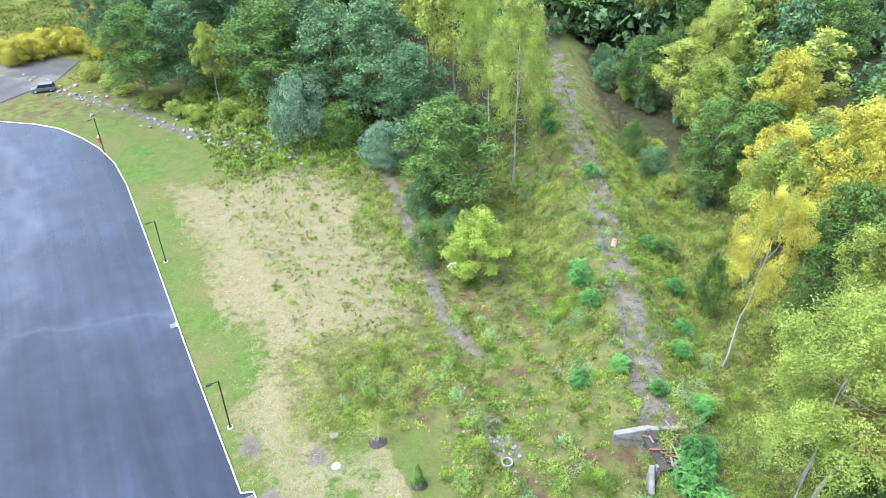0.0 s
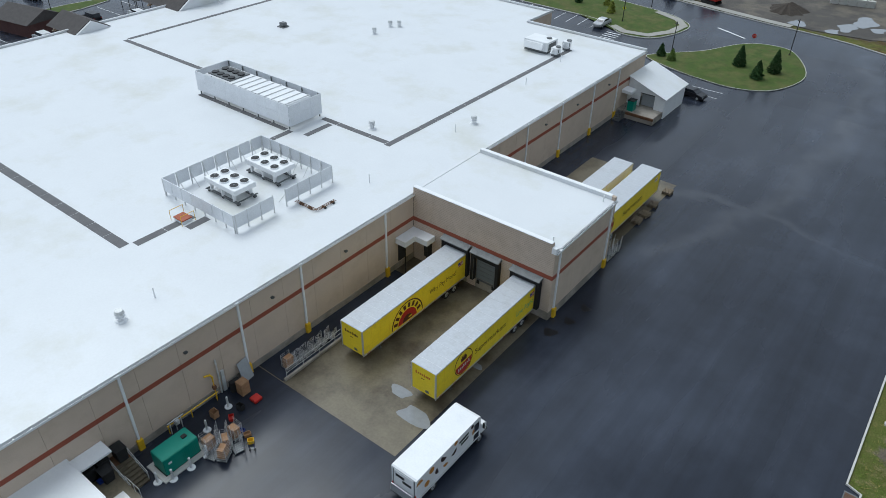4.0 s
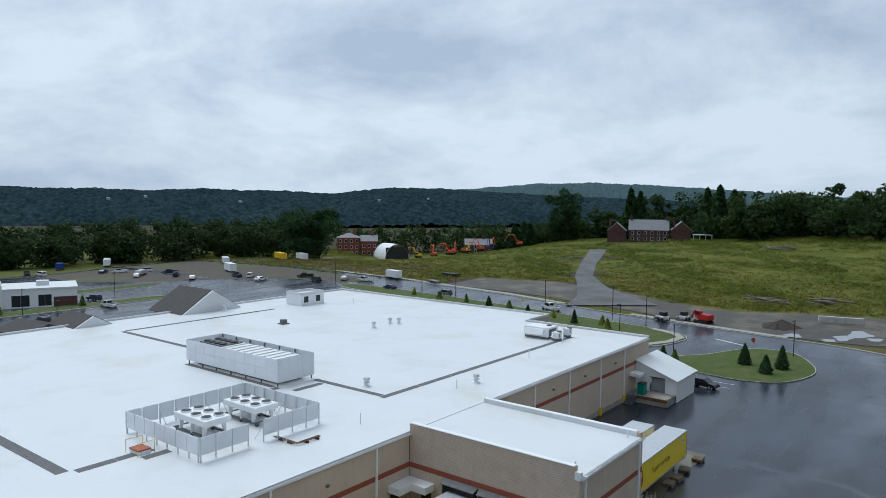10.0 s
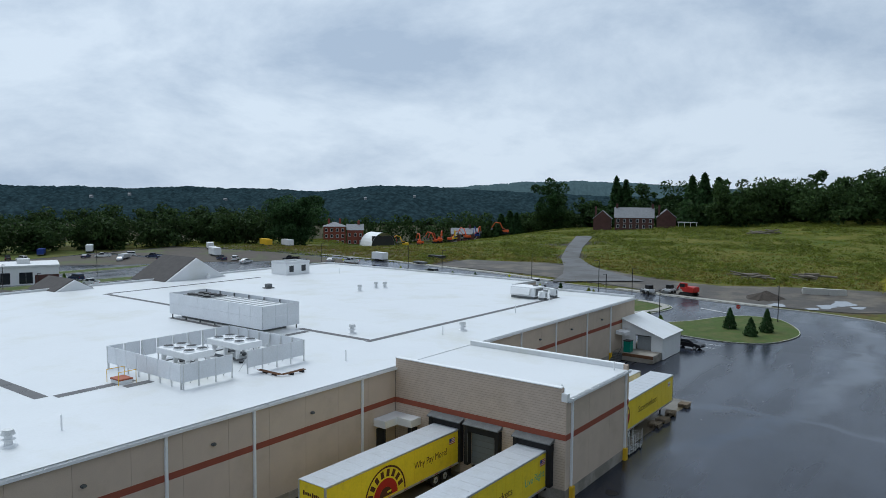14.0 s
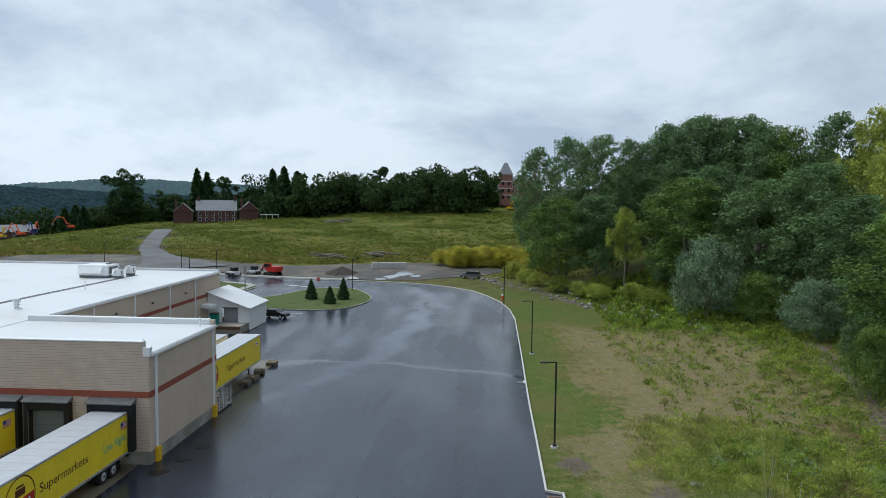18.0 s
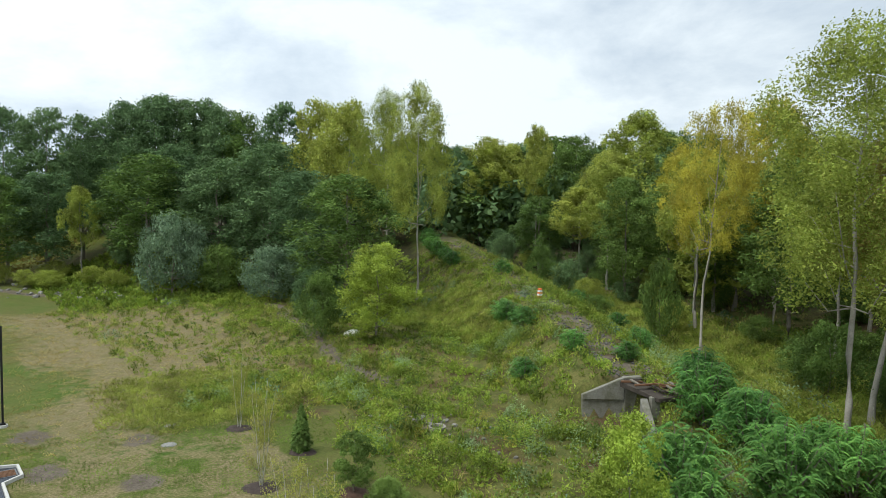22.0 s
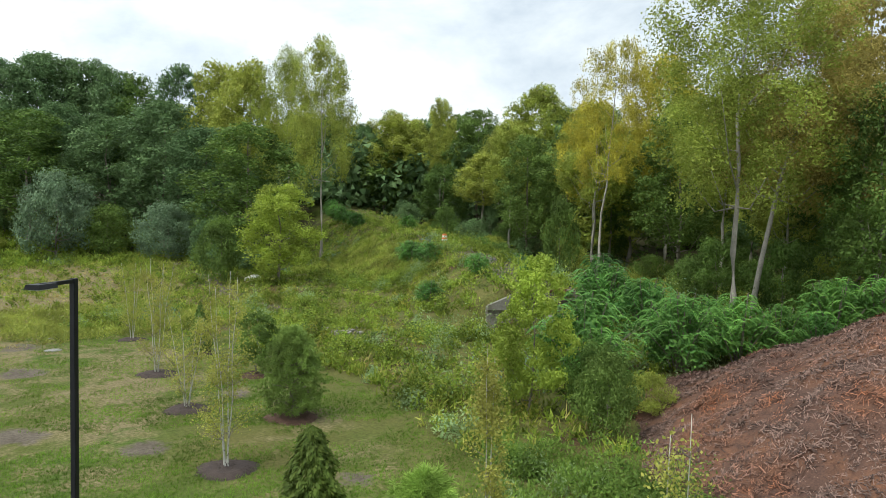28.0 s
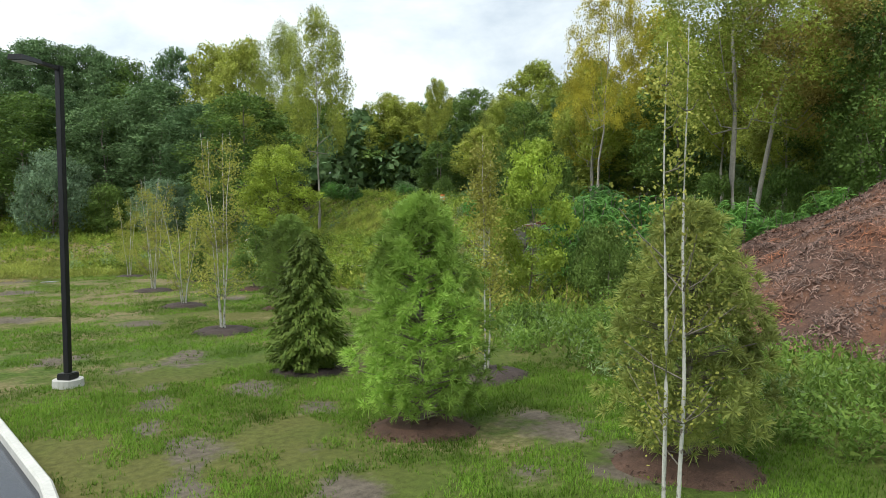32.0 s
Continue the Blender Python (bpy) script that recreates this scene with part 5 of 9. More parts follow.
        part("brand_disc", disc_mesh(1.26), M_YELLOW, t).matrix_basis = on_side(side, cy, 2.55, "E")
        part("brand_ring", disc_mesh(1.32, r_in=1.24), M_BROWNPAINT, t).matrix_basis = on_side(side + 0.004, cy, 2.55, "E")
        part("brand_foot", disc_mesh(1.2, a0=185, a1=365), M_RED, t).matrix_basis = on_side(side + 0.006, cy, 2.55, "E")
        part("brand_cart", box(-0.42, 0.42, 0.2, 0.62, 0, 0.004), M_BROWNPAINT, t).matrix_basis = on_side(side + 0.008, cy, 2.55, "E")
        part("brand_cart", box(-0.34, 0.3, 0.68, 0.8, 0, 0.004), M_BROWNPAINT, t).matrix_basis = on_side(side + 0.008, cy, 2.55, "E")
        for k in range(7):
            part("brand_script", box(-0.85 + 0.25 * k, -0.7 + 0.25 * k, -0.62 + 0.05 * (k % 2), -0.22 - 0.08 * (k % 3), 0, 0.004), M_LINE, t).matrix_basis = on_side(side + 0.011, cy, 2.55, "E") @ pose(0, 0, 0, 0, 0, 8)
        lettering("Supermarkets", 0.8, M_BROWNPAINT, t, on_side(side, -L + 8.1, 2.45, "E"), width=4.9)
        lettering("Live Right", 0.8, M_TEAL, t, on_side(side, -L + 13.85, 2.3, "E"), width=2.9)
        flag_y = -L + 15.05
    part("flag_field", box(-0.4, 0.4, -0.25, 0.25, 0, 0.003), M_LINE, t).matrix_basis = on_side(side, flag_y, 3.2, "E")
    for k in range(4):
        part("flag_stripe", box(-0.4, 0.4, -0.25 + 0.14 * k, -0.18 + 0.14 * k, 0, 0.003), M_RED, t).matrix_basis = on_side(side + 0.004, flag_y, 3.2, "E")
    part("flag_canton", box(-0.4, -0.08, -0.02, 0.25, 0, 0.003), M_BLUEPAINT, t).matrix_basis = on_side(side + 0.008, flag_y, 3.2, "E")
    return t


trailer(6.12, -0.1, False, "arch")
trailer(14.47, -0.15, False, "round")
trailer(10.75, 13.0, True, "plain")
tr4 = trailer(14.3, 13.6, True, "round")
# the trailer nosed away shows its lettering on the other flank
t4 = tr4
side = -1.306
lettering("Supermarkets", 0.92, M_BROWNPAINT, t4, pose(side, -8.2, 2.45, 90, 0, -90))
part("brand_disc", disc_mesh(1.12), M_RED, t4).matrix_basis = pose(side, -13.2 + 11.0, 2.5, 90, 0, -90)
part("brand_ring", disc_mesh(1.18, r_in=1.05), M_BROWNPAINT, t4).matrix_basis = pose(side - 0.004, -2.2, 2.5, 90, 0, -90)
part("brand_top", disc_mesh(1.0, a0=10, a1=170, r_in=0.55), M_YELLOW, t4).matrix_basis = pose(side - 0.006, -2.2, 2.5, 90, 0, -90)
part("flag_field", box(-0.4, 0.4, -0.25, 0.25, 0, 0.003), M_LINE, t4).matrix_basis = pose(side, -14.6, 3.2, 90, 0, -90)
part("flag_stripe", box(-0.4, 0.4, -0.1, 0.0, 0, 0.003), M_RED, t4).matrix_basis = pose(side - 0.004, -14.6, 3.2, 90, 0, -90)

sv = empty("step_van", "white delivery step van with painted snack pictures parked on asphalt", "van", pose(19.6, -24.6, 0.06))
body = profile([(0, 0.75), (0, 3.1), (0.12, 3.2), (7.7, 3.2), (7.95, 3.05), (8.05, 1.9), (8.05, 0.75)], "x", -1.2, 1.2)
part("cargo_body", body, M_WHITE, sv)
part("bonnet", profile([(8.05, 0.6), (8.05, 1.75), (8.9, 1.55), (9.1, 1.35), (9.1, 0.6)], "x", -1.05, 1.05), M_WHITE, sv)
part("windscreen", profile([(8.06, 1.85), (7.97, 2.9), (8.0, 2.9), (8.09, 1.85)], "x", -1.05, 1.05), M_DARKGLASS, sv)
part("chassis", box(-0.7, 0.7, 0.2, 8.8, 0.45, 0.75), M_STEEL, sv)
part("front_bumper", box(-1.1, 1.1, 9.1, 9.22, 0.45, 0.8, 0.03), M_STEEL, sv)
part("rear_bumper", box(-1.2, 1.2, -0.25, 0.0, 0.5, 0.65, 0.02), M_STEEL, sv)
part("tail_lift", box(-1.05, 1.05, -0.3, -0.22, 0.7, 1.55, 0.02), M_ALU, sv, "folded grey tail lift")
part("rear_door", box(-0.95, 0.95, -0.03, -0.004, 1.0, 2.95), M_WHITE, sv)
part("rear_door_frame", box(-1.02, -0.95, -0.04, -0.004, 0.9, 3.0), M_STEEL, sv)
part("rear_door_frame", box(0.95, 1.02, -0.04, -0.004, 0.9, 3.0), M_STEEL, sv)
for k, (yy, zz) in enumerate(((-0.35, 2.5), (0.3, 2.1))):
    part("rear_brand_bar", box(yy - 0.42, yy + 0.42, -0.042, -0.034, zz - 0.14, zz + 0.14), M_BLACKPAINT, sv)
for s in (-1, 1):
    part("side_window", box(s * 1.202 - 0.004, s * 1.202 + 0.004, 7.1, 7.75, 1.85, 2.75), M_DARKGLASS, sv)
    part("door_glass", box(s * 1.202 - 0.004, s * 1.202 + 0.004, 7.1, 7.8, 0.95, 1.6), M_DARKGLASS, sv)
    part("mirror", box(s * 1.42 - 0.1, s * 1.42 + 0.1, 8.1, 8.16, 1.7, 2.3, 0.02), M_BLACKPAINT, sv)
    part("headlight", cyl((s * 0.85, 9.1, 1.1), (s * 0.85, 9.13, 1.1), 0.12, seg=12), M_ALU, sv)
    part("tail_light", box(s * 1.1 - 0.06, s * 1.1 + 0.06, -0.035, -0.003, 1.15, 1.4), M_RED, sv)
    wheel(sv, s * 1.02, 2.0, 0.45, 0.3)
    wheel(sv, s * 1.05, 8.0, 0.45, 0.28)
    part("rub_rail", box(s * 1.21 - 0.012, s * 1.21 + 0.012, 0.0, 7.0, 0.95, 1.02), M_ALU, sv)
M_SNACK = material("painted_snack", (0.45, 0.20, 0.04), 0.6, spread=0.35, scale=6)
M_SNACK2 = material("painted_dark_snack", (0.03, 0.012, 0.01), 0.6, spread=0.3, scale=6)
for k, (yy, zz, r, mt, a1) in enumerate(((0.35, 2.55, 0.38, M_SNACK, 180), (1.2, 1.75, 0.3, M_SNACK, 360), (1.75, 2.7, 0.3, M_SNACK, 360), (2.5, 2.0, 0.34, M_SNACK2, 180), (3.25, 2.75, 0.42, M_SNACK2, 180), (3.5, 1.85, 0.36, M_SNACK, 150), (4.45, 2.2, 0.36, M_SNACK2, 180), (4.7, 2.95, 0.22, M_SNACK, 360), (6.85, 2.15, 0.3, M_SNACK, 150), (6.85, 2.85, 0.2, M_SNACK2, 360))):
    part("snack_picture", disc_mesh(r, 18, a1=a1), mt, sv).matrix_basis = pose(1.206, yy, zz, 90, 0, 90) @ pose(0, 0, 0, 0, 0, 35 * k)
for k, (yy, zz, w) in enumerate(((5.75, 2.55, 0.6), (5.85, 2.15, 0.5))):
    part("side_brand_bar", box(-w, w, -0.13, 0.13, 0, 0.004), M_BLACKPAINT, sv).matrix_basis = pose(1.206, yy, zz, 90, 0, 90) @ pose(0, 0, 0, 0, 0, 6)


def car(x, y, turn, color, shape="suv", z=None):
    """A parked car: bodywork, glasshouse, windows, wheels, lamps. shape: suv, sedan, pickup."""
    names = {"suv": ("suv", "SUV"), "sedan": ("sedan_car", "car"), "pickup": ("pickup_truck", "pickup")}
    tone, mt = color
    c = empty(names[shape][0], f"{tone} {names[shape][1]} parked on the ground", "car", pose(x, y, (ground(x, y) + 0.05) if z is None else z, 0, 0, turn), group="parked cars")
    L = {"suv": 4.7, "sedan": 4.6, "pickup": 5.6}[shape]
    h = L / 2
    part("body", profile([(-h, 0.35), (-h, 0.85), (-h + 0.15, 1.0), (h - 1.25, 1.0), (h - 0.15, 0.82), (h, 0.65), (h, 0.35)], "x", -0.92, 0.92), mt, c)
    if shape == "pickup":
        cab = [(-0.35, 0.98), (-0.25, 1.75), (0.95, 1.75), (1.55, 0.98)]
        part("bed_well", box(-0.78, 0.78, -h + 0.15, -0.5, 1.001, 1.004), M_BLACK, c)
        for s in (-1, 1):
            part("bed_side", box(s * 0.87 - 0.05, s * 0.87 + 0.05, -h, -0.4, 0.9, 1.25, 0.02), mt, c)
    elif shape == "suv":
        cab = [(-h + 0.05, 0.98), (-h + 0.35, 1.68), (0.5, 1.7), (1.15, 0.98)]
    else:
        cab = [(-h + 0.5, 0.98), (-h + 1.25, 1.42), (0.35, 1.45), (1.15, 0.98)]
    part("cabin", profile(cab, "x", -0.78, 0.78), mt, c)
    inset = [(u * 0.985 + 0.01, 1.02 + (v - 0.98) * 0.86) for u, v in cab]
    for s in (-1, 1):
        part("side_glass", profile(inset, "x", s * 0.785 - 0.004, s * 0.785 + 0.004), M_DARKGLASS, c)
        for yy in (-h + 0.85, h - 0.9):
            w = part("wheel", cyl((s * 0.72, yy, 0.33), (s * 0.93, yy, 0.33), 0.33, seg=14), M_TYRE, c)
            part("rim", cyl((s * 0.93, yy, 0.33), (s * 0.945, yy, 0.33), 0.2, seg=10), M_RIM, w)
        part("headlight", box(s * 0.7 - 0.17, s * 0.7 + 0.17, h - 0.02, h + 0.012, 0.62, 0.76), M_ALU, c)
        part("tail_light", box(s * 0.75 - 0.13, s * 0.75 + 0.13, -h - 0.012, -h + 0.01, 0.7, 0.9), M_RED, c)
    (u0, v0), (u1, v1) = cab[2], cab[3]
    part("windscreen", profile([(u0 + 0.04, v0 - 0.04), (u1 + 0.02, v1 + 0.02), (u1 - 0.05, v1 + 0.02), (u0 - 0.02, v0 - 0.04)], "x", -0.7, 0.7), M_DARKGLASS, c)
    (u0, v0), (u1, v1) = cab[1], cab[0]
    part("rear_glass", profile([(u0 - 0.03, v0 - 0.08), (u1 - 0.02, v1 + 0.05), (u1 + 0.05, v1 + 0.05), (u0 + 0.03, v0 - 0.08)], "x", -0.68, 0.68), M_DARKGLASS, c)
    return c


def paint(tone, rgb):
    return tone, material(tone.replace(" ", "_") + "_car_paint", rgb, 0.28, 0.1, spread=0.05, bump=0)


P_BLACK, P_SILVER, P_WHITE, P_BLUE, P_GREY = paint("black", (0.012, 0.012, 0.015)), paint("silver", (0.45, 0.46, 0.48)), paint("white", (0.75, 0.76, 0.77)), paint("dark blue", (0.015, 0.03, 0.08)), paint("grey", (0.12, 0.125, 0.13))
car(6.4, 64.6, -100, P_BLACK, "sedan")
car(-22.1, 87.2, 178, P_SILVER, "sedan")
car(-50.6, 87.9, 3, P_GREY, "suv")
car(-59.2, 88.2, 182, P_WHITE, "sedan")
car(-46.8, 110.8, 75, P_WHITE, "pickup")
car(-83, 113.5, 78, P_GREY, "suv")
car(-104, 113.0, 80, P_BLUE, "sedan")
car(37.0, 117.0, 80, P_GREY, "suv")
rng_c = random.Random(4)
for k in range(16):
    car(-236 + 7.5 * k + rng_c.uniform(-3, 3), 70 + 3.6 * k + rng_c.uniform(-9, 9), rng_c.uniform(0, 180), (P_WHITE, P_BLACK, P_WHITE, P_SILVER, P_BLUE)[rng_c.randrange(5)], ("pickup", "suv", "sedan")[k % 3])
for k, (x, y, a) in enumerate(((-100, 10, 90), (-104.5, 16, 90), (-104.5, 22.5, 92), (-109.5, 2, 90), (-109.5, 13, 88), (-132, 30, 10), (-128, 22, 95), (-141, 44, 90), (-135, 12, 90), (-169, 42, 90), (-155, 47, 100), (-104.5, -3, 90), (-109, -8, 90), (-100, 30, 90), (-100, -14, 90))):
    car(x, y, a, (P_WHITE, P_BLACK, P_BLUE, P_SILVER, P_GREY)[rng_c.randrange(5)], ("suv", "sedan", "suv", "pickup")[k % 4])

# ---- plants ----
def unit(v):
    return v / np.maximum(np.linalg.norm(v, axis=-1, keepdims=True), 1e-9)


def leaves_np(c, out, size, rng, aspect=0.55, up=0.35, wild=0.9):
    """Diamond leaves at the places c, facing roughly along out. Returns vertices and faces."""
    n = len(c)
    nrm = unit(out * 0.7 + rng.normal(size=(n, 3)) * wild * 0.55 + np.array([0, 0, up]))
    tan = unit(np.cross(nrm, rng.normal(size=(n, 3))))
    bit = np.cross(nrm, tan)
    s = (size * rng.uniform(0.65, 1.35, n))[:, None]
    v = np.stack([c + tan * s, c + bit * s * aspect, c - tan * s, c - bit * s * aspect], 1).reshape(-1, 3)
    f = np.arange(n * 4).reshape(n, 4)
    return v, f


def sprigs_np(c, out, size, rng, aspect=0.6, up=0.3, wild=1.0):
    """Three-cornered leaf sprigs, for crowns and weeds seen from some way off."""
    n = len(c)
    nrm = unit(out * 0.55 + rng.normal(size=(n, 3)) * wild * 0.6 + np.array([0, 0, up]))
    tan = unit(np.cross(nrm, rng.normal(size=(n, 3))))
    bit = np.cross(nrm, tan)
    s = (size * rng.uniform(0.6, 1.5, n))[:, None]
    v = np.stack([c + tan * s * 1.3, c + bit * s * aspect - tan * s * 0.7, c - bit * s * aspect - tan * s * 0.7], 1).reshape(-1, 3)
    return v, np.arange(n * 3).reshape(n, 3)


def join_np(parts):
    vs, fs, k = [], [], 0
    for v, f in parts:
        vs.append(v)
        fs.append(f + k)
        k += len(v)
    return np.concatenate(vs), np.concatenate(fs)


def tube(points, radii, seg=7):
    """A tapered, bent stem."""
    bm = bmesh.new()
    add_tube(bm, points, radii, seg)
    return bm


def add_tube(bm, points, radii, seg=7):
    rings = []
    for i, p in enumerate(points):
        a, b = Vector(points[max(i - 1, 0)]), Vector(points[min(i + 1, len(points) - 1)])
        q = (b - a).to_track_quat("Z", "Y")
        rings.append([bm.verts.new(Vector(p) + q @ Vector((math.cos(6.2832 * k / seg) * radii[i], math.sin(6.2832 * k / seg) * radii[i], 0))) for k in range(seg)])
    for a, b in zip(rings, rings[1:]):
        for k in range(seg):
            bm.faces.new((a[k], a[(k + 1) % seg], b[(k + 1) % seg], b[k]))
    bm.faces.new(rings[-1])


def lobed_crown(rng, H, R, base, lobes, n, leaf, flat=0.72, lobe=1.0):
    """Places for leaves on many overlapping leaf masses that fill an egg-shaped crown, with gaps between."""
    cs, rs = [], []
    for i in range(lobes):
        h = ((i + rng.uniform(0, 1)) / lobes) ** 0.85
        z = base + (H - base) * (0.08 + 0.84 * h)
        fill = R * (math.sin(math.pi * min(1, 0.16 + 0.80 * h)) ** 0.6)
        a, d = 2.4 * i + rng.uniform(-0.7, 0.7), fill * rng.uniform(0.12, 0.9) ** 0.6
        r = R * rng.uniform(0.20, 0.42) * (1.0 - 0.25 * h) * lobe
        d = max(0, min(d, fill - 0.5 * r))
        cs.append((math.cos(a) * d, math.sin(a) * d, min(z, H - 0.7 * r * flat)))
        rs.append(r)
    cs, rs = np.array(cs), np.array(rs)
    w = rs ** 2 / (rs ** 2).sum()
    pick = rng.choice(lobes, n, p=w)
    # each leaf mass is a fan of uneven sprays, thin between them
    spray = rng.normal(size=(lobes, 9, 3)) + np.array([0, 0, 0.25])
    which = rng.randint(0, 9, n)
    d = unit(unit(spray[pick, which]) + rng.normal(size=(n, 3)) * 0.42)
    reach = rng.uniform(0.8, 1.22, (lobes, 9))[pick, which]
    rad = rs[pick] * reach * rng.uniform(0.35, 1.08, n) ** 0.6
    c = cs[pick] + d * rad[:, None] * np.array([1, 1, flat])
    c += rng.normal(size=(n, 3)) * 0.06 * R * 0.3
    c[:, 2] = np.maximum(c[:, 2], 0.05)
    return c, d, cs, rs


def make_tree(name, label, seed, leafmat, bark, R=5.0, H=20.0, base=0.3, lobes=34, n=3600, leaf=0.34, trunk=0.28, lean=0.0, forks=7, category="tree", flat=0.72, lobe=1.0):
    """A tapered trunk with limbs that reach into the leaf masses, and a crown of single leaves. Built at H metres."""
    rng = np.random.RandomState(seed)
    t = empty(name, label, category)
    c, d, cs, rs = lobed_crown(rng, H, R, H * base, lobes, n, leaf, flat, lobe)
    shift = lambda z: lean * (max(float(z), 0.0) / H) ** 1.3
    c[:, 0] += lean * (np.clip(c[:, 2], 0, None) / H) ** 1.3
    v, f = sprigs_np(c, d, leaf, rng)
    part("crown", mesh_np("crown", v, f, leafmat), None, t)
    bm = bmesh.new()
    top = H * 0.86
    pts = [(shift(z) + rng.normal() * 0.12 * (k > 0), rng.normal() * 0.12 * (k > 0), z) for k, z in enumerate(np.linspace(-0.4, top, 9))]
    rad = [trunk * (1.25 if k == 0 else 1.0) * (1 - 0.9 * k / 8.5) for k in range(9)]
    add_tube(bm, pts, rad, 8)
    part("trunk", bm, bark, t, smooth=True)
    for i in np.argsort(-rs)[:forks]:
        e = cs[i].copy()
        e[0] += shift(max(e[2], 0))
        z0 = max(H * base * 1.05, e[2] - rng.uniform(0.10, 0.24) * H)
        s = np.array([shift(z0), 0, z0])
        m = (s + e) / 2 + np.array([0, 0, -0.04 * H])
        r0 = trunk * (1 - 0.8 * z0 / top) * 0.45
        part("limb", tube([tuple(s), tuple(m), tuple(e)], [r0, r0 * 0.6, r0 * 0.2], 5), bark, t, smooth=True)
    return t


def stand(proto, x, y, height, width=None, turn=None, rng=random.Random(8), H=20.0, R=5.0):
    """A copy of a tree at its place, scaled to its height and spread."""
    sz = height / H
    sx = (width / 2 / R) if width else sz
    z = ground(x, y) - 0.05
    m = Matrix.LocRotScale((x, y, z), Euler((0, 0, rng.uniform(0, 6.28) if turn is None else turn)), (sx, sx, sz))
    return copy_thing(proto, m)


PROTO = {}
for kind, mats, labels in (
    ("dark", (L_DARK, M_BARK), "tall dark green deciduous tree in the woods"),
    ("mid", (L_MID, M_BARK), "full green deciduous tree at the wood's edge"),
    ("yg", (L_YG, M_PALEBARK), "tall yellow-green tree with a slim trunk"),
    ("yel", (L_YEL, M_PALEBARK), "tall yellowing tree with a pale bare trunk"),
    ("brn", (L_BRN, M_BARK), "tall tree with rusty olive leaves"),
):
    for v in range(2):
        yy = kind in ("yg", "yel")
        PROTO[kind, v] = make_tree("tree", labels, 10 + v + 3 * len(PROTO), mats[0], mats[1], base=0.38 if yy else (0.15 if kind != "brn" else 0.26), flat=1.0 if yy else 0.7, lobe=0.85 if yy else 0.92, lobes=(60 if yy else 88), n=17000, leaf=0.135, trunk=0.22)
        PROTO[kind + "_back", v] = make_tree("tree", labels, 40 + v + 3 * len(PROTO), mats[0], mats[1], base=0.08, lobes=44, n=3600, leaf=0.30, trunk=0.22, forks=0)
COTTON = "tall cottonwood with a pale bare trunk and airy yellow-green crown"
PROTO["cot", 0] = make_tree("tree", COTTON, 77, L_YG, M_PALEBARK, base=0.30, lobes=78, n=48000, leaf=0.066, flat=1.25, lobe=0.8, trunk=0.165, forks=14, lean=0.25)
PROTO["yel", 2] = make_tree("tree", "tall yellowing tree with a slim pale trunk", 79, L_YEL, M_PALEBARK, base=0.42, lobes=46, n=30000, leaf=0.07, flat=1.15, lobe=0.8, trunk=0.18, forks=11, lean=2.4)
PROTO["brn", 2] = make_tree("tree", "leaning tall tree with rusty olive leaves", 81, L_BRN, M_PALEBARK, base=0.36, lobes=54, n=38000, leaf=0.07, flat=0.9, lobe=0.95, trunk=0.2, forks=12, lean=4.5)
PROTO["cot", 1] = make_tree("tree", COTTON, 78, L_YG, M_PALEBARK, base=0.34, lobes=54, n=26000, leaf=0.095, flat=1.0, lobe=0.9, trunk=0.2, forks=10)
WEST_EDGE = [
    (78.9, 104.5, 'dark', 35.8, 11.8),
    (81.2, 93.5, 'dark', 35.7, 12.3),
    (86.6, 94.0, 'dark', 35.9, 11.7),
    (92.7, 94.0, 'dark', 35.6, 12.0),
    (95.7, 85.4, 'mid', 33.5, 11.7),
    (100.5, 77.9, 'dark', 35.2, 11.5),
    (104.4, 70.3, 'yg', 33.8, 12.3),
    (102.7, 56.4, 'yg', 32.0, 11.3),
    (102.7, 44.7, 'cot', 32.5, 10.5),
    (100.2, 33.0, 'cot', 31.5, 8.7),
    (75.7, 78.4, 'mid', 23.9, 17.3),
    (87.8, 31.5, 'mid', 19.4, 13.6),
    (90.9, 62.4, 'dark', 25.6, 15.4),
    (85.4, 71.2, 'dark', 23.7, 13.9),
    (91.9, 50.9, 'dark', 20.7, 12.7),
    (82.1, 82.8, 'dark', 26.2, 12.6),
]
BANK_TREES = [
    (156.7, 95.6, 'dark', 31.2, 17.6),
    (149.1, 95.1, 'dark', 29.7, 14.2),
    (145.6, 69.6, 'yg', 30.1, 13.8),
    (154.1, 71.4, 'yg', 29.6, 11.8),
    (147.7, 56.7, 'yg', 31.8, 7.2),
    (151.5, 49.7, 'mid', 30.3, 13.0),
    (140.3, 32.1, 'cot', 25.1, 10.2),
    (154.9, 36.1, 'yg', 33.2, 14.6),
    (165.3, 35.2, 'mid', 31.2, 14.1),
    (160.3, 24.7, 'mid', 29.6, 12.0),
    (99.0, -15.0, 'yel', 25.5, 4.7),
    (117.8, -9.8, 'yel', 26.5, 9.8),
    (87.9, -31.1, 'cot', 27.1, 10.9),
    (94.7, -32.4, 'brn', 24.4, 8.7),
]
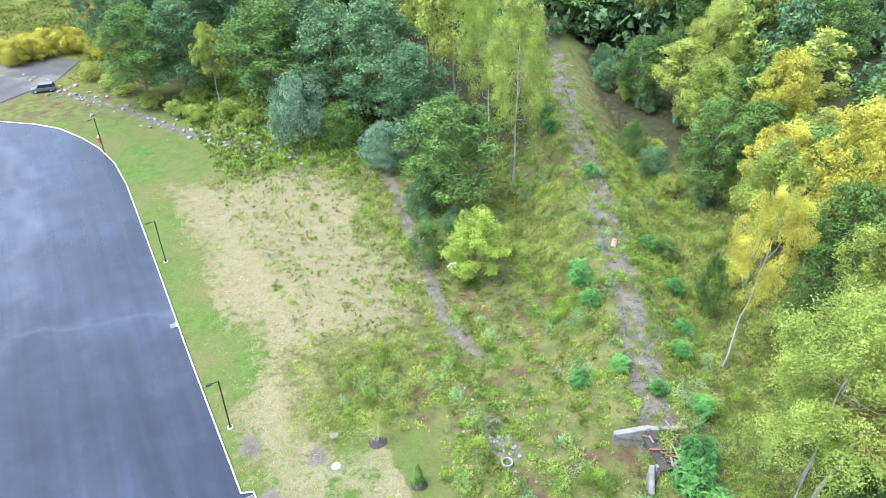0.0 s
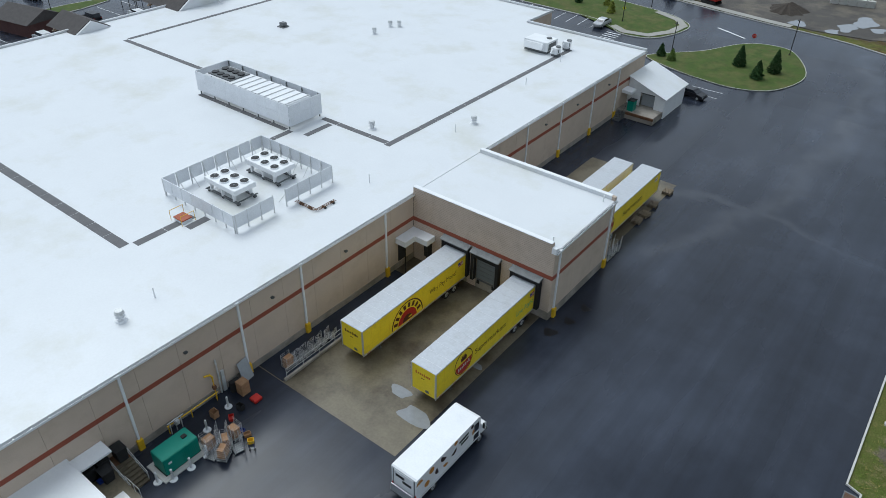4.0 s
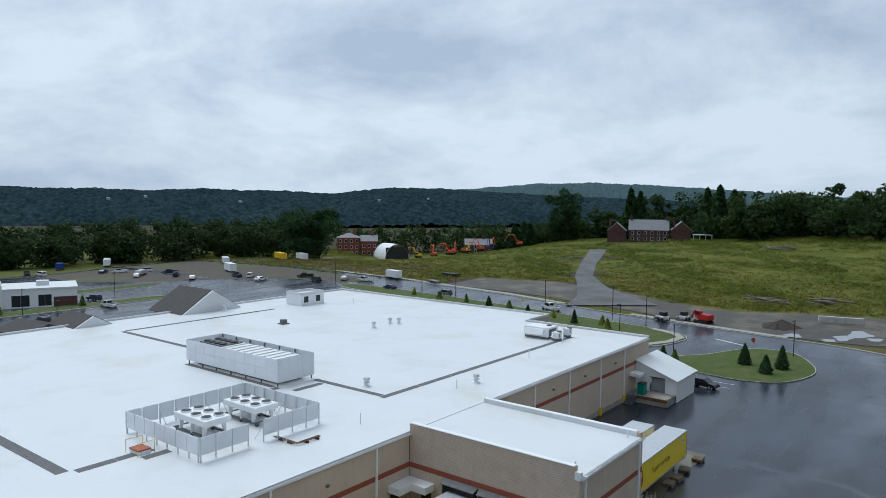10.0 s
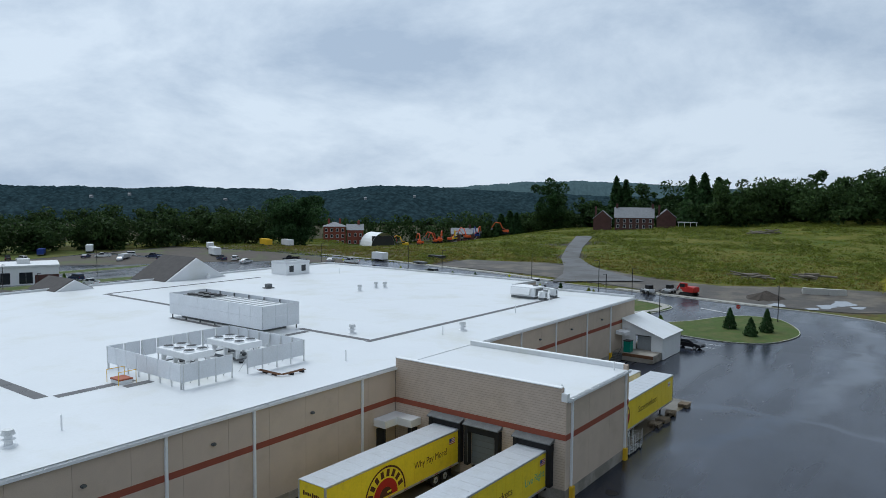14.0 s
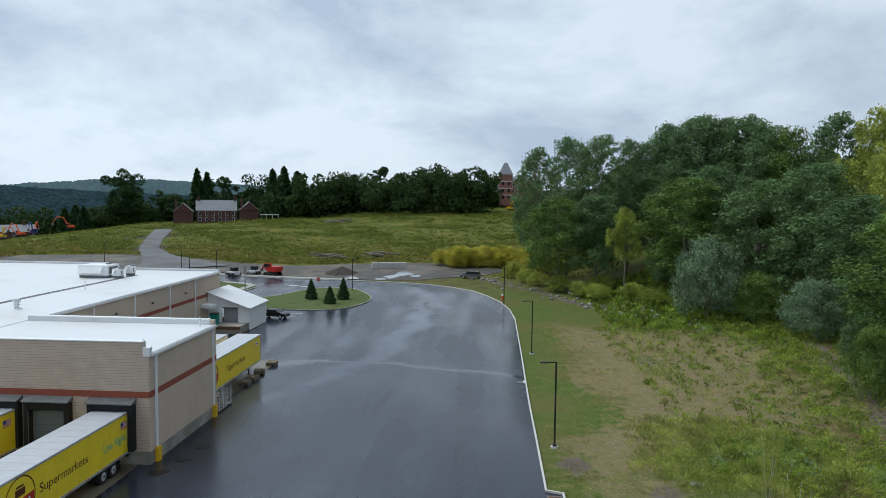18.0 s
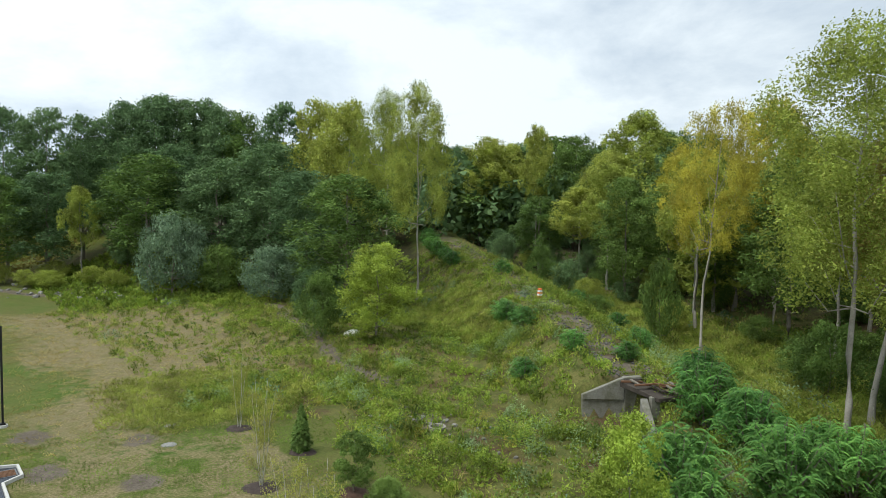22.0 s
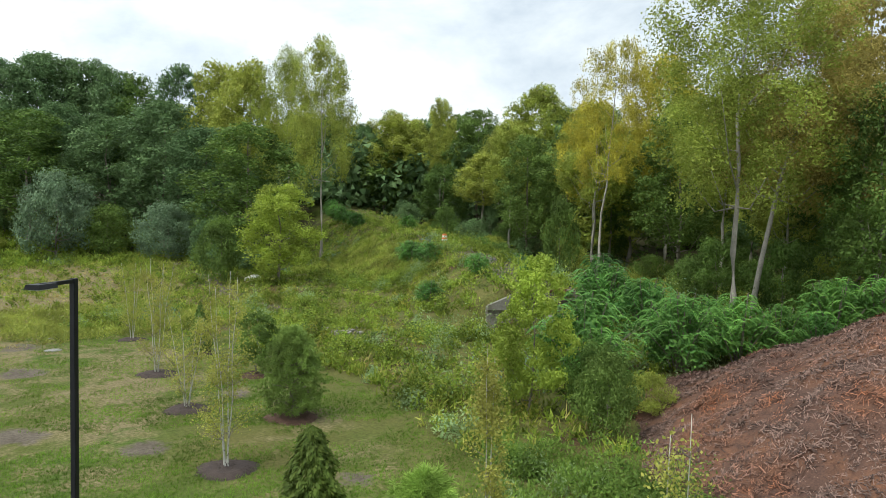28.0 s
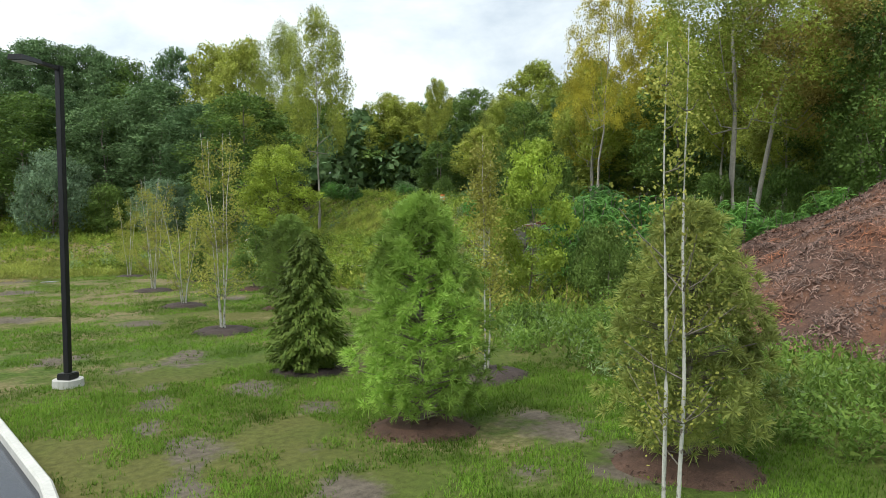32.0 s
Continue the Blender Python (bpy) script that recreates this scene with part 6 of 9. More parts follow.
EAST_TREES = [
    (99.5, -34.6, 'brn', 26.9, 8.2),
    (127.7, 10.6, 'mid', 18.0, 10.7),
    (123.6, -1.8, 'mid', 19.9, 11.0),
    (113.1, -13.9, 'mid', 20.7, 9.7),
    (107.6, -21.0, 'yg', 21.0, 8.5),
    (112.3, -25.0, 'mid', 21.7, 9.1),
    (110.7, -30.2, 'dark', 20.2, 9.5),
    (119.1, -30.9, 'brn', 26.7, 10.8),
    (134.6, 23.2, 'mid', 18.5, 10.3),
    (135.1, 33.6, 'yg', 18.7, 10.9),
    (133.9, 42.2, 'mid', 17.7, 9.3),
]
NORTH_EDGE = [
    (52.4, 122.7, 'dark', 32.4, 11.2),
    (59.0, 116.2, 'dark', 33.9, 13.5),
    (65.2, 109.3, 'dark', 34.1, 13.2),
    (71.0, 106.3, 'dark', 32.7, 10.8),
    (55.5, 100.4, 'mid', 20.5, 14.3),
    (63.4, 97.5, 'dark', 20.9, 13.3),
    (76.6, 102.1, 'dark', 34.3, 11.9),
    (83.1, 95.2, 'dark', 36.6, 14.0),
    (90.4, 95.0, 'dark', 36.7, 13.1),
    (67.2, 88.7, 'yg', 17.9, 6.4),
    (92.7, 87.8, 'dark', 34.3, 11.5),
    (53.8, 210.8, 'mid', 21.6, 7.5),
    (102.8, -31.6, 'mid', 16.5, 7.6),
    (91.9, -37.5, 'mid', 17.0, 7.0),
    (100.0, -29.2, 'yg', 14.2, 6.7),
]
SHRUBS = [
    (76.1, 66.0, 'blueb', 14.1, 11.7),
    (85.7, 49.6, 'blueb', 9.5, 9.4),
    (82.2, 15.3, 'ytree', 11.9, 9.0),
    (82.0, 61.9, 'midb', 9.1, 8.4),
    (74.6, 87.0, 'darkb', 10.7, 8.6),
    (83.7, 32.8, 'darkb', 7.8, 6.6),
    (78.9, 21.6, 'midb', 7.9, 5.5),
    (96.4, -25.3, 'midb', 7.0, 5.8),
    (93.3, -31.4, 'midb', 7.1, 5.1),
    (102.6, -5.9, 'midb', 10.4, 4.1),
    (123.0, 8.9, 'ygb', 9.2, 4.3),
    (99.3, -22.1, 'midb', 5.4, 4.3),
    (64.7, -31.3, 'sap', 7.1, 3.5),
    (64.5, -35.0, 'midb', 3.4, 2.6),
    (66.2, -33.4, 'midb', 3.4, 2.6),
    (67.9, -35.0, 'ygb', 2.1, 2.3),
    (68.6, -32.6, 'midb', 2.4, 2.4),
]

rt = random.Random(21)
lean_turn = {(99.0, -15.0): 2.2, (94.7, -32.4): 2.5}
used = set()


def plant(proto_key, x, y, height, width, turn=None, H=20.0, R=5.0):
    """The first of a kind is the built one, moved to its place; the others are copies."""
    proto = PROTO[proto_key]
    stand(proto, x, y, height, width, turn, rt, H, R)


for i, (x, y, kind, top, width) in enumerate(WEST_EDGE + BANK_TREES + EAST_TREES + NORTH_EDGE):
    special = {(99.0, -15.0): ("yel", 2, 97.7, -13.4, 8.0), (87.9, -31.1): ("cot", 0, 87.7, -30.1, 14.0), (94.7, -32.4): ("brn", 2, 91.0, -30.2, 11.0)}.get((x, y))
    if special:
        plant(special[:2], special[2], special[3], top - ground(x, y), special[4], -0.785)
    else:
        plant((kind, i % 2), x, y, (top - ground(x, y)) * 1.05, width * 1.12)
# deeper rows of the wood, behind the edge
for i in range(46):
    a = i / 46
    x = 70 + 125 * a + rt.uniform(-6, 6)
    y = 138 - 95 * a + rt.uniform(-10, 22)
    plant((("dark_back", "mid_back", "dark_back", "yg_back")[i % 4], i % 2), x, y, rt.uniform(19, 25), rt.uniform(10, 14))
for i in range(34):
    x, y = 116 + rt.uniform(0, 45), -70 + 3.2 * i + rt.uniform(-4, 4)
    if float(ridge_near(np.array([x]), np.array([y]))[0][0]) > 9:
        plant((("mid_back", "dark_back", "yg_back", "yg_back")[i % 4], i % 2), x, y, rt.uniform(15, 21), rt.uniform(9, 12))
for i, (x, y, k_) in enumerate(((108, -44, "brn"), (101, -48, "dark"), (112, -52, "mid"), (118, -40, "yg"), (104, -56, "mid"), (122, -18, "yg"), (118, 0, "yel"), (112, -4, "yg"), (128, 2, "yg"), (120, 12, "mid"), (126, 20, "yg"), (133, 12, "yel"))):
    plant((k_, i % 2), x, y, 17 + 1.1 * (i % 4), 9.5)

# shrubs
PROTO["blueb", 0] = make_tree("shrub", "rounded blue-green shrub of dense leaves", 91, L_BLUE, M_BARK, R=5, H=8, base=0.06, lobes=60, n=14000, leaf=0.12, trunk=0.14, category="shrub")
PROTO["midb", 0] = make_tree("shrub", "leafy green shrub at the wood's edge", 92, L_MID, M_BARK, R=5, H=8, base=0.05, lobes=48, n=9000, leaf=0.14, trunk=0.12, category="shrub")
PROTO["darkb", 0] = make_tree("shrub", "dark green shrub in the undergrowth", 93, L_DARK, M_BARK, R=5, H=8, base=0.05, lobes=48, n=9000, leaf=0.14, trunk=0.12, category="shrub")
PROTO["ygb", 0] = make_tree("shrub", "young yellow-green shrub on rough ground", 94, L_YG, M_BARK, R=5, H=8, base=0.08, lobes=40, n=8000, leaf=0.13, trunk=0.1, category="shrub")
PROTO["ytree", 0] = make_tree("tree", "small bright yellow-green tree standing alone", 95, L_LIME, M_BARK, R=5, H=14, base=0.12, lobes=46, n=20000, leaf=0.115, trunk=0.18)
PROTO["sap", 0] = make_tree("tree", "slim yellow-green sapling among the weeds", 96, L_LIME, M_BARK, R=2.2, H=7, base=0.1, lobes=40, n=16000, leaf=0.065, trunk=0.06)
for x, y, kind, top, width in SHRUBS:
    h = top - ground(x, y)
    Hh, Rr = {"ytree": (14, 5), "sap": (7, 2.2)}.get(kind, (8, 5))
    plant((kind, 0), x, y, h, width, None, Hh, Rr)
for i in range(9):
    a = i / 8
    x, y = 84 + 8 * a + rt.uniform(-2.5, 2.5), 30 + 36 * a + rt.uniform(-4, 4)
    plant((("darkb", "midb")[i % 2], 0), x + 4, y, rt.uniform(3, 6), rt.uniform(4, 7), None, 8, 5)
for i in range(22):
    x, y = 100 + rt.uniform(0, 14), -44 + 2.4 * i + rt.uniform(-2, 2)
    if float(ridge_near(np.array([x]), np.array([y]))[0][0]) > 7 and (i % 4 == 1 or y < -34):
        plant((("midb", "midb", "ygb")[i % 3], 0), x, y, rt.uniform(2.5, 5), rt.uniform(3.5, 6), None, 8, 5)
for i in range(26):
    x, y = 118 + 20 * rt.random(), -16 + 3.0 * i + rt.uniform(-2, 2)
    if float(ridge_near(np.array([x]), np.array([y]))[0][0]) > 7:
        plant((("midb", "darkb", "ygb")[i % 3], 0), x, y, rt.uniform(3, 6.5), rt.uniform(4, 7), None, 8, 5)
PROTO["ybush", 0] = make_tree("shrub", "bright yellow-green willow shrub beside the track", 97, L_YEL, M_BARK, R=5, H=8, base=0.06, lobes=60, n=11000, leaf=0.125, trunk=0.1, category="shrub")
for i in range(22):
    a = i / 21
    x, y = 28 + 27 * a + rt.uniform(-1.5, 1.5), 137 - 12 * a + rt.uniform(-3, 5) + 8 * math.sin(3 * a)
    plant(("ybush", 0), x, y, rt.uniform(4.2, 6.0), rt.uniform(5, 7.5), None, 8, 5)
for x, y, h, w in ((47, 119, 4, 6), (50, 112, 3.4, 6), (52, 107, 3, 6), (55.6, 97, 3.6, 6), (59, 91, 3.2, 5), (64, 94, 3.6, 6), (62, 86.5, 3.4, 6), (68, 84, 3, 6), (70, 78, 3, 5)):
    plant(("ygb", 0), x, y, h, w, None, 8, 5)


# compound-leaved sumac
def make_sumac(seed, n=84, H=3.2, R=2.0):
    rng = np.random.RandomState(seed)
    t = empty("sumac_shrub", "bright green sumac with drooping compound leaves", "shrub", group="sumac thicket")
    c, d, cs, rs = lobed_crown(rng, H * 0.85, R * 0.85, 0.1, 26, 2000, 0.15, 0.8)
    parts_ = [leaves_np(c, d, 0.13, rng, 0.34, 0.2)]
    heads = 14
    for s in range(heads):
        a, d = 2.4 * s + rng.uniform(-0.3, 0.3), R * math.sqrt((s + 0.4) / heads) * 0.95
        tip = (math.cos(a) * d, math.sin(a) * d, H * math.sqrt(max(0.12, 1 - 0.85 * (d / R) ** 2)) * rng.uniform(0.85, 1.05))
        part("stem", tube([(tip[0] * 0.15, tip[1] * 0.15, -0.2), (tip[0] * 0.5, tip[1] * 0.5, tip[2] * 0.55), tip], [0.05, 0.035, 0.015], 5), M_BARK, t)
        for k in range(n // heads):
            b = rng.uniform(0, 6.28)
            dirn = np.array([math.cos(b), math.sin(b), 0])
            drop = rng.uniform(0, 1) ** 1.6
            o = np.array(tip) * np.array([1 - 0.35 * drop, 1 - 0.35 * drop, 1 - 0.75 * drop]) + dirn * 0.05
            L = rng.uniform(0.42, 0.74)
            u = np.linspace(0.12, 1, 9)
            ax = o + dirn * (u * L)[:, None] + np.array([0, 0, 1]) * (0.42 * u - 0.75 * u * u)[:, None] * L
            sidev = np.array([-dirn[1], dirn[0], 0])
            for sgn in (-1, 1):
                l = 0.165 * (1 - 0.9 * np.abs(u - 0.4))[:, None]
                tipl = ax + sidev * sgn * l + np.array([0, 0, -0.05]) + dirn * 0.05
                mid, w = (ax + tipl) / 2, dirn * 0.046
                v = np.stack([ax, mid + w, tipl, mid - w], 1).reshape(-1, 3)
                parts_.append((v, np.arange(len(v)).reshape(-1, 4)))
    v, f = join_np(parts_)
    part("foliage", mesh_np("foliage", v, f, L_SUMAC), None, t)
    return t


SU = [make_sumac(5, 266), make_sumac(6, 280)]
spots = [(82.4, -23.8, 3.4), (84.5, -22.3, 3.0), (80.3, -27.9, 3.3), (82.2, -26.6, 2.8), (71.5, -29.3, 3.7), (69.9, -31.2, 2.4), (73.4, -27.8, 2.8), (75.8, -32.4, 3.2), (77.6, -31.2, 3.0), (79.0, -34.2, 3.0), (81.6, -35.3, 2.5), (80.3, -32.0, 2.6), (86.2, -36.7, 3.5), (88.0, -38.6, 3.4), (90.3, -36.2, 3.0), (83.6, -36.6, 2.0)]
bank_spots = [(91.4, 4.8, 2.6), (89.9, 0.7, 2.4), (92.5, 6.5, 2.4), (82, -7.5, 2.0), (103.5, 6.0, 2.2), (96.8, -7.6, 2.0), (85.5, -9.6, 2.0), (111.0, 38.5, 2.6), (114, 44, 2.6), (117, 50, 3.0), (121, 57, 3.0), (124, 62, 3.2), (93.5, -10.5, 2.2), (107, 22.5, 2.4), (101.5, -1.5, 2.2), (87, -14.0, 1.8), (90, -17.5, 2.4), (128, 68, 3.2)]
for i, (x, y, h) in enumerate(spots + bank_spots):
    s = h / 3.2 * (1.08 if i < len(spots) else 1.0)
    copy_thing(SU[i % 2], Matrix.LocRotScale((x, y, ground(x, y) - 0.05), Euler((0, 0, i * 1.3)), (s, s, s * (1.25 if i < len(spots) else 1.0))))
for p in list(PROTO.values()) + SU:
    for o in (*p.children_recursive, p):
        bpy.data.objects.remove(o)


# young planted trees on the lawn, each in a ring of mulch
def mulch_ring(x, y, r, mat=M_MULCH, label="round bed of dark bark mulch on the lawn"):
    rng = np.random.RandomState(int(x * 10) % 999)
    bm = bmesh.new()
    z = ground(x, y)
    c = bm.verts.new((x, y, z + 0.14))
    rim = []
    for rr, zz in ((0.6, 0.12), (1.0, 0.0)):
        rim.append([bm.verts.new((x + math.cos(a) * r * rr * (1 + 0.08 * math.sin(3 * a + x)), y + math.sin(a) * r * rr * (1 + 0.08 * math.sin(3 * a + x)), z + zz - 0.02 * (rr == 1))) for a in np.linspace(0, 6.2832, 20, endpoint=False)])
    for k in range(20):
        bm.faces.new((c, rim[0][k], rim[0][(k + 1) % 20]))
        bm.faces.new((rim[0][k], rim[1][k], rim[1][(k + 1) % 20], rim[0][(k + 1) % 20]))
    bmesh.ops.recalc_face_normals(bm, faces=bm.faces)
    m = tagged(part("mulch_bed", bm, mat), label, "mulch bed", group="tree beds")
    n = 260
    rad, a = r * np.sqrt(rng.uniform(0, 1.02, n)), rng.uniform(0, 6.28, n)
    c = np.stack([x + rad * np.cos(a), y + rad * np.sin(a), z + 0.15 * (1 - rad / r) + 0.03], 1)
    v, f = leaves_np(c, np.tile([0, 0, 1.0], (n, 1)), 0.05, rng, 0.3, 0.6, 0.8)
    tagged(part("mulch_litter", mesh_np("mulch_litter", v, f, mat), None, m), "dark bark shreds", kind="stuff")


def birch(x, y, H, stems, seed, n=1500, leaf=0.055, spread=0.95, thick=0.032, ways=None):
    rng = np.random.RandomState(seed)
    t = empty("young_birch", "slim white-stemmed young birch with thin foliage", "tree", pose(x, y, ground(x, y) + 0.05), group="planted birches")
    br, cs, ds = bmesh.new(), [], []
    for s in range(stems):
        a = ways[s] if ways else 6.28 * s / max(stems, 1) + rng.uniform(0, 1)
        off = 0.10 if stems > 1 else 0
        sw = (rng.uniform(0.45, 0.95) if stems > 2 else rng.uniform(0.02, 0.14)) if stems > 1 else 0.1
        top = H * rng.uniform(0.88, 1.0)
        line = [(math.cos(a) * (off + sw * (max(z, 0) / H) ** 1.2) + 0.03 * math.sin(z * 2 + s), math.sin(a) * (off + sw * (max(z, 0) / H) ** 1.2) + 0.03 * math.cos(z * 1.7), z) for z in np.linspace(-0.15, top, 12)]
        part("stem", tube(line, [thick * (1 - 0.85 * k / 11) for k in range(12)], 8), M_BIRCH, t, "white papery bark with dark marks", smooth=True)
        for k in range(16):
            u = rng.uniform(0.16, 0.97)
            p = Vector(line[int(u * 11)])
            b, L = rng.uniform(0, 6.28), spread * rng.uniform(0.45, 1.0) * (1.15 - u)
            e = p + Vector((math.cos(b) * L, math.sin(b) * L, L * rng.uniform(0.5, 1.2)))
            add_tube(br, [p, (p + e) / 2 + Vector((0, 0, -0.05)), e], [0.012, 0.008, 0.004], 4)
            m = n // (stems * 16)
            q = rng.uniform(0.25, 1.1, m)[:, None]
            cs.append(np.array(p) + (np.array(e) - np.array(p)) * q + rng.normal(size=(m, 3)) * 0.13)
            ds.append(rng.normal(size=(m, 3)))
    tagged(part("twig_growth", br, M_BARK, t), "thin brown twigs", kind="stuff")
    v, f = leaves_np(np.concatenate(cs), np.concatenate(ds), leaf, rng, 0.65, 0.1, 1.2)
    part("leaves", mesh_np("leaves", v, f, L_BIRCHL), None, t)


for x, y, H, st, sd in ((59.6, -2.9, 5.5, 3, 1), (56.6, -13.5, 6.0, 5, 2), (54.8, -20.6, 4.2, 4, 3), (52.5, -28.2, 6.4, 4, 4), (53.4, -38.6, 5.6, 2, 5)):
    mulch_ring(x, y, 1.05)
    birch(x, y, H, st, sd, int(850 * H), 0.034, 1.15, 0.026)
birch(49.5, -45.05, 6.3, 2, 16, 2400, 0.026, 1.0, 0.03, (-0.785, 2.356))
mulch_ring(60.9, -9.6, 0.9)
M_NEEDLES = material("red_brown_needle_litter", (0.072, 0.040, 0.028), 0.95, spread=0.5, scale=4, fine=40, bump=0.8, per_island=0.45)
for x, y, r in ((49.6, -40.4, 1.0), (51.0, -44.55, 1.1)):
    mulch_ring(x, y, r, M_NEEDLES, "round bed of red-brown fallen needles under a pine")


def young_pine(x, y, H, R, seed, tufts=900, mat=L_PINE, label="fluffy young white pine with long soft needles"):
    """A soft young pine: whorled branches, each ending in sprays of long needles."""
    rng = np.random.RandomState(seed)
    t = empty("young_pine", label, "tree", pose(x, y, ground(x, y)), group="planted pines")
    bm, cs = bmesh.new(), []
    add_tube(bm, [(0, 0, -0.1), (0.02, 0, H * 0.5), (0, 0.01, H * 0.97)], [0.06, 0.04, 0.012], 7)
    cen, dirs = [], []
    for k in range(tufts):
        u = rng.uniform(0.04, 1) ** 0.9
        z = H * u
        rr = R * min(1.0, 0.55 + 1.6 * u) * (1 - u) ** 0.52 * 1.05
        whorl = math.floor(u * 9) / 9
        a = rng.uniform(0, 6.28)
        d = rr * rng.uniform(0.3, 1.0) ** 0.5 * (0.72 + 0.2 * math.sin(5 * a + whorl * 31) + 0.16 * math.sin(11 * a - whorl * 17))
        cen.append((math.cos(a) * d, math.sin(a) * d, z + 0.18 * d))
        dirs.append((math.cos(a) * 0.8, math.sin(a) * 0.8, 0.55))
        if k % 6 == 0:
            add_tube(bm, [(0, 0, max(0.1, z - 0.15 * d)), tuple(cen[-1])], [0.014, 0.004], 4)
    cen, dirs = np.array(cen), unit(np.array(dirs))
    m = 36
    c = np.repeat(cen + rng.normal(size=cen.shape) * 0.05, m, 0)
    nd = unit(np.repeat(dirs, m, 0) * 0.9 + rng.normal(size=(len(c), 3)) * 0.7)
    L = rng.uniform(0.11, 0.19, len(c))[:, None]
    w = unit(np.cross(nd, rng.normal(size=(len(c), 3)))) * 0.0075
    tip = c + nd * L + np.array([0, 0, -0.02])
    v = np.stack([c - w, c + w, tip + w * 0.4, tip - w * 0.4], 1).reshape(-1, 3)
    part("needles", mesh_np("needles", v, np.arange(len(v)).reshape(-1, 4), mat), None, t)
    tagged(part("branch_growth", bm, M_BARK, t), "thin pine branches", kind="stuff")


young_pine(49.6, -40.4, 3.9, 1.65, 31, 1500)
young_pine(51.0, -44.55, 3.7, 1.75, 32, 1150, L_PINE_OLIVE, "feathery olive young pine with drooping needles")
young_pine(57.4, -24.6, 3.7, 1.9, 33, 1700, L_PINE_DARK, "rounded dark young pine with dense needles")
mulch_ring(60.2, -17.2, 0.9, M_NEEDLES, "round bed of red-brown mulch on the lawn")
mulch_ring(57.4, -24.6, 1.2, M_NEEDLES, "round bed of red-brown mulch on the lawn")


def cone_tree(x, y, H, R, seed, mat, label, n=3200, leaf=0.075, name="conifer", group="", droop=0.5, full=0.8):
    rng = np.random.RandomState(seed)
    t = empty(name, label, "tree", pose(x, y, ground(x, y)), group=group)
    u = rng.uniform(0, 1, n) ** 1.25
    a = rng.uniform(0, 6.283, n)
    lay = np.sin(u * H * 9 + a * 2) * 0.07
    d = R * (1 - u) ** full * np.clip(0.6 + 3 * u, 0, 1) * (0.80 + lay + 0.15 * np.sin(5 * a + u * 23) + 0.1 * np.sin(9 * a - u * 41)) * rng.uniform(0.55, 1.05, n) ** 0.5
    c = np.stack([np.cos(a) * d, np.sin(a) * d, 0.12 + u * (H - 0.12)], 1)
    out = np.stack([np.cos(a), np.sin(a), np.full(n, 0.2)], 1)
    tan = unit(np.stack([np.cos(a) * 0.75, np.sin(a) * 0.75, np.full(n, -droop)], 1) + rng.normal(size=(n, 3)) * 0.3)
    bit = unit(np.cross(out, tan) + rng.normal(size=(n, 3)) * 0.3)
    s = (leaf * rng.uniform(0.7, 1.4, n))[:, None]
    v = np.stack([c - tan * s, c + bit * s * 0.5, c + tan * s * 1.2, c - bit * s * 0.5], 1).reshape(-1, 3)
    part("foliage", mesh_np("foliage", v, np.arange(4 * n).reshape(n, 4), mat), None, t)
    part("trunk", tube([(0, 0, -0.1), (0, 0, H * 0.9)], [0.05 * H / 3, 0.01], 6), M_BARK, t)
    return t


cone_tree(50.9, -35.2, 3.3, 1.15, 41, L_CEDAR, "dense young cedar with drooping sprays", 13000, 0.055, "young_cedar", droop=0.6, full=0.5)
mulch_ring(50.9, -35.2, 0.9)
cone_tree(60.9, -9.6, 3.0, 0.85, 42, L_MID, "small green young spruce on the lawn", 3000, 0.09, "young_spruce")
for x, y, H in ((7.9, 82.6, 4.0), (12.3, 78.9, 3.4), (13.9, 83.2, 4.3)):
    cone_tree(x, y, H, 1.5, int(x * 7), L_CONIF, "dark young fir on the lawn island", 2200, 0.16, "young_fir", "island firs")
rs_ = random.Random(3)
for x, y in ((-27, 99), (-33, 97), (-40, 100), (-48, 101.5), (-24, 95), (-55, 104), (-62, 105), (-70, 106), (-80, 107), (-90, 108), (-147, 0), (-147, 20), (-147, 40), (-175, 10), (-175, 40), (-116, -10), (-116, 12), (-5.5, 79), (-3, 78)):
    cone_tree(x, y, rs_.uniform(2.0, 3.4), rs_.uniform(0.8, 1.2), int(x * 3 + 999), (L_MID, L_YG, L_CONIF)[rs_.randrange(3)], "small young tree in a parking island", 900, 0.2, "young_tree", "island saplings")
for x, y, H_, R_, mat_, lab in ((60.2, -17.2, 3.4, 1.25, L_MID, "rounded young leafy tree on the lawn's edge"),):
    make_tree("young_tree", lab, int(x * 10), mat_, M_BARK, R=R_, H=H_, base=0.1, lobes=30, n=9000, leaf=0.045, trunk=0.05, forks=6).location = (x, y, ground(x, y))


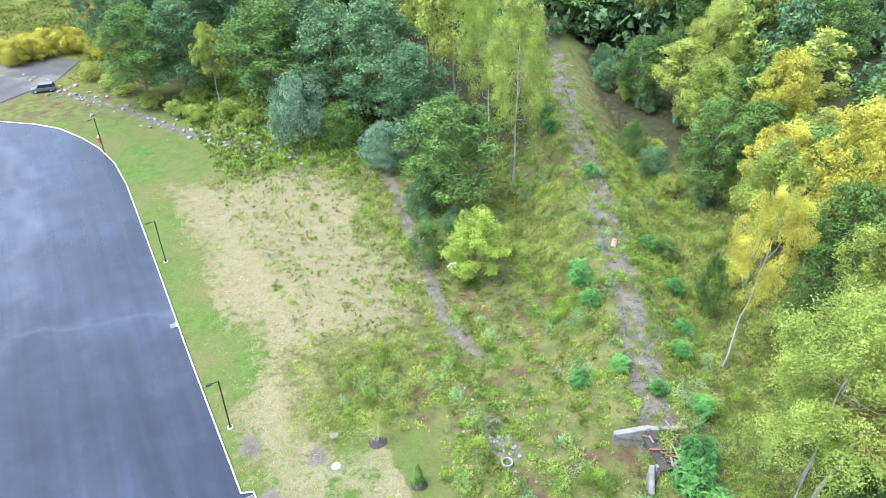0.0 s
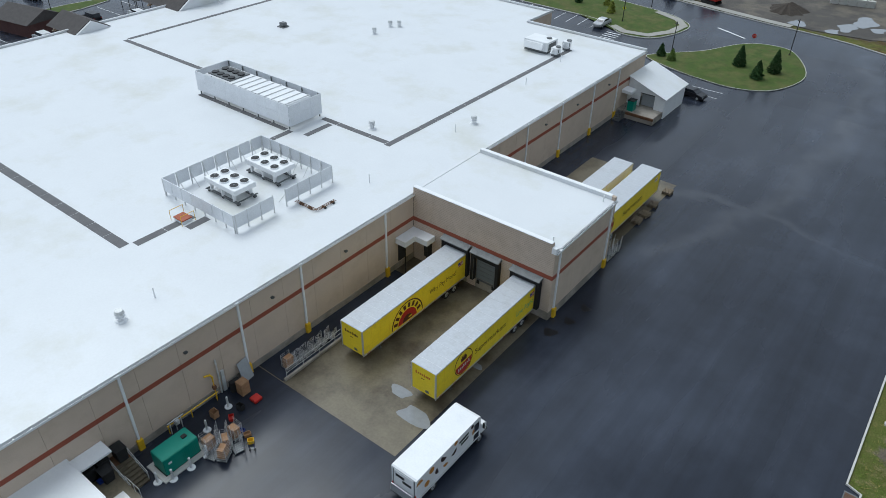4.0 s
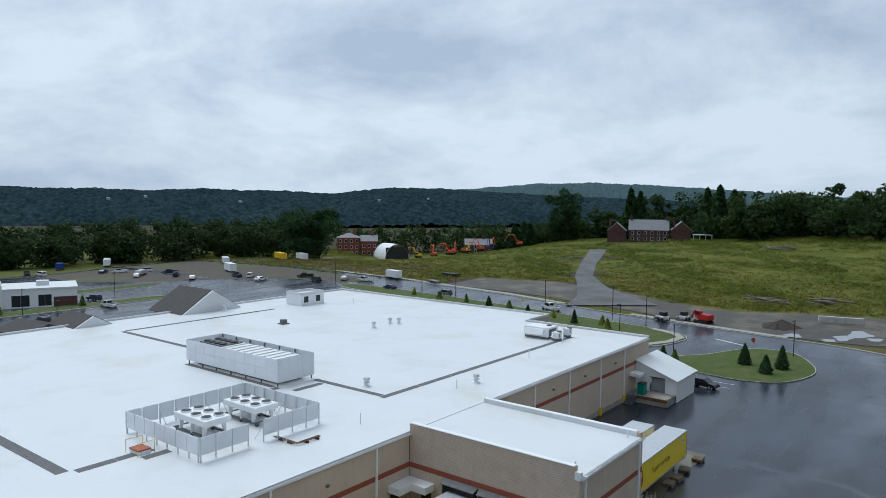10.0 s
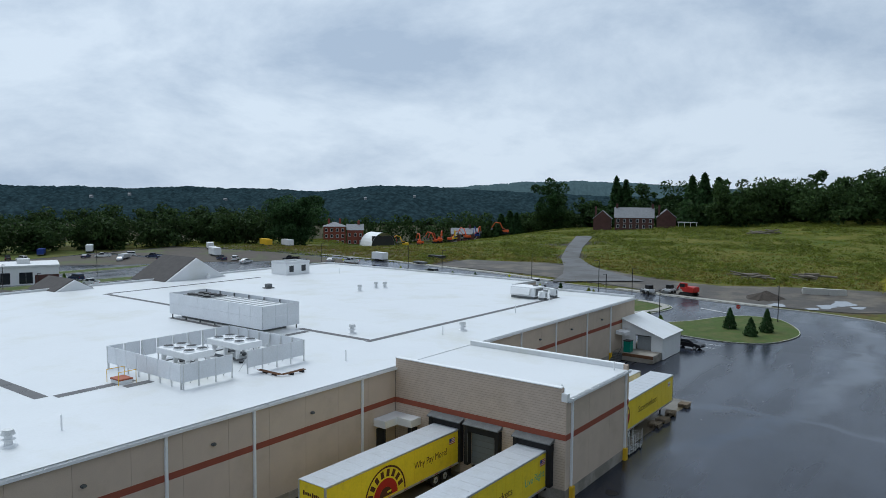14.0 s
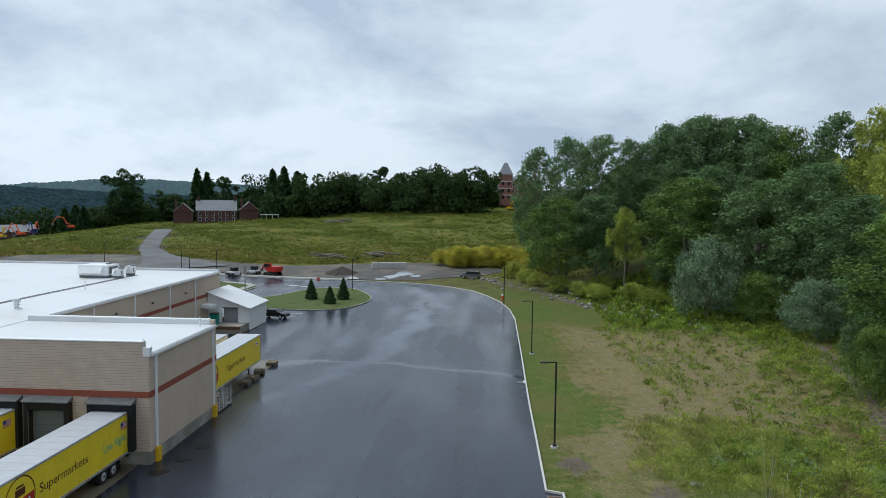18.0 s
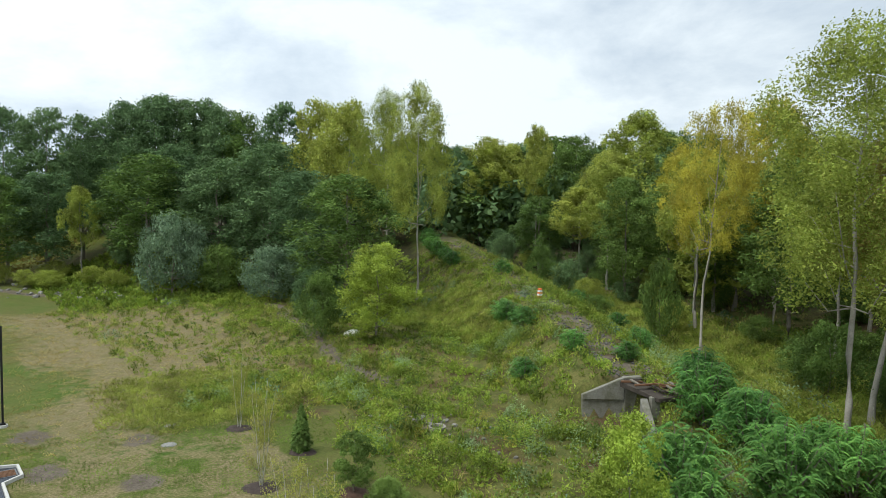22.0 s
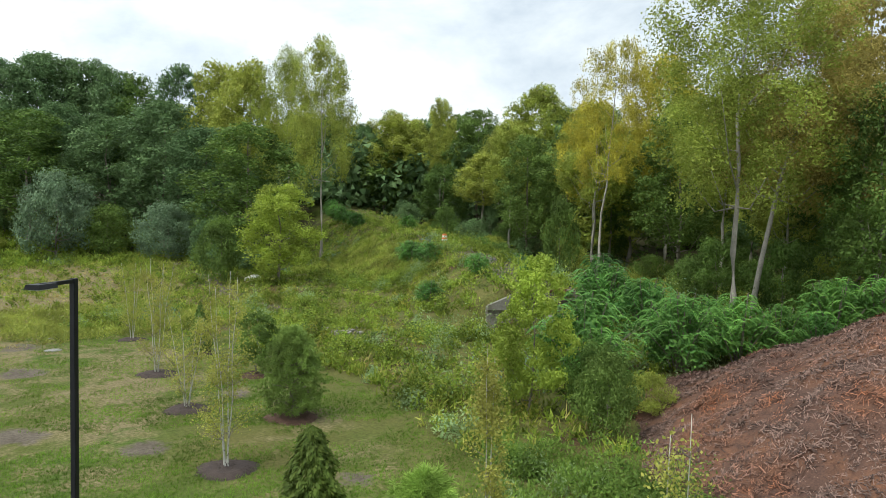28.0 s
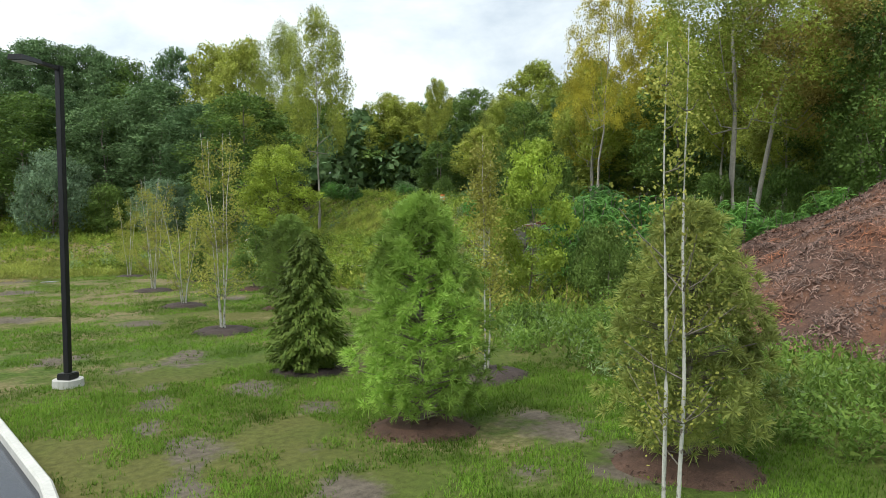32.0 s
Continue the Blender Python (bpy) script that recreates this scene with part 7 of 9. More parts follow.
# weeds, grass and undergrowth: too many to count
def scatter(name, label, n, where, mat, leaf, height, count, seed, aspect=0.28, lean=0.5, spread=0.35):
    """Upright leafy clumps strewn where where(x, y) gives a chance above a random draw."""
    rng = np.random.RandomState(seed)
    x0, x1, y0, y1, chance = where
    x, y = rng.uniform(x0, x1, n), rng.uniform(y0, y1, n)
    keep = rng.uniform(0, 1, n) < chance(x, y)
    x, y = x[keep], y[keep]
    k = len(x)
    big = np.clip(rng.normal(1, 0.3, k), 0.4, 1.8)
    cx, cy, bg = np.repeat(x, count), np.repeat(y, count), np.repeat(big, count)
    m = len(cx)
    a, r = rng.uniform(0, 6.283, m), np.sqrt(rng.uniform(0, 1, m)) * spread * bg
    px, py = cx + np.cos(a) * r, cy + np.sin(a) * r
    h = height * bg * rng.uniform(0.15, 1.0, m) * (1 - 0.5 * r / (spread * bg))
    c = np.stack([px, py, gz(px, py) + h], 1)
    tan = unit(np.stack([np.cos(a) * lean, np.sin(a) * lean, np.full(m, 0.75)], 1) + rng.normal(size=(m, 3)) * 0.42)
    bit = unit(np.cross(tan, rng.normal(size=(m, 3))))
    s = (leaf * rng.uniform(0.6, 1.35, m))[:, None]
    v = np.stack([c - tan * s * 0.8 + bit * s * aspect, c + tan * s * 1.3, c - tan * s * 0.8 - bit * s * aspect], 1).reshape(-1, 3)
    return tagged(part(name, mesh_np(name, v, np.arange(3 * m).reshape(m, 3), mat), None), label, "plants", kind="stuff")


def wild(x, y):
    """How overgrown the ground is: the bank, the creek side and the strip behind the lawn."""
    d, c = ridge_near(x, y)
    lawn = sstep(-0.4, 1.0, inside(RANK, x, y) + 0.5 * wob(x, y, 3, 8))
    heap = np.hypot(x - 74, y + 47) > 14.4
    dry = inside(DRY, x, y)
    w = lawn * heap * (1 - 0.6 * sstep(0.5, 1.2, 2.6 - d) * (c > 2.9)) * (1 - sstep(-2, 4, dry) * 0.7)
    w = w * (1 - 0.75 * sstep(0.9, 0.3, near_line(CREEK, x, y)))
    w = w * (1 - sstep(2.6, 1.8, np.hypot(x - 80.2, y + 17.2)) * 0.95)
    return w * (0.45 + 0.55 * sstep(-0.5, 0.5, wob(x, y, 7, 2))) * (0.3 + 0.7 * sstep(-0.35, 0.2, wob(x, y, 2.3, 50)))


def mounds(name, label, n, area, chance, mat, leaf, r, h, per, seed, aspect=0.45):
    """Low rounded bushes and weed clumps: leaves on the skin of many small domes."""
    rng = np.random.RandomState(seed)
    x, y = rng.uniform(area[0], area[1], n), rng.uniform(area[2], area[3], n)
    keep = rng.uniform(0, 1, n) < chance(x, y)
    x, y = x[keep], y[keep]
    k = len(x)
    big = np.clip(rng.lognormal(0, 0.35, k), 0.45, 2.0)
    cx, cy, bg = np.repeat(x, per), np.repeat(y, per), np.repeat(big, per)
    d = unit(rng.normal(size=(k * per, 3)))
    d[:, 2] = np.abs(d[:, 2])
    rr = (rng.uniform(0.6, 1.08, k * per) * bg)[:, None]
    lump = 1 + 0.18 * np.sin(5 * d[:, 0] + cx)[:, None] + 0.18 * np.cos(6 * d[:, 1] + cy)[:, None]
    c = d * rr * lump * np.array([r, r, h])
    px, py = cx + c[:, 0], cy + c[:, 1]
    v, f = sprigs_np(np.stack([px, py, gz(px, py) + c[:, 2]], 1), d, leaf, rng, aspect, 0.3)
    return tagged(part(name, mesh_np(name, v, f, mat), None), label, "plants", kind="stuff")


AREA = (51, 118, -52, 62)
def wild_near(x, y):
    return wild(x, y) * sstep(24, 20, np.hypot(x - 44, y + 48))


def wild_far(x, y):
    return wild(x, y) * sstep(20, 24, np.hypot(x - 44, y + 48))


scatter("undergrowth", "fine green weeds beside the lawn", 9000, (50, 68, -52, -28, wild_near), L_NEAR, 0.065, 0.9, 18, 31, 0.4)
scatter("undergrowth", "fine pale weeds beside the lawn", 2600, (50, 68, -52, -28, lambda x, y: wild_near(x, y) * sstep(-0.2, 0.4, wob(x, y, 5, 4))), L_SAGE, 0.055, 0.7, 16, 32, 0.4)
scatter("undergrowth", "tangled green weeds over the bank and hollow", 34000, (*AREA, lambda x, y: wild_far(x, y)), L_WEED, 0.13, 0.75, 15, 1, 0.4)
scatter("undergrowth", "pale green-gold weeds over the bank and hollow", 15000, (*AREA, lambda x, y: wild_far(x, y) * sstep(-0.1, 0.5, wob(x, y, 11, 4))), L_WEED2, 0.15, 1.0, 16, 2, 0.22)
scatter("undergrowth", "low leafy vines on the bank", 11000, (*AREA, lambda x, y: wild_far(x, y) * sstep(0.0, 0.5, wob(x, y, 9, 6))), L_MID, 0.12, 0.4, 12, 3, 0.6, 1.2)
scatter("tall_grass", "tawny tall grass and seed heads", 9000, (51, 130, -50, 60, lambda x, y: 0.6 * wild_far(x, y) * sstep(0.1, 0.6, wob(x, y, 8, 9)) + 0.3 * wild(x, y) * (x > 98)), L_STRAW, 0.24, 0.9, 12, 4, 0.08)
NEAR_WEEDS = (51, 100, -52, 10)
mounds("weed_mounds", "leafy green weed clumps beside the lawn", 520, (51, 68, -52, -28), wild_near, L_NEAR, 0.05, 0.5, 0.8, 300, 28)
mounds("weed_mounds", "greyish leafy clumps beside the lawn", 110, (51, 68, -52, -28), wild_near, L_SAGE, 0.045, 0.45, 0.65, 200, 29)
mounds("weed_mounds", "rounded clumps of green weeds in the hollow", 1500, NEAR_WEEDS, lambda x, y: wild_far(x, y) * sstep(-0.2, 0.4, wob(x, y, 6, 41)), L_WEED, 0.075, 0.9, 1.15, 320, 21)
mounds("weed_mounds", "pale sage clumps of weeds in the hollow", 1100, NEAR_WEEDS, lambda x, y: wild_far(x, y) * sstep(0.0, 0.5, wob(x, y, 8, 42)), L_SAGE, 0.07, 0.95, 1.35, 340, 22)
mounds("weed_mounds", "bright green leafy clumps along the bank", 800, NEAR_WEEDS, lambda x, y: wild_far(x, y) * sstep(0.1, 0.5, wob(x, y, 7, 43)), L_MID, 0.075, 0.85, 1.1, 260, 23)
mounds("weed_mounds", "goldenrod clumps among the weeds", 420, NEAR_WEEDS, lambda x, y: wild_far(x, y) * sstep(0.1, 0.6, wob(x, y, 9, 44)), L_GOLD, 0.06, 0.55, 1.1, 200, 24, 0.3)
mounds("weed_mounds", "leafy scrub clumps on the far bank", 1300, (62, 125, 0, 62), lambda x, y: wild(x, y) * sstep(-0.2, 0.5, wob(x, y, 9, 45)), L_WEED, 0.11, 1.1, 0.9, 160, 25)
mounds("weed_mounds", "blue-green briars at the wood's foot", 500, (60, 125, -40, 62), lambda x, y: wild(x, y) * sstep(0.2, 0.6, wob(x, y, 10, 46)), L_BLUE, 0.10, 1.1, 1.1, 180, 26)
mounds("meadow_mounds", "leafy green mounds of the meadow slope", 2600, (-120, 75, 135, 320), lambda x, y: (inside(YARD, x, y) < -3) * (near_line(HAUL_ROAD, x, y) > 6) * sstep(-0.1, 0.5, wob(x, y, 26, 47)), L_MEADOW, 0.26, 2.4, 0.9, 130, 27)
scatter("undergrowth", "low weeds on the dry field", 4200, (46, 84, 0, 66, lambda x, y: sstep(-6, 0, inside(DRY, x, y)) * (0.85 * sstep(0.4, 0.7, wob(x, y, 10, 12)) * sstep(55, 66, x + 0.1 * y)) + 0.5 * sstep(60, 70, x) * (inside(DRY, x, y) < 0)), L_WEED2, 0.09, 0.14, 12, 5, 0.45, 1.0, 0.6)
WEEDY = [(53, 3.5), (55, 0), (66, 0), (69, 8), (63, 15), (56, 15)]
scatter("undergrowth", "yellow-green weeds between lawn and dry field", 5200, (50, 72, -4, 20, lambda x, y: sstep(-2.0, 1.0, inside(WEEDY, x, y) + 1.2 * wob(x, y, 4, 61))), L_WEED2, 0.1, 0.5, 14, 19, 0.3)
scatter("tall_grass", "short dry grass tufts on the bare field", 17000, (46, 80, -2, 64, lambda x, y: sstep(-4, 2, inside(DRY, x, y)) * (0.3 + 0.4 * sstep(-0.2, 0.5, wob(x, y, 6, 14)))), L_STRAW, 0.12, 0.16, 6, 6, 0.12, 1.0)
scatter("undergrowth", "weedy edge of shrubs below the wood", 5200, (60, 100, 50, 100, lambda x, y: 0.7 * sstep(-1, 3, -inside(LOT, x, y) - 14) * (inside(DRY, x, y) < -1)), L_WEED, 0.28, 0.9, 10, 7, 0.45)
scatter("woodland_floor", "leafy woodland floor plants", 6000, (92, 150, -58, 70, lambda x, y: sstep(5, 8, ridge_near(x, y)[0]) * 0.6 * np.maximum(sstep(112, 120, x - 0.5 * y), (y < -34))), L_MID, 0.16, 0.6, 14, 8, 0.5)
scatter("tall_grass", "bright rank grass in the hollow below the wood", 12000, (88, 124, -34, 30, lambda x, y: sstep(3.5, 6, ridge_near(x, y)[0]) * sstep(122, 112, x - 0.5 * y)), L_WEED2, 0.2, 0.8, 14, 18, 0.14)
scatter("meadow", "goldenrod and tall meadow plants on the slope", 16000, (-260, 75, 130, 330, lambda x, y: (inside(YARD, x, y) < -2) * (near_line(HAUL_ROAD, x, y) > 5) * (0.35 + 0.65 * sstep(-0.3, 0.4, wob(x, y, 24, 5)))), L_MEADOW, 0.28, 0.6, 14, 9, 0.45, 1.0, 1.6)
scatter("meadow", "russet dying meadow grass beside the bare yard", 12000, (-200, 75, 118, 215, lambda x, y: (inside(YARD, x, y) < -2) * (near_line(HAUL_ROAD, x, y) > 4) * (inside(LOT, x, y) < -3) * np.clip(0.25 + sstep(195, 150, y + 12 * wob(x, y, 30, 15)), 0, 1)), L_RUSTY, 0.3, 0.5, 8, 10, 0.35, 1.0, 1.6)


def blades(name, label, n, area, chance, mat, h, seed, per=5):
    """Lawn tufts of single bent blades."""
    rng = np.random.RandomState(seed)
    x, y = rng.uniform(area[0], area[1], n), rng.uniform(area[2], area[3], n)
    keep = rng.uniform(0, 1, n) < chance(x, y)
    x, y = np.repeat(x[keep], per), np.repeat(y[keep], per)
    m = len(x)
    x, y = x + rng.normal(size=m) * 0.035, y + rng.normal(size=m) * 0.035
    z = gz(x, y) - 0.01
    a = rng.uniform(0, 6.283, m)
    hh = h * rng.uniform(0.5, 1.3, m)
    w = 0.009
    v = np.stack([np.stack([x - np.sin(a) * w, y + np.cos(a) * w, z], 1), np.stack([x + np.sin(a) * w, y - np.cos(a) * w, z], 1), np.stack([x + np.cos(a) * hh * 0.6, y + np.sin(a) * hh * 0.6, z + hh], 1)], 1).reshape(-1, 3)
    return tagged(part(name, mesh_np(name, v, np.arange(3 * m).reshape(m, 3), mat), None), label, "grass", kind="stuff")


def lawn_here(x, y):
    return (inside(LOT, x, y) < -0.25) * (1 - wild(x, y)) * (1 - 0.8 * sstep(0.3, 0.7, bare(x, y) + 0.2 * wob(x, y, 0.8, 33))) * sstep(-0.55, 0.1, wob(x, y, 5, 30) + 0.5 * wob(x, y, 1.7, 31))


blades("lawn", "patchy mown lawn grass", 60000, (44, 63, -48, -18), lawn_here, L_GRASS, 0.085, 11)
blades("lawn", "patchy mown lawn grass", 30000, (45, 66, -18, 2), lawn_here, L_GRASS, 0.09, 12, 4)
blades("lawn", "dense tufts of lawn grass near the kerb", 45000, (43.5, 55, -49, -34), lawn_here, L_GRASS, 0.075, 13, 4)

# ---- along the lot: lamps, signs, drains ----
def street_lamp(x, y, turn, H=6.9, base=True, label="black square-pole parking lot lamp on a concrete foot", arm=1.0):
    l = empty("street_lamp", label, "lamp", pose(x, y, ground(x, y), 0, 0, turn), group="lot lamps")
    if base:
        part("concrete_foot", cyl((0, 0, -0.3), (0, 0, 0.16), 0.33, 0.31, 20), M_CONCL, l, "pale concrete foot")
    part("base_cover", box(-0.16, 0.16, -0.16, 0.16, 0.15, 0.3, 0.02), M_BLACKPAINT, l)
    part("pole", box(-0.065, 0.065, -0.065, 0.065, 0.14, H, 0.012), M_BLACKPAINT, l)
    part("arm", box(-arm, 0.07, -0.04, 0.04, H - 0.1, H - 0.02, 0.01), M_BLACKPAINT, l)
    h = part("lamp_head", profile([(-0.17, H - 0.13), (0.17, H - 0.13), (0.14, H - 0.03), (-0.14, H - 0.03)], "x", -arm - 0.25, -arm + 0.3), M_BLACKPAINT, l)
    part("lens", box(-arm - 0.18, -arm + 0.22, -0.12, 0.12, H - 0.15, H - 0.131), M_LINE, h)


street_lamp(46.45, -32.6, 35)
street_lamp(46.8, 6.6, 0)
street_lamp(47.0, 41.5, 0)
street_lamp(44.2, 81.6, 20)
street_lamp(13.7, 93.2, 90)
street_lamp(-3.6, 79.0, 100)
street_lamp(-19.6, 91.5, 90)
for x, y in ((-19, 104.5), (-32, 115.5), (-53, 119), (-81, 116), (-97, 120), (-129, 114), (-165, 58), (-141, 23), (-175, 25), (-147, -12), (-116, 20), (-116, -25)):
    street_lamp(x, y, random.Random(int(x)).choice((0, 90, 180)))


def sign(x, y, kind, turn):
    s = empty("road_sign", {"stop": "red stop sign on a thin post", "walk": "yellow diamond warning sign on a thin post"}[kind], "sign", pose(x, y, ground(x, y), 0, 0, turn), group="road signs")
    part("post", box(-0.03, 0.03, 0.01, 0.05, -0.2, 2.6), M_STEEL, s)
    if kind == "stop":
        p = part("plate", cyl((0, 0.0, 2.3), (0, -0.02, 2.3), 0.42, 0.42, 8), M_RED, s)
        lettering("STOP", 0.27, M_LINE, s, pose(0, -0.024, 2.3, 90, 0, 0))
    else:
        part("plate", prism([(-0.42, 0), (0, -0.42), (0.42, 0), (0, 0.42)], 0, 0.015), material("lime_sign", (0.62, 0.62, 0.02), 0.5), s).matrix_basis = pose(0, 0, 2.2, 90, 0, 0)


sign(6.7, 93.0, "stop", 15)
for x, y in ((-20.5, 93.5), (-54, 109), (-118, 113)):
    sign(x, y, "walk", 30)
# storm drains and manholes
dr = empty("storm_drain", "rusty iron storm drain grate in a kerb notch", "drain", pose(45.95, -3.5, ground(45.9, -3.5) + 0.06))
for i in range(7):
    part("bar", box(-0.4, 0.4, -0.48 + i * 0.15, -0.4 + i * 0.15, 0.0, 0.04), M_RUST, dr)
part("frame", box(-0.48, 0.48, -0.58, 0.68, -0.05, 0.01), M_STEEL, dr)
inl = empty("storm_drain", "dark kerbside drain inlet", "drain", pose(44.95, 26.7, ground(44.9, 26.7) + 0.06))
part("grate", box(-0.35, 0.35, -0.45, 0.45, 0.0, 0.03), M_STEEL, inl)
part("hood", box(0.3, 0.5, -0.5, 0.5, 0.0, 0.14, 0.02), M_CONCL, inl)
for x, y in ((56.0, 0.2), (54.7, -3.6)):
    mh = empty("manhole", "grey concrete manhole lid flush in the lawn", "manhole", pose(x, y, ground(x, y)))
    part("collar", cyl((0, 0, -0.2), (0, 0, 0.02), 0.5, 0.48, 24), M_LID, mh)
    part("lid", cyl((0, 0, 0.02), (0, 0, 0.04), 0.4, 0.4, 24), M_LID, mh)
cr = empty("concrete_ring", "open concrete well ring in the weeds", "well ring", pose(69.6, -12.0, ground(69.6, -12.0)))
ringbm = bmesh.new()
for r0, r1 in ((0.6, 0.45),):
    ring = []
    for k in range(20):
        a = 6.2832 * k / 20
        ring.append([ringbm.verts.new((math.cos(a) * r, math.sin(a) * r, z)) for r, z in ((r0, -0.2), (r0, 0.4), (r1, 0.4), (r1, -0.2))])
    for k in range(20):
        a, b = ring[k], ring[(k + 1) % 20]
        for j in range(3):
            ringbm.faces.new((a[j], a[j + 1], b[j + 1], b[j]))
bmesh.ops.recalc_face_normals(ringbm, faces=ringbm.faces)
part("ring", ringbm, M_FOOT, cr)


def stones(name, label, spots, seed, smin, smax, mat):
    """Loose angular stones as one heap."""
    rng = np.random.RandomState(seed)
    vs, fs, k = [], [], 0
    for x, y in spots:
        bm = bmesh.new()
        bmesh.ops.create_icosphere(bm, subdivisions=1, radius=1)
        co = np.array([v.co[:] for v in bm.verts])
        co *= rng.uniform(0.75, 1.2, (len(co), 1))
        s = rng.uniform(smin, smax)
        co *= s * np.array([1, rng.uniform(0.6, 1), rng.uniform(0.4, 0.7)])
        a = rng.uniform(0, 6.28)
        R_ = np.array([[math.cos(a), -math.sin(a), 0], [math.sin(a), math.cos(a), 0], [0, 0, 1]])
        co = co @ R_.T + np.array([x, y, ground(x, y) + s * 0.2])
        fs += [[v.index + k for v in f.verts] for f in bm.faces]
        vs.append(co)
        k += len(co)
        bm.free()
    me = bpy.data.meshes.new(name)
    me.from_pydata(np.concatenate(vs).tolist(), [], fs)
    me.materials.append(mat)
    return tagged(part(name, me, None), label, "stones", kind="stuff")


rk = np.random.RandomState(9)
creek_spots = []
for (ax, ay), (bx, by) in zip(CREEK[5:], CREEK[6:]):
    for k in range(26):
        t = rk.uniform()
        creek_spots.append((ax + (bx - ax) * t + rk.normal() * 1.8, ay + (by - ay) * t + rk.normal() * 1.8))
stones("creek_stones", "loose grey stones along a dry ditch", creek_spots, 1, 0.2, 0.7, M_ROCK)
stones("creek_stones", "small grey stones in the weeds", [(70.5 + rk.normal() * 1.6, -8.5 + rk.normal() * 3.6) for k in range(70)], 2, 0.08, 0.3, M_ROCK)
stones("rubble", "scattered pale gravel on bare soil", [(rk.uniform(60, 74), rk.uniform(2, 40)) for k in range(60)], 3, 0.05, 0.16, M_ROCK)
bl = empty("boulder", "white boulder lying in the weeds", "boulder", pose(81.3, 19.0, ground(81.3, 19)))
bb = bmesh.new()
bmesh.ops.create_icosphere(bb, subdivisions=2, radius=0.75)
for v in bb.verts:
    v.co = Vector((v.co.x * 1.35, v.co.y * 0.8, v.co.z * 0.6 + 0.15)) * (1 + 0.12 * math.sin(v.co.x * 7 + v.co.y * 5))
part("stone", bb, M_WHITEROCK, bl, smooth=True)
# hydrant-like marker by the ditch
hy = empty("hydrant", "rusty red hydrant with white cap by the kerb", "hydrant", pose(44.0, 86.6, ground(44, 86.6)))
part("barrel", cyl((0, 0, 0), (0, 0, 0.9), 0.22, 0.2, 12), M_ORANGE, hy)
part("cap", cyl((0, 0, 0.9), (0, 0, 1.25), 0.24, 0.08, 12), M_LINE, hy)
part("nozzle", cyl((-0.4, 0, 0.6), (0.4, 0, 0.6), 0.1, seg=10), M_RUST, hy)
part("flange", cyl((0, 0, 0.0), (0, 0, 0.08), 0.34, 0.34, 12), M_STEEL, hy)
# orange and white drum on the old rail bed
bx_, by_ = 98.8, 7.3
dm = empty("traffic_drum", "orange and white striped traffic drum on the track", "traffic drum", pose(bx_, by_, ground(bx_, by_)))
for i, mt in enumerate((M_FIRE, M_LINE, M_FIRE, M_LINE, M_FIRE)):
    part("band", cyl((0, 0, 0.08 + 0.2 * i), (0, 0, 0.28 + 0.2 * i), 0.34 - 0.022 * i, 0.325 - 0.022 * i, 18), mt, dm)
part("foot_ring", cyl((0, 0, 0), (0, 0, 0.08), 0.42, 0.4, 18), M_BLACK, dm)

# ---- old stone-and-concrete culvert mouth at the end of the bank ----
cu = empty("culvert", "weathered concrete culvert mouth with splayed wing walls", "culvert", pose(0, 0, 0))


def slab_wall(name, ax, ay, bx, by, ztop_a, ztop_b, zlow, thick, mat, parent):
    d = Vector((bx - ax, by - ay)).normalized()
    n = Vector((-d.y, d.x)) * thick
    bm = bmesh.new()
    v = [bm.verts.new(p) for p in ((ax, ay, zlow), (bx, by, zlow), (bx, by, ztop_b), (ax, ay, ztop_a), (ax + n.x, ay + n.y, zlow), (bx + n.x, by + n.y, zlow), (bx + n.x, by + n.y, ztop_b), (ax + n.x, ay + n.y, ztop_a))]
    for f in ((0, 1, 2, 3), (7, 6, 5, 4), (0, 4, 5, 1), (1, 5, 6, 2), (2, 6, 7, 3), (3, 7, 4, 0)):
        bm.faces.new([v[i] for i in f])
    bmesh.ops.recalc_face_normals(bm, faces=bm.faces)
    bmesh.ops.bevel(bm, geom=bm.edges[:], offset=0.04, segments=1, affect="EDGES")
    return part(name, bm, mat, parent)


w1 = slab_wall("wing_wall", 80.3, -15.24, 82.6, -17.0, 1.75, 3.0, -2.0, 0.55, M_OLDCONC, cu)
slab_wall("coping", 80.2, -15.4, 82.55, -17.2, 1.9, 3.15, 1.5, 0.3, M_OLDCONC, w1)
slab_wall("wing_wall", 80.6, -20.6, 79.4, -22.3, 2.7, 1.0, -2.0, -0.5, M_OLDCONC, cu)
slab_wall("head_wall", 82.6, -17.0, 83.6, -17.9, 3.1, 3.2, -2.0, 0.5, M_OLDCONC, cu)
slab_wall("abutment", 82.6, -17.2, 86.5, -19.0, 3.0, 3.0, -2.0, 0.4, M_OLDCONC, cu)
slab_wall("abutment", 80.7, -20.6, 85.0, -22.4, 2.8, 2.8, -2.0, -0.4, M_OLDCONC, cu)
# near-black block in place of the shade inside the culvert
part("dark_throat", box(84.5, 85.0, -22.0, -18.6, -0.6, 2.6), M_DARKIN, cu)
deck = empty("fallen_deck", "heap of old broken planks and brush over the culvert", "debris")
rd_ = random.Random(12)
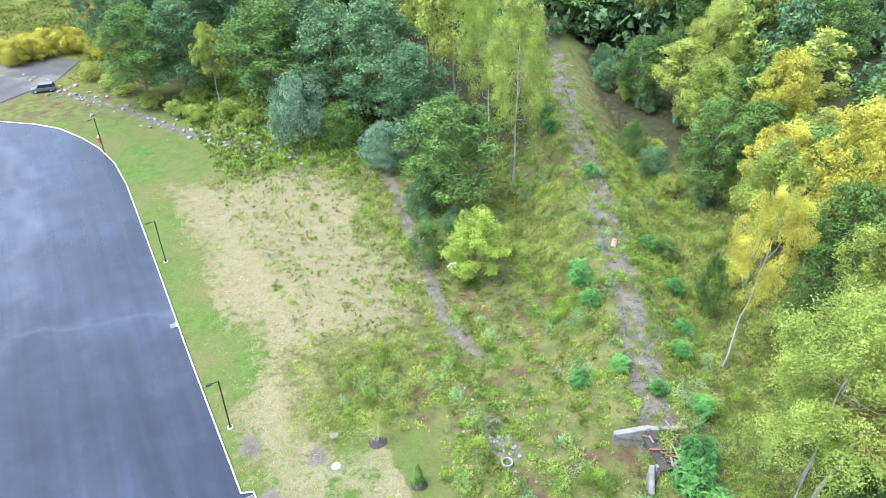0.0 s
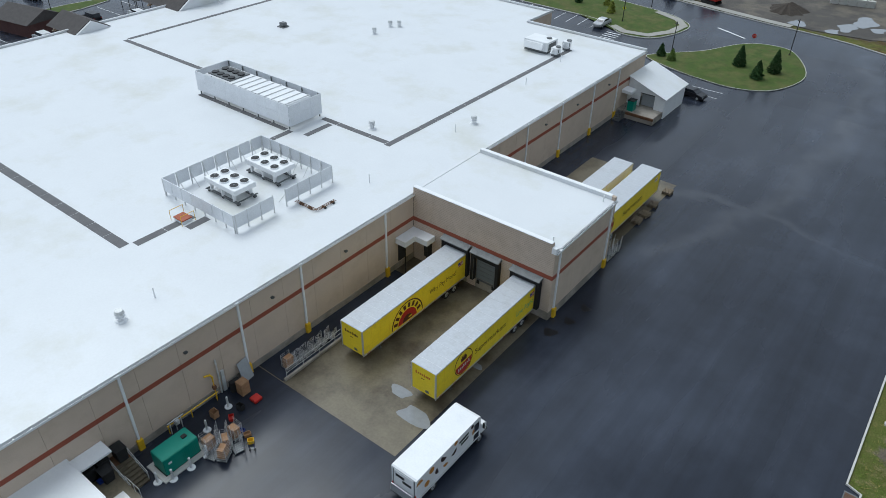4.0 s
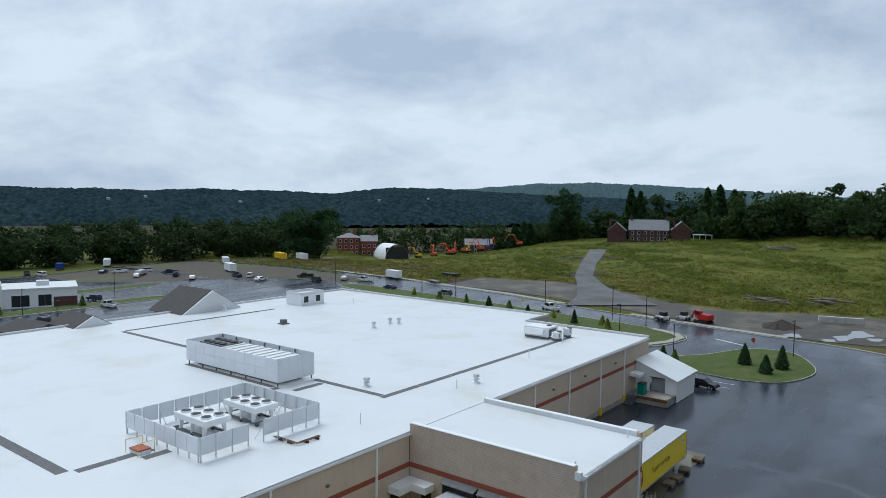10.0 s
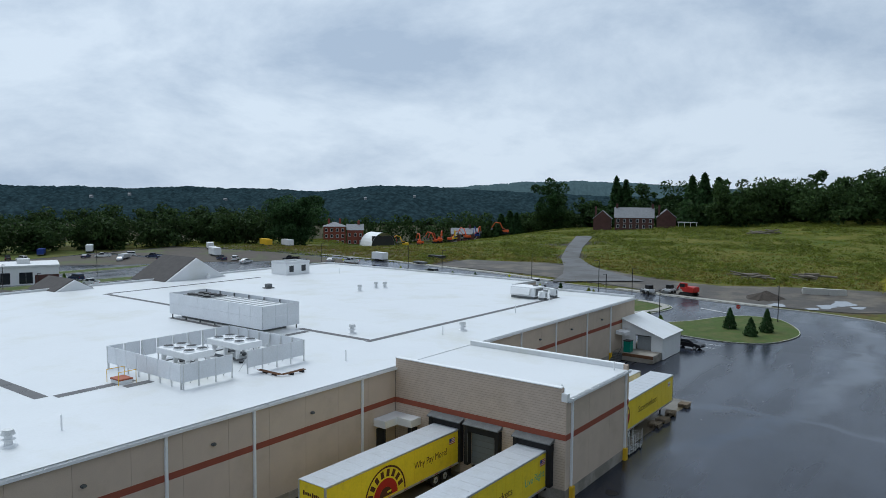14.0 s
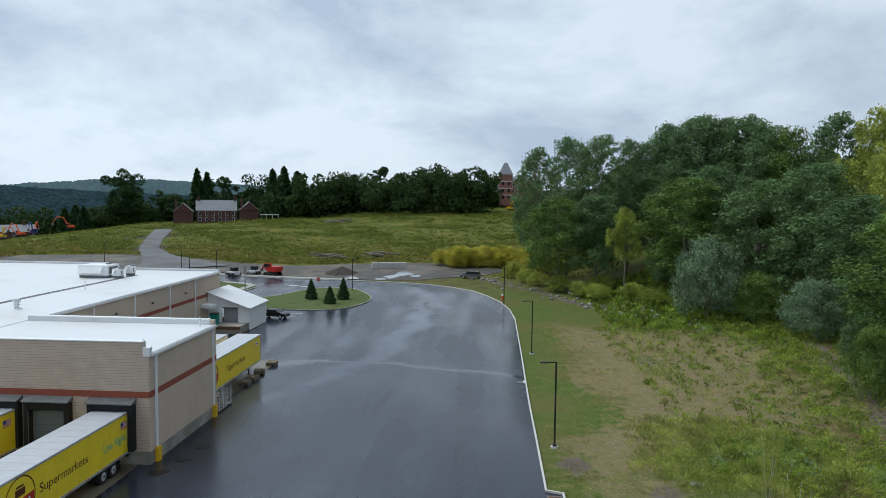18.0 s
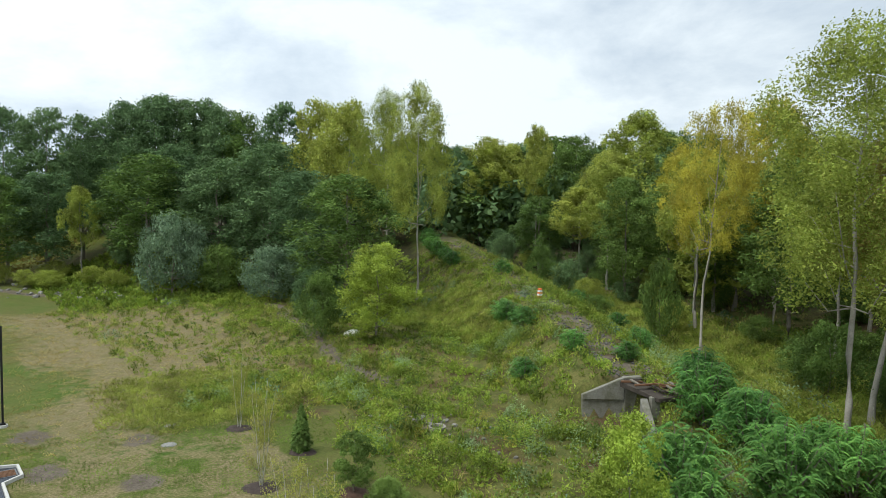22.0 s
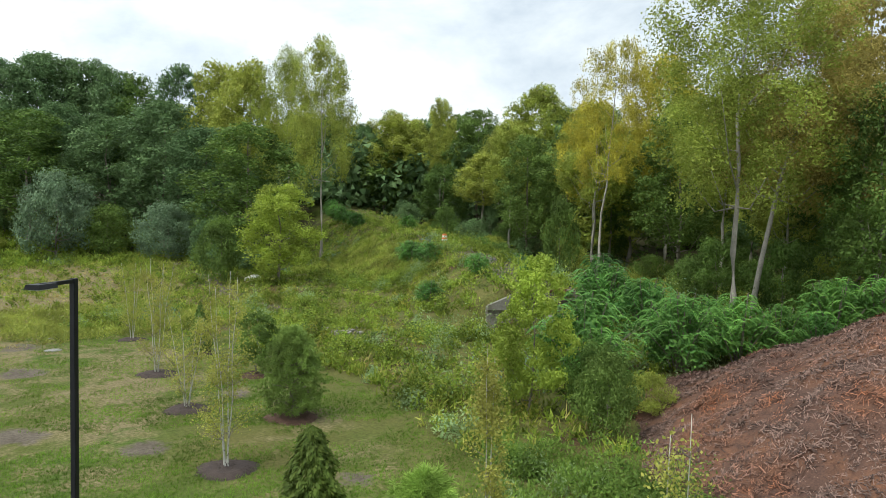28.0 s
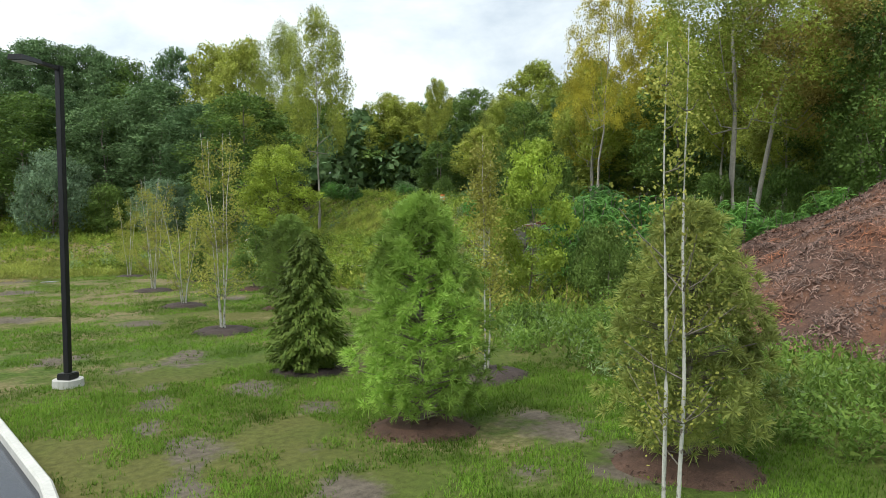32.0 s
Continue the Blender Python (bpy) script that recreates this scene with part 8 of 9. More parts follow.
for i in range(46):
    a = rd_.uniform(-0.5, 0.5) + (1.1 if i % 3 else -0.4)
    x, y = 83.2 + rd_.uniform(-1.8, 2.0), -20.0 + rd_.uniform(-3.6, 2.4)
    L = rd_.uniform(0.8, 2.2)
    bm = box(-L / 2, L / 2, -0.09, 0.09, -0.05, 0.05)
    part("plank", bm, (M_RUST, M_BARK, M_SOIL)[i % 3], deck).matrix_basis = Matrix.Translation((x, y, 2.95 + rd_.uniform(0, 0.5))) @ Euler((rd_.uniform(-0.15, 0.15), rd_.uniform(-0.3, 0.3), a)).to_matrix().to_4x4()
slab_wall("deck_slab", 82.0, -17.2, 80.6, -21.5, 2.95, 2.85, 2.55, 4.2, M_SOIL, deck)
# rail bed debris: dark ballast stones in two rows
bal = []
for (ax, ay, az), (bx, by, bz) in zip(RIDGE[:6], RIDGE[1:7]):
    for k in range(90):
        t, o = rk.uniform(), rk.choice((-1.1, 1.1)) + rk.normal() * 0.35
        d = Vector((bx - ax, by - ay)).normalized()
        bal.append((ax + (bx - ax) * t - d.y * o, ay + (by - ay) * t + d.x * o))
stones("ballast", "grey ballast stones in two wheel tracks on the bank", bal, 5, 0.07, 0.2, M_BALLAST)

# ---- the heap of bark chips ----
HX, HY_, HR, HH = 74.0, -47.0, 14.6, 7.15
ca = np.linspace(0, 6.2832, 96, endpoint=False)
cr_ = np.linspace(0, 1, 34)
CA, CR = np.meshgrid(ca, cr_)
lump = 1 + 0.05 * np.sin(3 * CA + 1) + 0.03 * np.sin(7 * CA + 2)
hx, hy = HX + np.cos(CA) * CR * HR * lump, HY_ + np.sin(CA) * CR * HR * lump


def heap_z(x, y):
    a, d = np.arctan2(y - HY_, x - HX), np.hypot(x - HX, y - HY_) / HR
    d = d / (1 + 0.05 * np.sin(3 * a + 1) + 0.03 * np.sin(7 * a + 2))
    return gz(x, y) - 0.25 + (HH + 0.25) * np.clip(1 - np.sqrt(d * d + 0.03), -0.1, 1) + 0.26 * wob(x, y, 2.6, 41) * (d < 0.97) + 0.06 * wob(x, y, 0.9, 42)


hz = heap_z(hx, hy)
k = np.arange(34 * 96).reshape(34, 96)
hq = np.stack([k[:-1], np.roll(k[:-1], -1, 1), np.roll(k[1:], -1, 1), k[1:]], -1).reshape(-1, 4)[:, ::-1]
heap = empty("bark_chip_heap", "tall cone of red-brown shredded bark and wood chips", "chip heap")
part("heap_core", mesh_np("heap_core", np.stack([hx.ravel(), hy.ravel(), hz.ravel()], 1), hq, M_CHIPCORE), None, heap, smooth=True)
rh = np.random.RandomState(17)
n = 130000
a, d = rh.uniform(0, 6.2832, n), np.sqrt(rh.uniform(0.004, 1.03, n))
keep = np.cos(a - radians(165)) > -0.1
a, d = a[keep], d[keep]
n = len(a)
lx, ly = HX + np.cos(a) * d * HR, HY_ + np.sin(a) * d * HR
c = np.stack([lx, ly, heap_z(lx, ly) + 0.02], 1)
slope = np.stack([np.cos(a) * 0.55, np.sin(a) * 0.55, np.full(n, 0.83)], 1)
nrm = unit(slope + rh.normal(size=(n, 3)) * 0.35)
tan = unit(np.cross(nrm, rh.normal(size=(n, 3))))
bit = np.cross(nrm, tan)
L, W = rh.gamma(2.0, 0.033, n)[:, None] + 0.025, rh.uniform(0.010, 0.028, n)[:, None]
v = np.stack([c - tan * L - bit * W, c + tan * L - bit * W * 0.6, c + tan * L * 0.9 + bit * W, c - tan * L + bit * W * 0.5], 1).reshape(-1, 3)
tagged(part("chip_litter", mesh_np("chip_litter", v, np.arange(4 * n).reshape(n, 4), M_CHIP), None, heap), "splintered brown and grey wood shreds", kind="stuff")

# ---- by the rear wall: generator, bollards, carts, bins, rails ----
G = empty("generator", "teal green standby generator on a concrete pad", "generator", pose(3.3, -32.85, 0.06))
part("pad", box(-1.25, 1.25, -2.0, 2.0, 0, 0.14, 0.02), M_CONCL, G)
part("enclosure", box(-0.85, 0.85, -1.55, 1.55, 0.2, 1.85, 0.06), M_GREEN, G)
for k in range(8):
    part("louvre", box(0.852, 0.875, 0.1 + k * 0.16, 0.18 + k * 0.16, 0.45, 1.5), M_GREEN, G)
part("exhaust", box(-0.2, 0.15, 0.7, 1.1, 1.85, 1.97, 0.02), M_BLACKPAINT, G)
part("skid", box(-0.8, 0.8, -1.6, 1.6, 0.14, 0.22), M_BLACKPAINT, G)
part("badge", box(0.852, 0.862, -1.2, -0.9, 1.2, 1.4), M_LINE, G)
for x, y in ((3.9, -35.1), (4.6, -34.2), (4.75, -32.7), (4.75, -31.2), (1.9, -26.9), (2.6, -29.6)):
    b = empty("bollard", "grey steel bollard in a round concrete collar", "bollard", pose(x, y, 0.06), group="bollards")
    part("post", cyl((0, 0, 0), (0, 0, 1.15), 0.09, 0.09, 12), M_GUTTER, b)
    part("dome", cyl((0, 0, 1.15), (0, 0, 1.22), 0.09, 0.03, 12), M_LINE, b)
    part("collar", cyl((0, 0, 0), (0, 0, 0.06), 0.34, 0.32, 18), M_LINE, b)


def cage(x, y, turn, w=0.8, d=1.0, h=1.7, fill=True, label="wire roll cage holding cardboard and rubbish"):
    c = empty("roll_cage", label, "roll cage", pose(x, y, 0.06, 0, 0, turn), group="roll cages")
    for sx in (-1, 1):
        for sy in (-1, 1):
            part("upright", cyl((sx * w / 2, sy * d / 2, 0.1), (sx * w / 2, sy * d / 2, h), 0.018, seg=6), M_ALU, c)
            part("castor", cyl((sx * w / 2 - 0.02, sy * d / 2, 0.06), (sx * w / 2 + 0.02, sy * d / 2, 0.06), 0.06, seg=8), M_BLACK, c)
        for k in range(7):
            z = 0.25 + k * (h - 0.25) / 6
            part("wire", cyl((sx * w / 2, -d / 2, z), (sx * w / 2, d / 2, z), 0.01, seg=4), M_ALU, c)
    for k in range(7):
        z = 0.25 + k * (h - 0.25) / 6
        part("wire", cyl((-w / 2, -d / 2, z), (w / 2, -d / 2, z), 0.01, seg=4), M_ALU, c)
    part("deck", box(-w / 2, w / 2, -d / 2, d / 2, 0.12, 0.16), M_STEEL, c)
    if fill:
        r = random.Random(int(x * 100 + y))
        for k in range(4):
            z = 0.18 + k * 0.26
            part("carton", box(-w / 2 + 0.06, w / 2 - r.uniform(0.06, 0.3), -d / 2 + r.uniform(0.05, 0.2), d / 2 - 0.06, z, z + 0.24, 0.01), M_CARDBOARD, c)
    return c


for i, (x, y) in enumerate(((4.3, -30.6), (5.2, -30.9), (6.0, -30.5), (4.4, -29.4), (5.3, -29.6), (6.1, -29.3), (5.0, -28.6))):
    cage(x, y, 15 * i, fill=i % 2 == 0)
for i in range(6):
    cage(2.3, -20.4 + 1.05 * i, 4 * i, h=1.5 if i == 0 else 0.95, fill=i == 0, label="wire roll cage with rubbish by the dock wall" if i == 0 else "low empty wire trolley nested by the dock wall")
for i in range(3):
    cage(BX - 0.25, 13.2 + 1.2 * i, 7 * i, fill=False, label="empty wire roll cage beside the dock block")
pal = empty("pallet_stack", "stack of grey wooden pallets beside the trailers", "pallets", pose(BX - 0.9, 31.5, 0.07))
for k in range(3):
    for j in range(6):
        part("board", box(-0.55, 0.55, -0.6 + j * 0.22, -0.46 + j * 0.22, 0.1 + k * 0.14, 0.125 + k * 0.14), M_PALLET, pal)
    for sx in (-0.5, 0, 0.5):
        part("bearer", box(sx - 0.045, sx + 0.045, -0.6, 0.65, k * 0.14, 0.1 + k * 0.14), M_PALLET, pal)
for px_, py_, pz_ in ((16.15, 27.4, 12), (16.3, 24.5, -8), (16.2, 22.6, 3)):
    copy_thing(pal, pose(px_, py_, 0.07, 0, 0, pz_))
# dock side low wall with hand rail
lw = empty("dock_side_wall", "low concrete wall with a pipe rail along the loading slab", "low wall")
part("wall", box(3.25, 3.5, -21.9, -3.2, 0.06, 0.36, 0.03), M_FOOT, lw)
for k in range(10):
    part("rail_post", cyl((3.37, -21.6 + 2.0 * k, 0.42), (3.37, -21.6 + 2.0 * k, 1.35), 0.025, seg=6), M_GUTTER, lw)
for z in (0.85, 1.35):
    part("rail", cyl((3.37, -21.6, z), (3.37, -3.6, z), 0.022, seg=6), M_GUTTER, lw)
part("walk_strip", box(0.07, 3.24, -22.0, -3.2, 0.066, 0.09), M_ASPH, lw)
# stuff leaning on the wall
yr = empty("pipe_rail", "yellow gas pipe rail at the foot of the wall", "pipe")
part("rail", cyl((0.55, -31.8, 0.9), (0.55, -26.8, 0.9), 0.05, seg=8), M_GUARD, yr)
for y in (-31.7, -29.5, -27.0):
    part("leg", cyl((0.55, y, 0.06), (0.55, y, 0.9), 0.045, seg=8), M_GUARD, yr)
gp = empty("gas_riser", "bent yellow gas pipe up the wall", "pipe")
bmg = bmesh.new()
add_tube(bmg, [(0.35, -26.9, 0.06), (0.35, -26.9, 2.6), (0.35, -27.1, 2.95), (0.35, -27.6, 3.15)], [0.09, 0.09, 0.09, 0.09], 8)
part("pipe", bmg, M_GUARD, gp)
part("valve", box(0.22, 0.5, -27.05, -26.75, 1.2, 1.6, 0.03), M_RUST, gp)
for y, h_, w_ in ((-26.2, 3.9, 0.12), (-25.8, 2.4, 0.3)):
    part("conduit", box(0.06, 0.2, y - w_ / 2, y + w_ / 2, 0.06, h_), M_GUTTER, gp)
mt_ = empty("gas_meter", "grey gas meter set by the wall", "meter")
for i in range(3):
    part("pipe_loop", cyl((0.7, -31.6 + 0.5 * i, 0.06), (0.7, -31.6 + 0.5 * i, 1.3), 0.05, seg=8), M_GUTTER, mt_)
part("header", cyl((0.7, -31.8, 1.3), (0.7, -30.3, 1.3), 0.05, seg=8), M_GUTTER, mt_)
part("meter_body", box(0.5, 0.95, -31.2, -30.8, 0.75, 1.25, 0.06), M_GUTTER, mt_)
bd = empty("leaning_panel", "pale grey sheet panel leaning on the wall", "panel")
part("sheet", box(-0.03, 0.03, -0.6, 0.6, 0, 2.1), M_DOOR, bd).matrix_basis = pose(0.75, -23.7, 0.07, 0, -16, 8)
pbx = empty("stacked_cartons", "stacked brown cartons and a red tray on asphalt", "cartons", pose(1.6, -25.0, 0.06))
for k in range(3):
    part("carton", box(-0.45, 0.4, -0.4, 0.45, 0.45 * k, 0.45 * k + 0.43, 0.02), M_CARDBOARD, pbx)
part("black_bin", box(-1.0, -0.5, -0.7, 0.2, 0, 1.2, 0.05), M_BLACK, pbx)
part("red_tray", box(1.1, 1.9, -0.3, 0.5, 0.0, 0.3, 0.04), M_RED, pbx)
for k, (x, y, w, d, h, a, mt, lab) in enumerate((
    (4.9, -28.0, 0.6, 0.4, 0.3, 20, M_BLUEPAINT, "blue plastic crate on asphalt"), (3.2, -27.6, 0.6, 0.4, 0.3, -35, M_RED, "red plastic crate by the wall"),
    (6.4, -28.2, 0.5, 0.4, 0.35, 50, M_GUARD, "yellow plastic crate on asphalt"), (2.9, -26.4, 0.6, 0.4, 0.55, 8, M_BLACK, "black plastic crate by the wall"),
    (5.6, -27.9, 0.55, 0.4, 0.28, 70, M_CARDBOARD, "open brown cardboard tray on asphalt"), (1.9, -28.3, 0.6, 0.5, 0.7, 0, M_CARDBOARD, "brown cardboard box by the wall"))):
    ck = empty("crate", lab, "crate", pose(x, y, 0.06, 0, 0, a), group="loose crates")
    part("floor", box(-w / 2, w / 2, -d / 2, d / 2, 0, 0.03), mt, ck)
    for sgn in (-1, 1):
        part("long_side", box(-w / 2, w / 2, sgn * d / 2 - 0.015, sgn * d / 2 + 0.015, 0.03, h, 0.005), mt, ck)
        part("short_side", box(sgn * w / 2 - 0.015, sgn * w / 2 + 0.015, -d / 2 + 0.016, d / 2 - 0.016, 0.03, h, 0.005), mt, ck)
ht_ = empty("hand_truck", "blue hand truck standing on asphalt", "hand truck", pose(7.1, -28.6, 0.06, 0, 0, 40))
for s in (-0.2, 0.2):
    part("rail", cyl((s, 0, 0.1), (s, -0.25, 1.25), 0.02, seg=6), M_BLUEPAINT, ht_)
    part("wheel", cyl((s - 0.03, -0.05, 0.12), (s + 0.03, -0.05, 0.12), 0.12, seg=10), M_TYRE, ht_)
part("toe_plate", box(-0.22, 0.22, 0.0, 0.22, 0.02, 0.04), M_STEEL, ht_)

# second dock, near the south end: covered platform, stairs, bins
pf = empty("dock_platform", "raised concrete dock platform with stairs and pipe rails", "platform")
part("slab", box(0.06, 5.2, -44.0, -36.9, 0.06, 1.25, 0.03), M_CONC, pf)
for k in range(7):
    part("step", box(1.2 + 0.3 * k, 1.5 + 0.3 * k, -36.85, -35.35, 0.06, 1.25 - 0.17 * k), M_CONC, pf)
part("landing", box(0.06, 1.2, -36.88, -35.35, 0.06, 1.25), M_RUST, pf)
for y in (-36.8, -35.35):
    part("stair_rail", cyl((0.3, y, 2.2), (3.3, y, 1.05), 0.025, seg=6), M_GUTTER, pf)
    part("stair_rail", cyl((0.3, y, 1.75), (3.3, y, 0.6), 0.02, seg=6), M_GUTTER, pf)
    for x, z0, z1 in ((0.4, 1.25, 2.15), (1.8, 0.9, 1.65), (3.2, 0.1, 1.1)):
        part("rail_post", cyl((x, y, z0), (x, y, z1), 0.022, seg=6), M_GUTTER, pf)
for x in (3.4, 4.3, 5.1):
    part("rail_post", cyl((x, -36.95, 1.25), (x, -36.95, 2.2), 0.022, seg=6), M_GUTTER, pf)
part("rail", cyl((3.3, -36.95, 2.2), (5.1, -36.95, 2.2), 0.022, seg=6), M_GUTTER, pf)
part("dock_plate", box(3.6, 4.9, -38.6, -37.5, 1.26, 1.32), M_ALU, pf)
cnp = empty("dock_canopy", "white flat metal canopy over the dock platform", "canopy")
part("roof", box(-0.02, 5.2, -55.0, -39.2, 3.45, 3.75, 0.03), M_ROOF, cnp)
part("fascia", box(5.2, 5.25, -55.0, -39.2, 3.2, 3.76), M_WHITE, cnp)
part("side_wall", box(5.05, 5.19, -55, -39.25, 0.06, 3.45), M_WHITE, cnp)
part("end_fascia", box(0.05, 5.2, -39.2, -39.15, 3.2, 3.76), M_WHITE, cnp)
sc2 = empty("door_canopy", "small white canopy over a rear door", "canopy")
part("roof", box(0.03, 1.5, -39.1, -36.6, 3.15, 3.35, 0.02), M_WHITE, sc2)
part("rear_door", box(0.052, 0.07, -38.4, -37.4, 1.25, 3.1), M_DARKIN, store)
for i, (x, y, h_) in enumerate(((0.75, -35.9, 1.2), (0.75, -37.3, 1.15), (1.7, -37.6, 1.0), (0.7, -38.4, 1.2))):
    bn = empty("refuse_bin", "black wheeled refuse bin on the platform", "bin", pose(x, y, 1.25), group="refuse bins")
    part("tub", profile([(-0.35, 0.05), (0.35, 0.05), (0.42, h_), (-0.42, h_)], "x", -0.5, 0.5), M_BLACK, bn)
    part("lid", box(-0.53, 0.53, -0.46, 0.46, h_, h_ + 0.07, 0.02), M_BLACK, bn)
part("blue_crate", box(1.4, 1.8, -38.3, -37.9, 1.25, 1.55, 0.02), M_BLUEPAINT, pf)

# north end: lean-to shed on a dock, green box, stairs
sh = empty("lean_to_shed", "white metal lean-to shed on a concrete dock at the corner", "shed")
shed_prof = [(0.06, 1.2), (6.3, 1.2), (6.3, 3.35), (0.06, 5.6)]
part("near_wall", profile([(0.06, 1.2), (2.2, 1.2), (2.2, 3.3), (4.6, 3.3), (4.6, 1.2), (6.3, 1.2), (6.3, 3.35), (0.06, 5.6)], "y", 52.6, 52.75), M_WHITE, sh)
part("far_wall", profile(shed_prof, "y", 60.5, 60.65), M_WHITE, sh)
part("side_wall", box(6.16, 6.3, 52.76, 60.5, 0.06, 3.3), M_WHITE, sh)
part("roof", profile([(0.06, 5.62), (6.6, 3.28), (6.6, 3.4), (0.06, 5.74)], "y", 52.1, 61.0), M_ROOF, sh)
part("front_canopy", profile([(0.06, 3.6), (1.6, 3.5), (1.6, 3.95), (0.06, 4.1)], "y", 50.2, 52.1), M_WHITE, sh)
part("inner_door", box(2.25, 4.55, 53.3, 53.4, 1.2, 3.3), M_DOOR, sh)
for k in range(6):
    part("door_frame_rail", box(2.2, 4.6, 52.55, 52.6, 3.3, 3.42), M_STEEL, sh)
dk = empty("dock_platform", "concrete dock with dark rubber edge below the shed", "platform")
part("slab", box(0.06, 6.1, 49.3, 60.5, 0.06, 1.2, 0.03), M_FOOT, dk)
part("edge", box(1.6, 6.15, 49.2, 49.3, 0.75, 1.18), M_RUST, dk)
for k in range(6):
    part("step", box(0.3, 1.5, 47.5 + 0.3 * k, 47.8 + 0.3 * k, 0.06, 0.22 + 0.17 * k), M_STEEL, dk)
part("stair_rail", cyl((1.5, 47.5, 1.0), (1.5, 49.3, 2.1), 0.03, seg=6), M_BLACKPAINT, dk)
gb = empty("green_compactor", "dark green metal hopper on the dock", "compactor", pose(2.0, 50.3, 1.2))
part("hopper", box(-0.5, 0.5, -0.6, 0.6, 0, 1.6, 0.04), M_GREEN, gb)
part("rim", box(-0.55, 0.55, -0.65, 0.65, 1.6, 1.7, 0.02), M_BLACKPAINT, gb)
# puddles and wet spots at the docks
M_PUDDLE = material("standing_water", (0.25, 0.26, 0.27), 0.08, spread=0.1, bump=0, spec=0.6)
for x, y, r in ((12.2, -16.4, 1.0), (14.9, -17.8, 1.5), (15.5, -9.6, 0.6), (13.4, -14.6, 0.8)):
    drape("puddle", [(x + r * math.cos(a) * (1 + 0.25 * math.sin(3 * a + x)), y + r * 0.7 * math.sin(a) * (1 + 0.2 * math.cos(2 * a))) for a in np.linspace(0, 6.2832, 22, endpoint=False)], 0.068, M_PUDDLE, "pale puddle on the loading slab", "puddle", 9.0)
for x, y, r in ((18.4, 116.5, 1.7), (16.6, 112.6, 1.2), (20.6, 122.2, 2.2), (9.5, 113.6, 1.6), (24.0, 118.5, 1.3)):
    drape("puddle", [(x + r * math.cos(a) * (1 + 0.3 * math.sin(3 * a + x)), y + r * 1.5 * math.sin(a) * (1 + 0.25 * math.cos(2 * a + y))) for a in np.linspace(0, 6.2832, 22, endpoint=False)], 0.13, M_PUDDLE, "pale puddle on the wet yard", "puddle", 9.0)
M_OIL = material("oil_stain", (0.008, 0.008, 0.01), 0.3, spread=0.3, bump=0)
for x, y, r in ((18.4, -1.4, 0.6), (19.0, 1.2, 0.5), (19.3, 4.0, 0.5)):
    drape("oil_stain", [(x + r * math.cos(a) * (1 + 0.35 * math.sin(3 * a + x)), y + r * 1.3 * math.sin(a) * (1 + 0.3 * math.cos(2 * a + x))) for a in np.linspace(0, 6.2832, 22, endpoint=False)], 0.066, M_OIL, "dark oily stain on asphalt", "stain", 9.0)

# ---- the distance ----
def brick_house(x, y, z, turn, w, d, h, roof_h, brick, label, rows=2, cols=6, chimneys=((0, 0),), hip=False):
    H_ = empty("brick_house", label, "house", pose(x, y, z, 0, 0, turn))
    part("wall", box(-w / 2, w / 2, -d / 2, d / 2, -6, h), brick, H_)
    if hip:
        bm = bmesh.new()
        b = [bm.verts.new(p) for p in ((-w / 2 - 0.5, -d / 2 - 0.5, h), (w / 2 + 0.5, -d / 2 - 0.5, h), (w / 2 + 0.5, d / 2 + 0.5, h), (-w / 2 - 0.5, d / 2 + 0.5, h))]
        r = [bm.verts.new((-w / 2 + d / 2, 0, h + roof_h)), bm.verts.new((w / 2 - d / 2, 0, h + roof_h))]
        for f in ((b[0], b[1], r[1], r[0]), (b[2], b[3], r[0], r[1]), (b[1], b[2], r[1]), (b[3], b[0], r[0]), b[::-1]):
            bm.faces.new(f)
        rf = part("roof", bm, M_SLATE, H_)
    else:
        rf = part("roof", profile([(-d / 2 - 0.5, h), (d / 2 + 0.5, h), (0, h + roof_h)], "x", -w / 2 - 0.4, w / 2 + 0.4), M_SLATE, H_)
        for s in (-1, 1):
            part("gable_wall", profile([(-d / 2, h), (d / 2, h), (0, h + roof_h * 0.93)], "x", s * (w / 2 + 0.42) - 0.03, s * (w / 2 + 0.42) + 0.03), brick, H_)
    for r in range(rows):
        for c in range(cols):
            u = -w / 2 + w * (c + 0.5) / cols
            zz = 1.2 + r * (h - 0.6) / rows
            win = part("window", box(u - 0.55, u + 0.55, -d / 2 - 0.04, -d / 2 - 0.005, zz, zz + 1.6), M_DARKGLASS, H_)
            part("window_frame", box(u - 0.68, u + 0.68, -d / 2 - 0.02, -d / 2 - 0.003, zz - 0.1, zz + 1.72), M_LINE, win)
            part("sill", box(u - 0.65, u + 0.65, -d / 2 - 0.12, -d / 2 - 0.005, zz - 0.14, zz), M_LINE, win)
    for cx, cy in chimneys:
        part("chimney", box(cx - 0.6, cx + 0.6, cy - 0.5, cy + 0.5, h - 1, h + roof_h + 2.0, 0.03), brick, rf)
    return H_


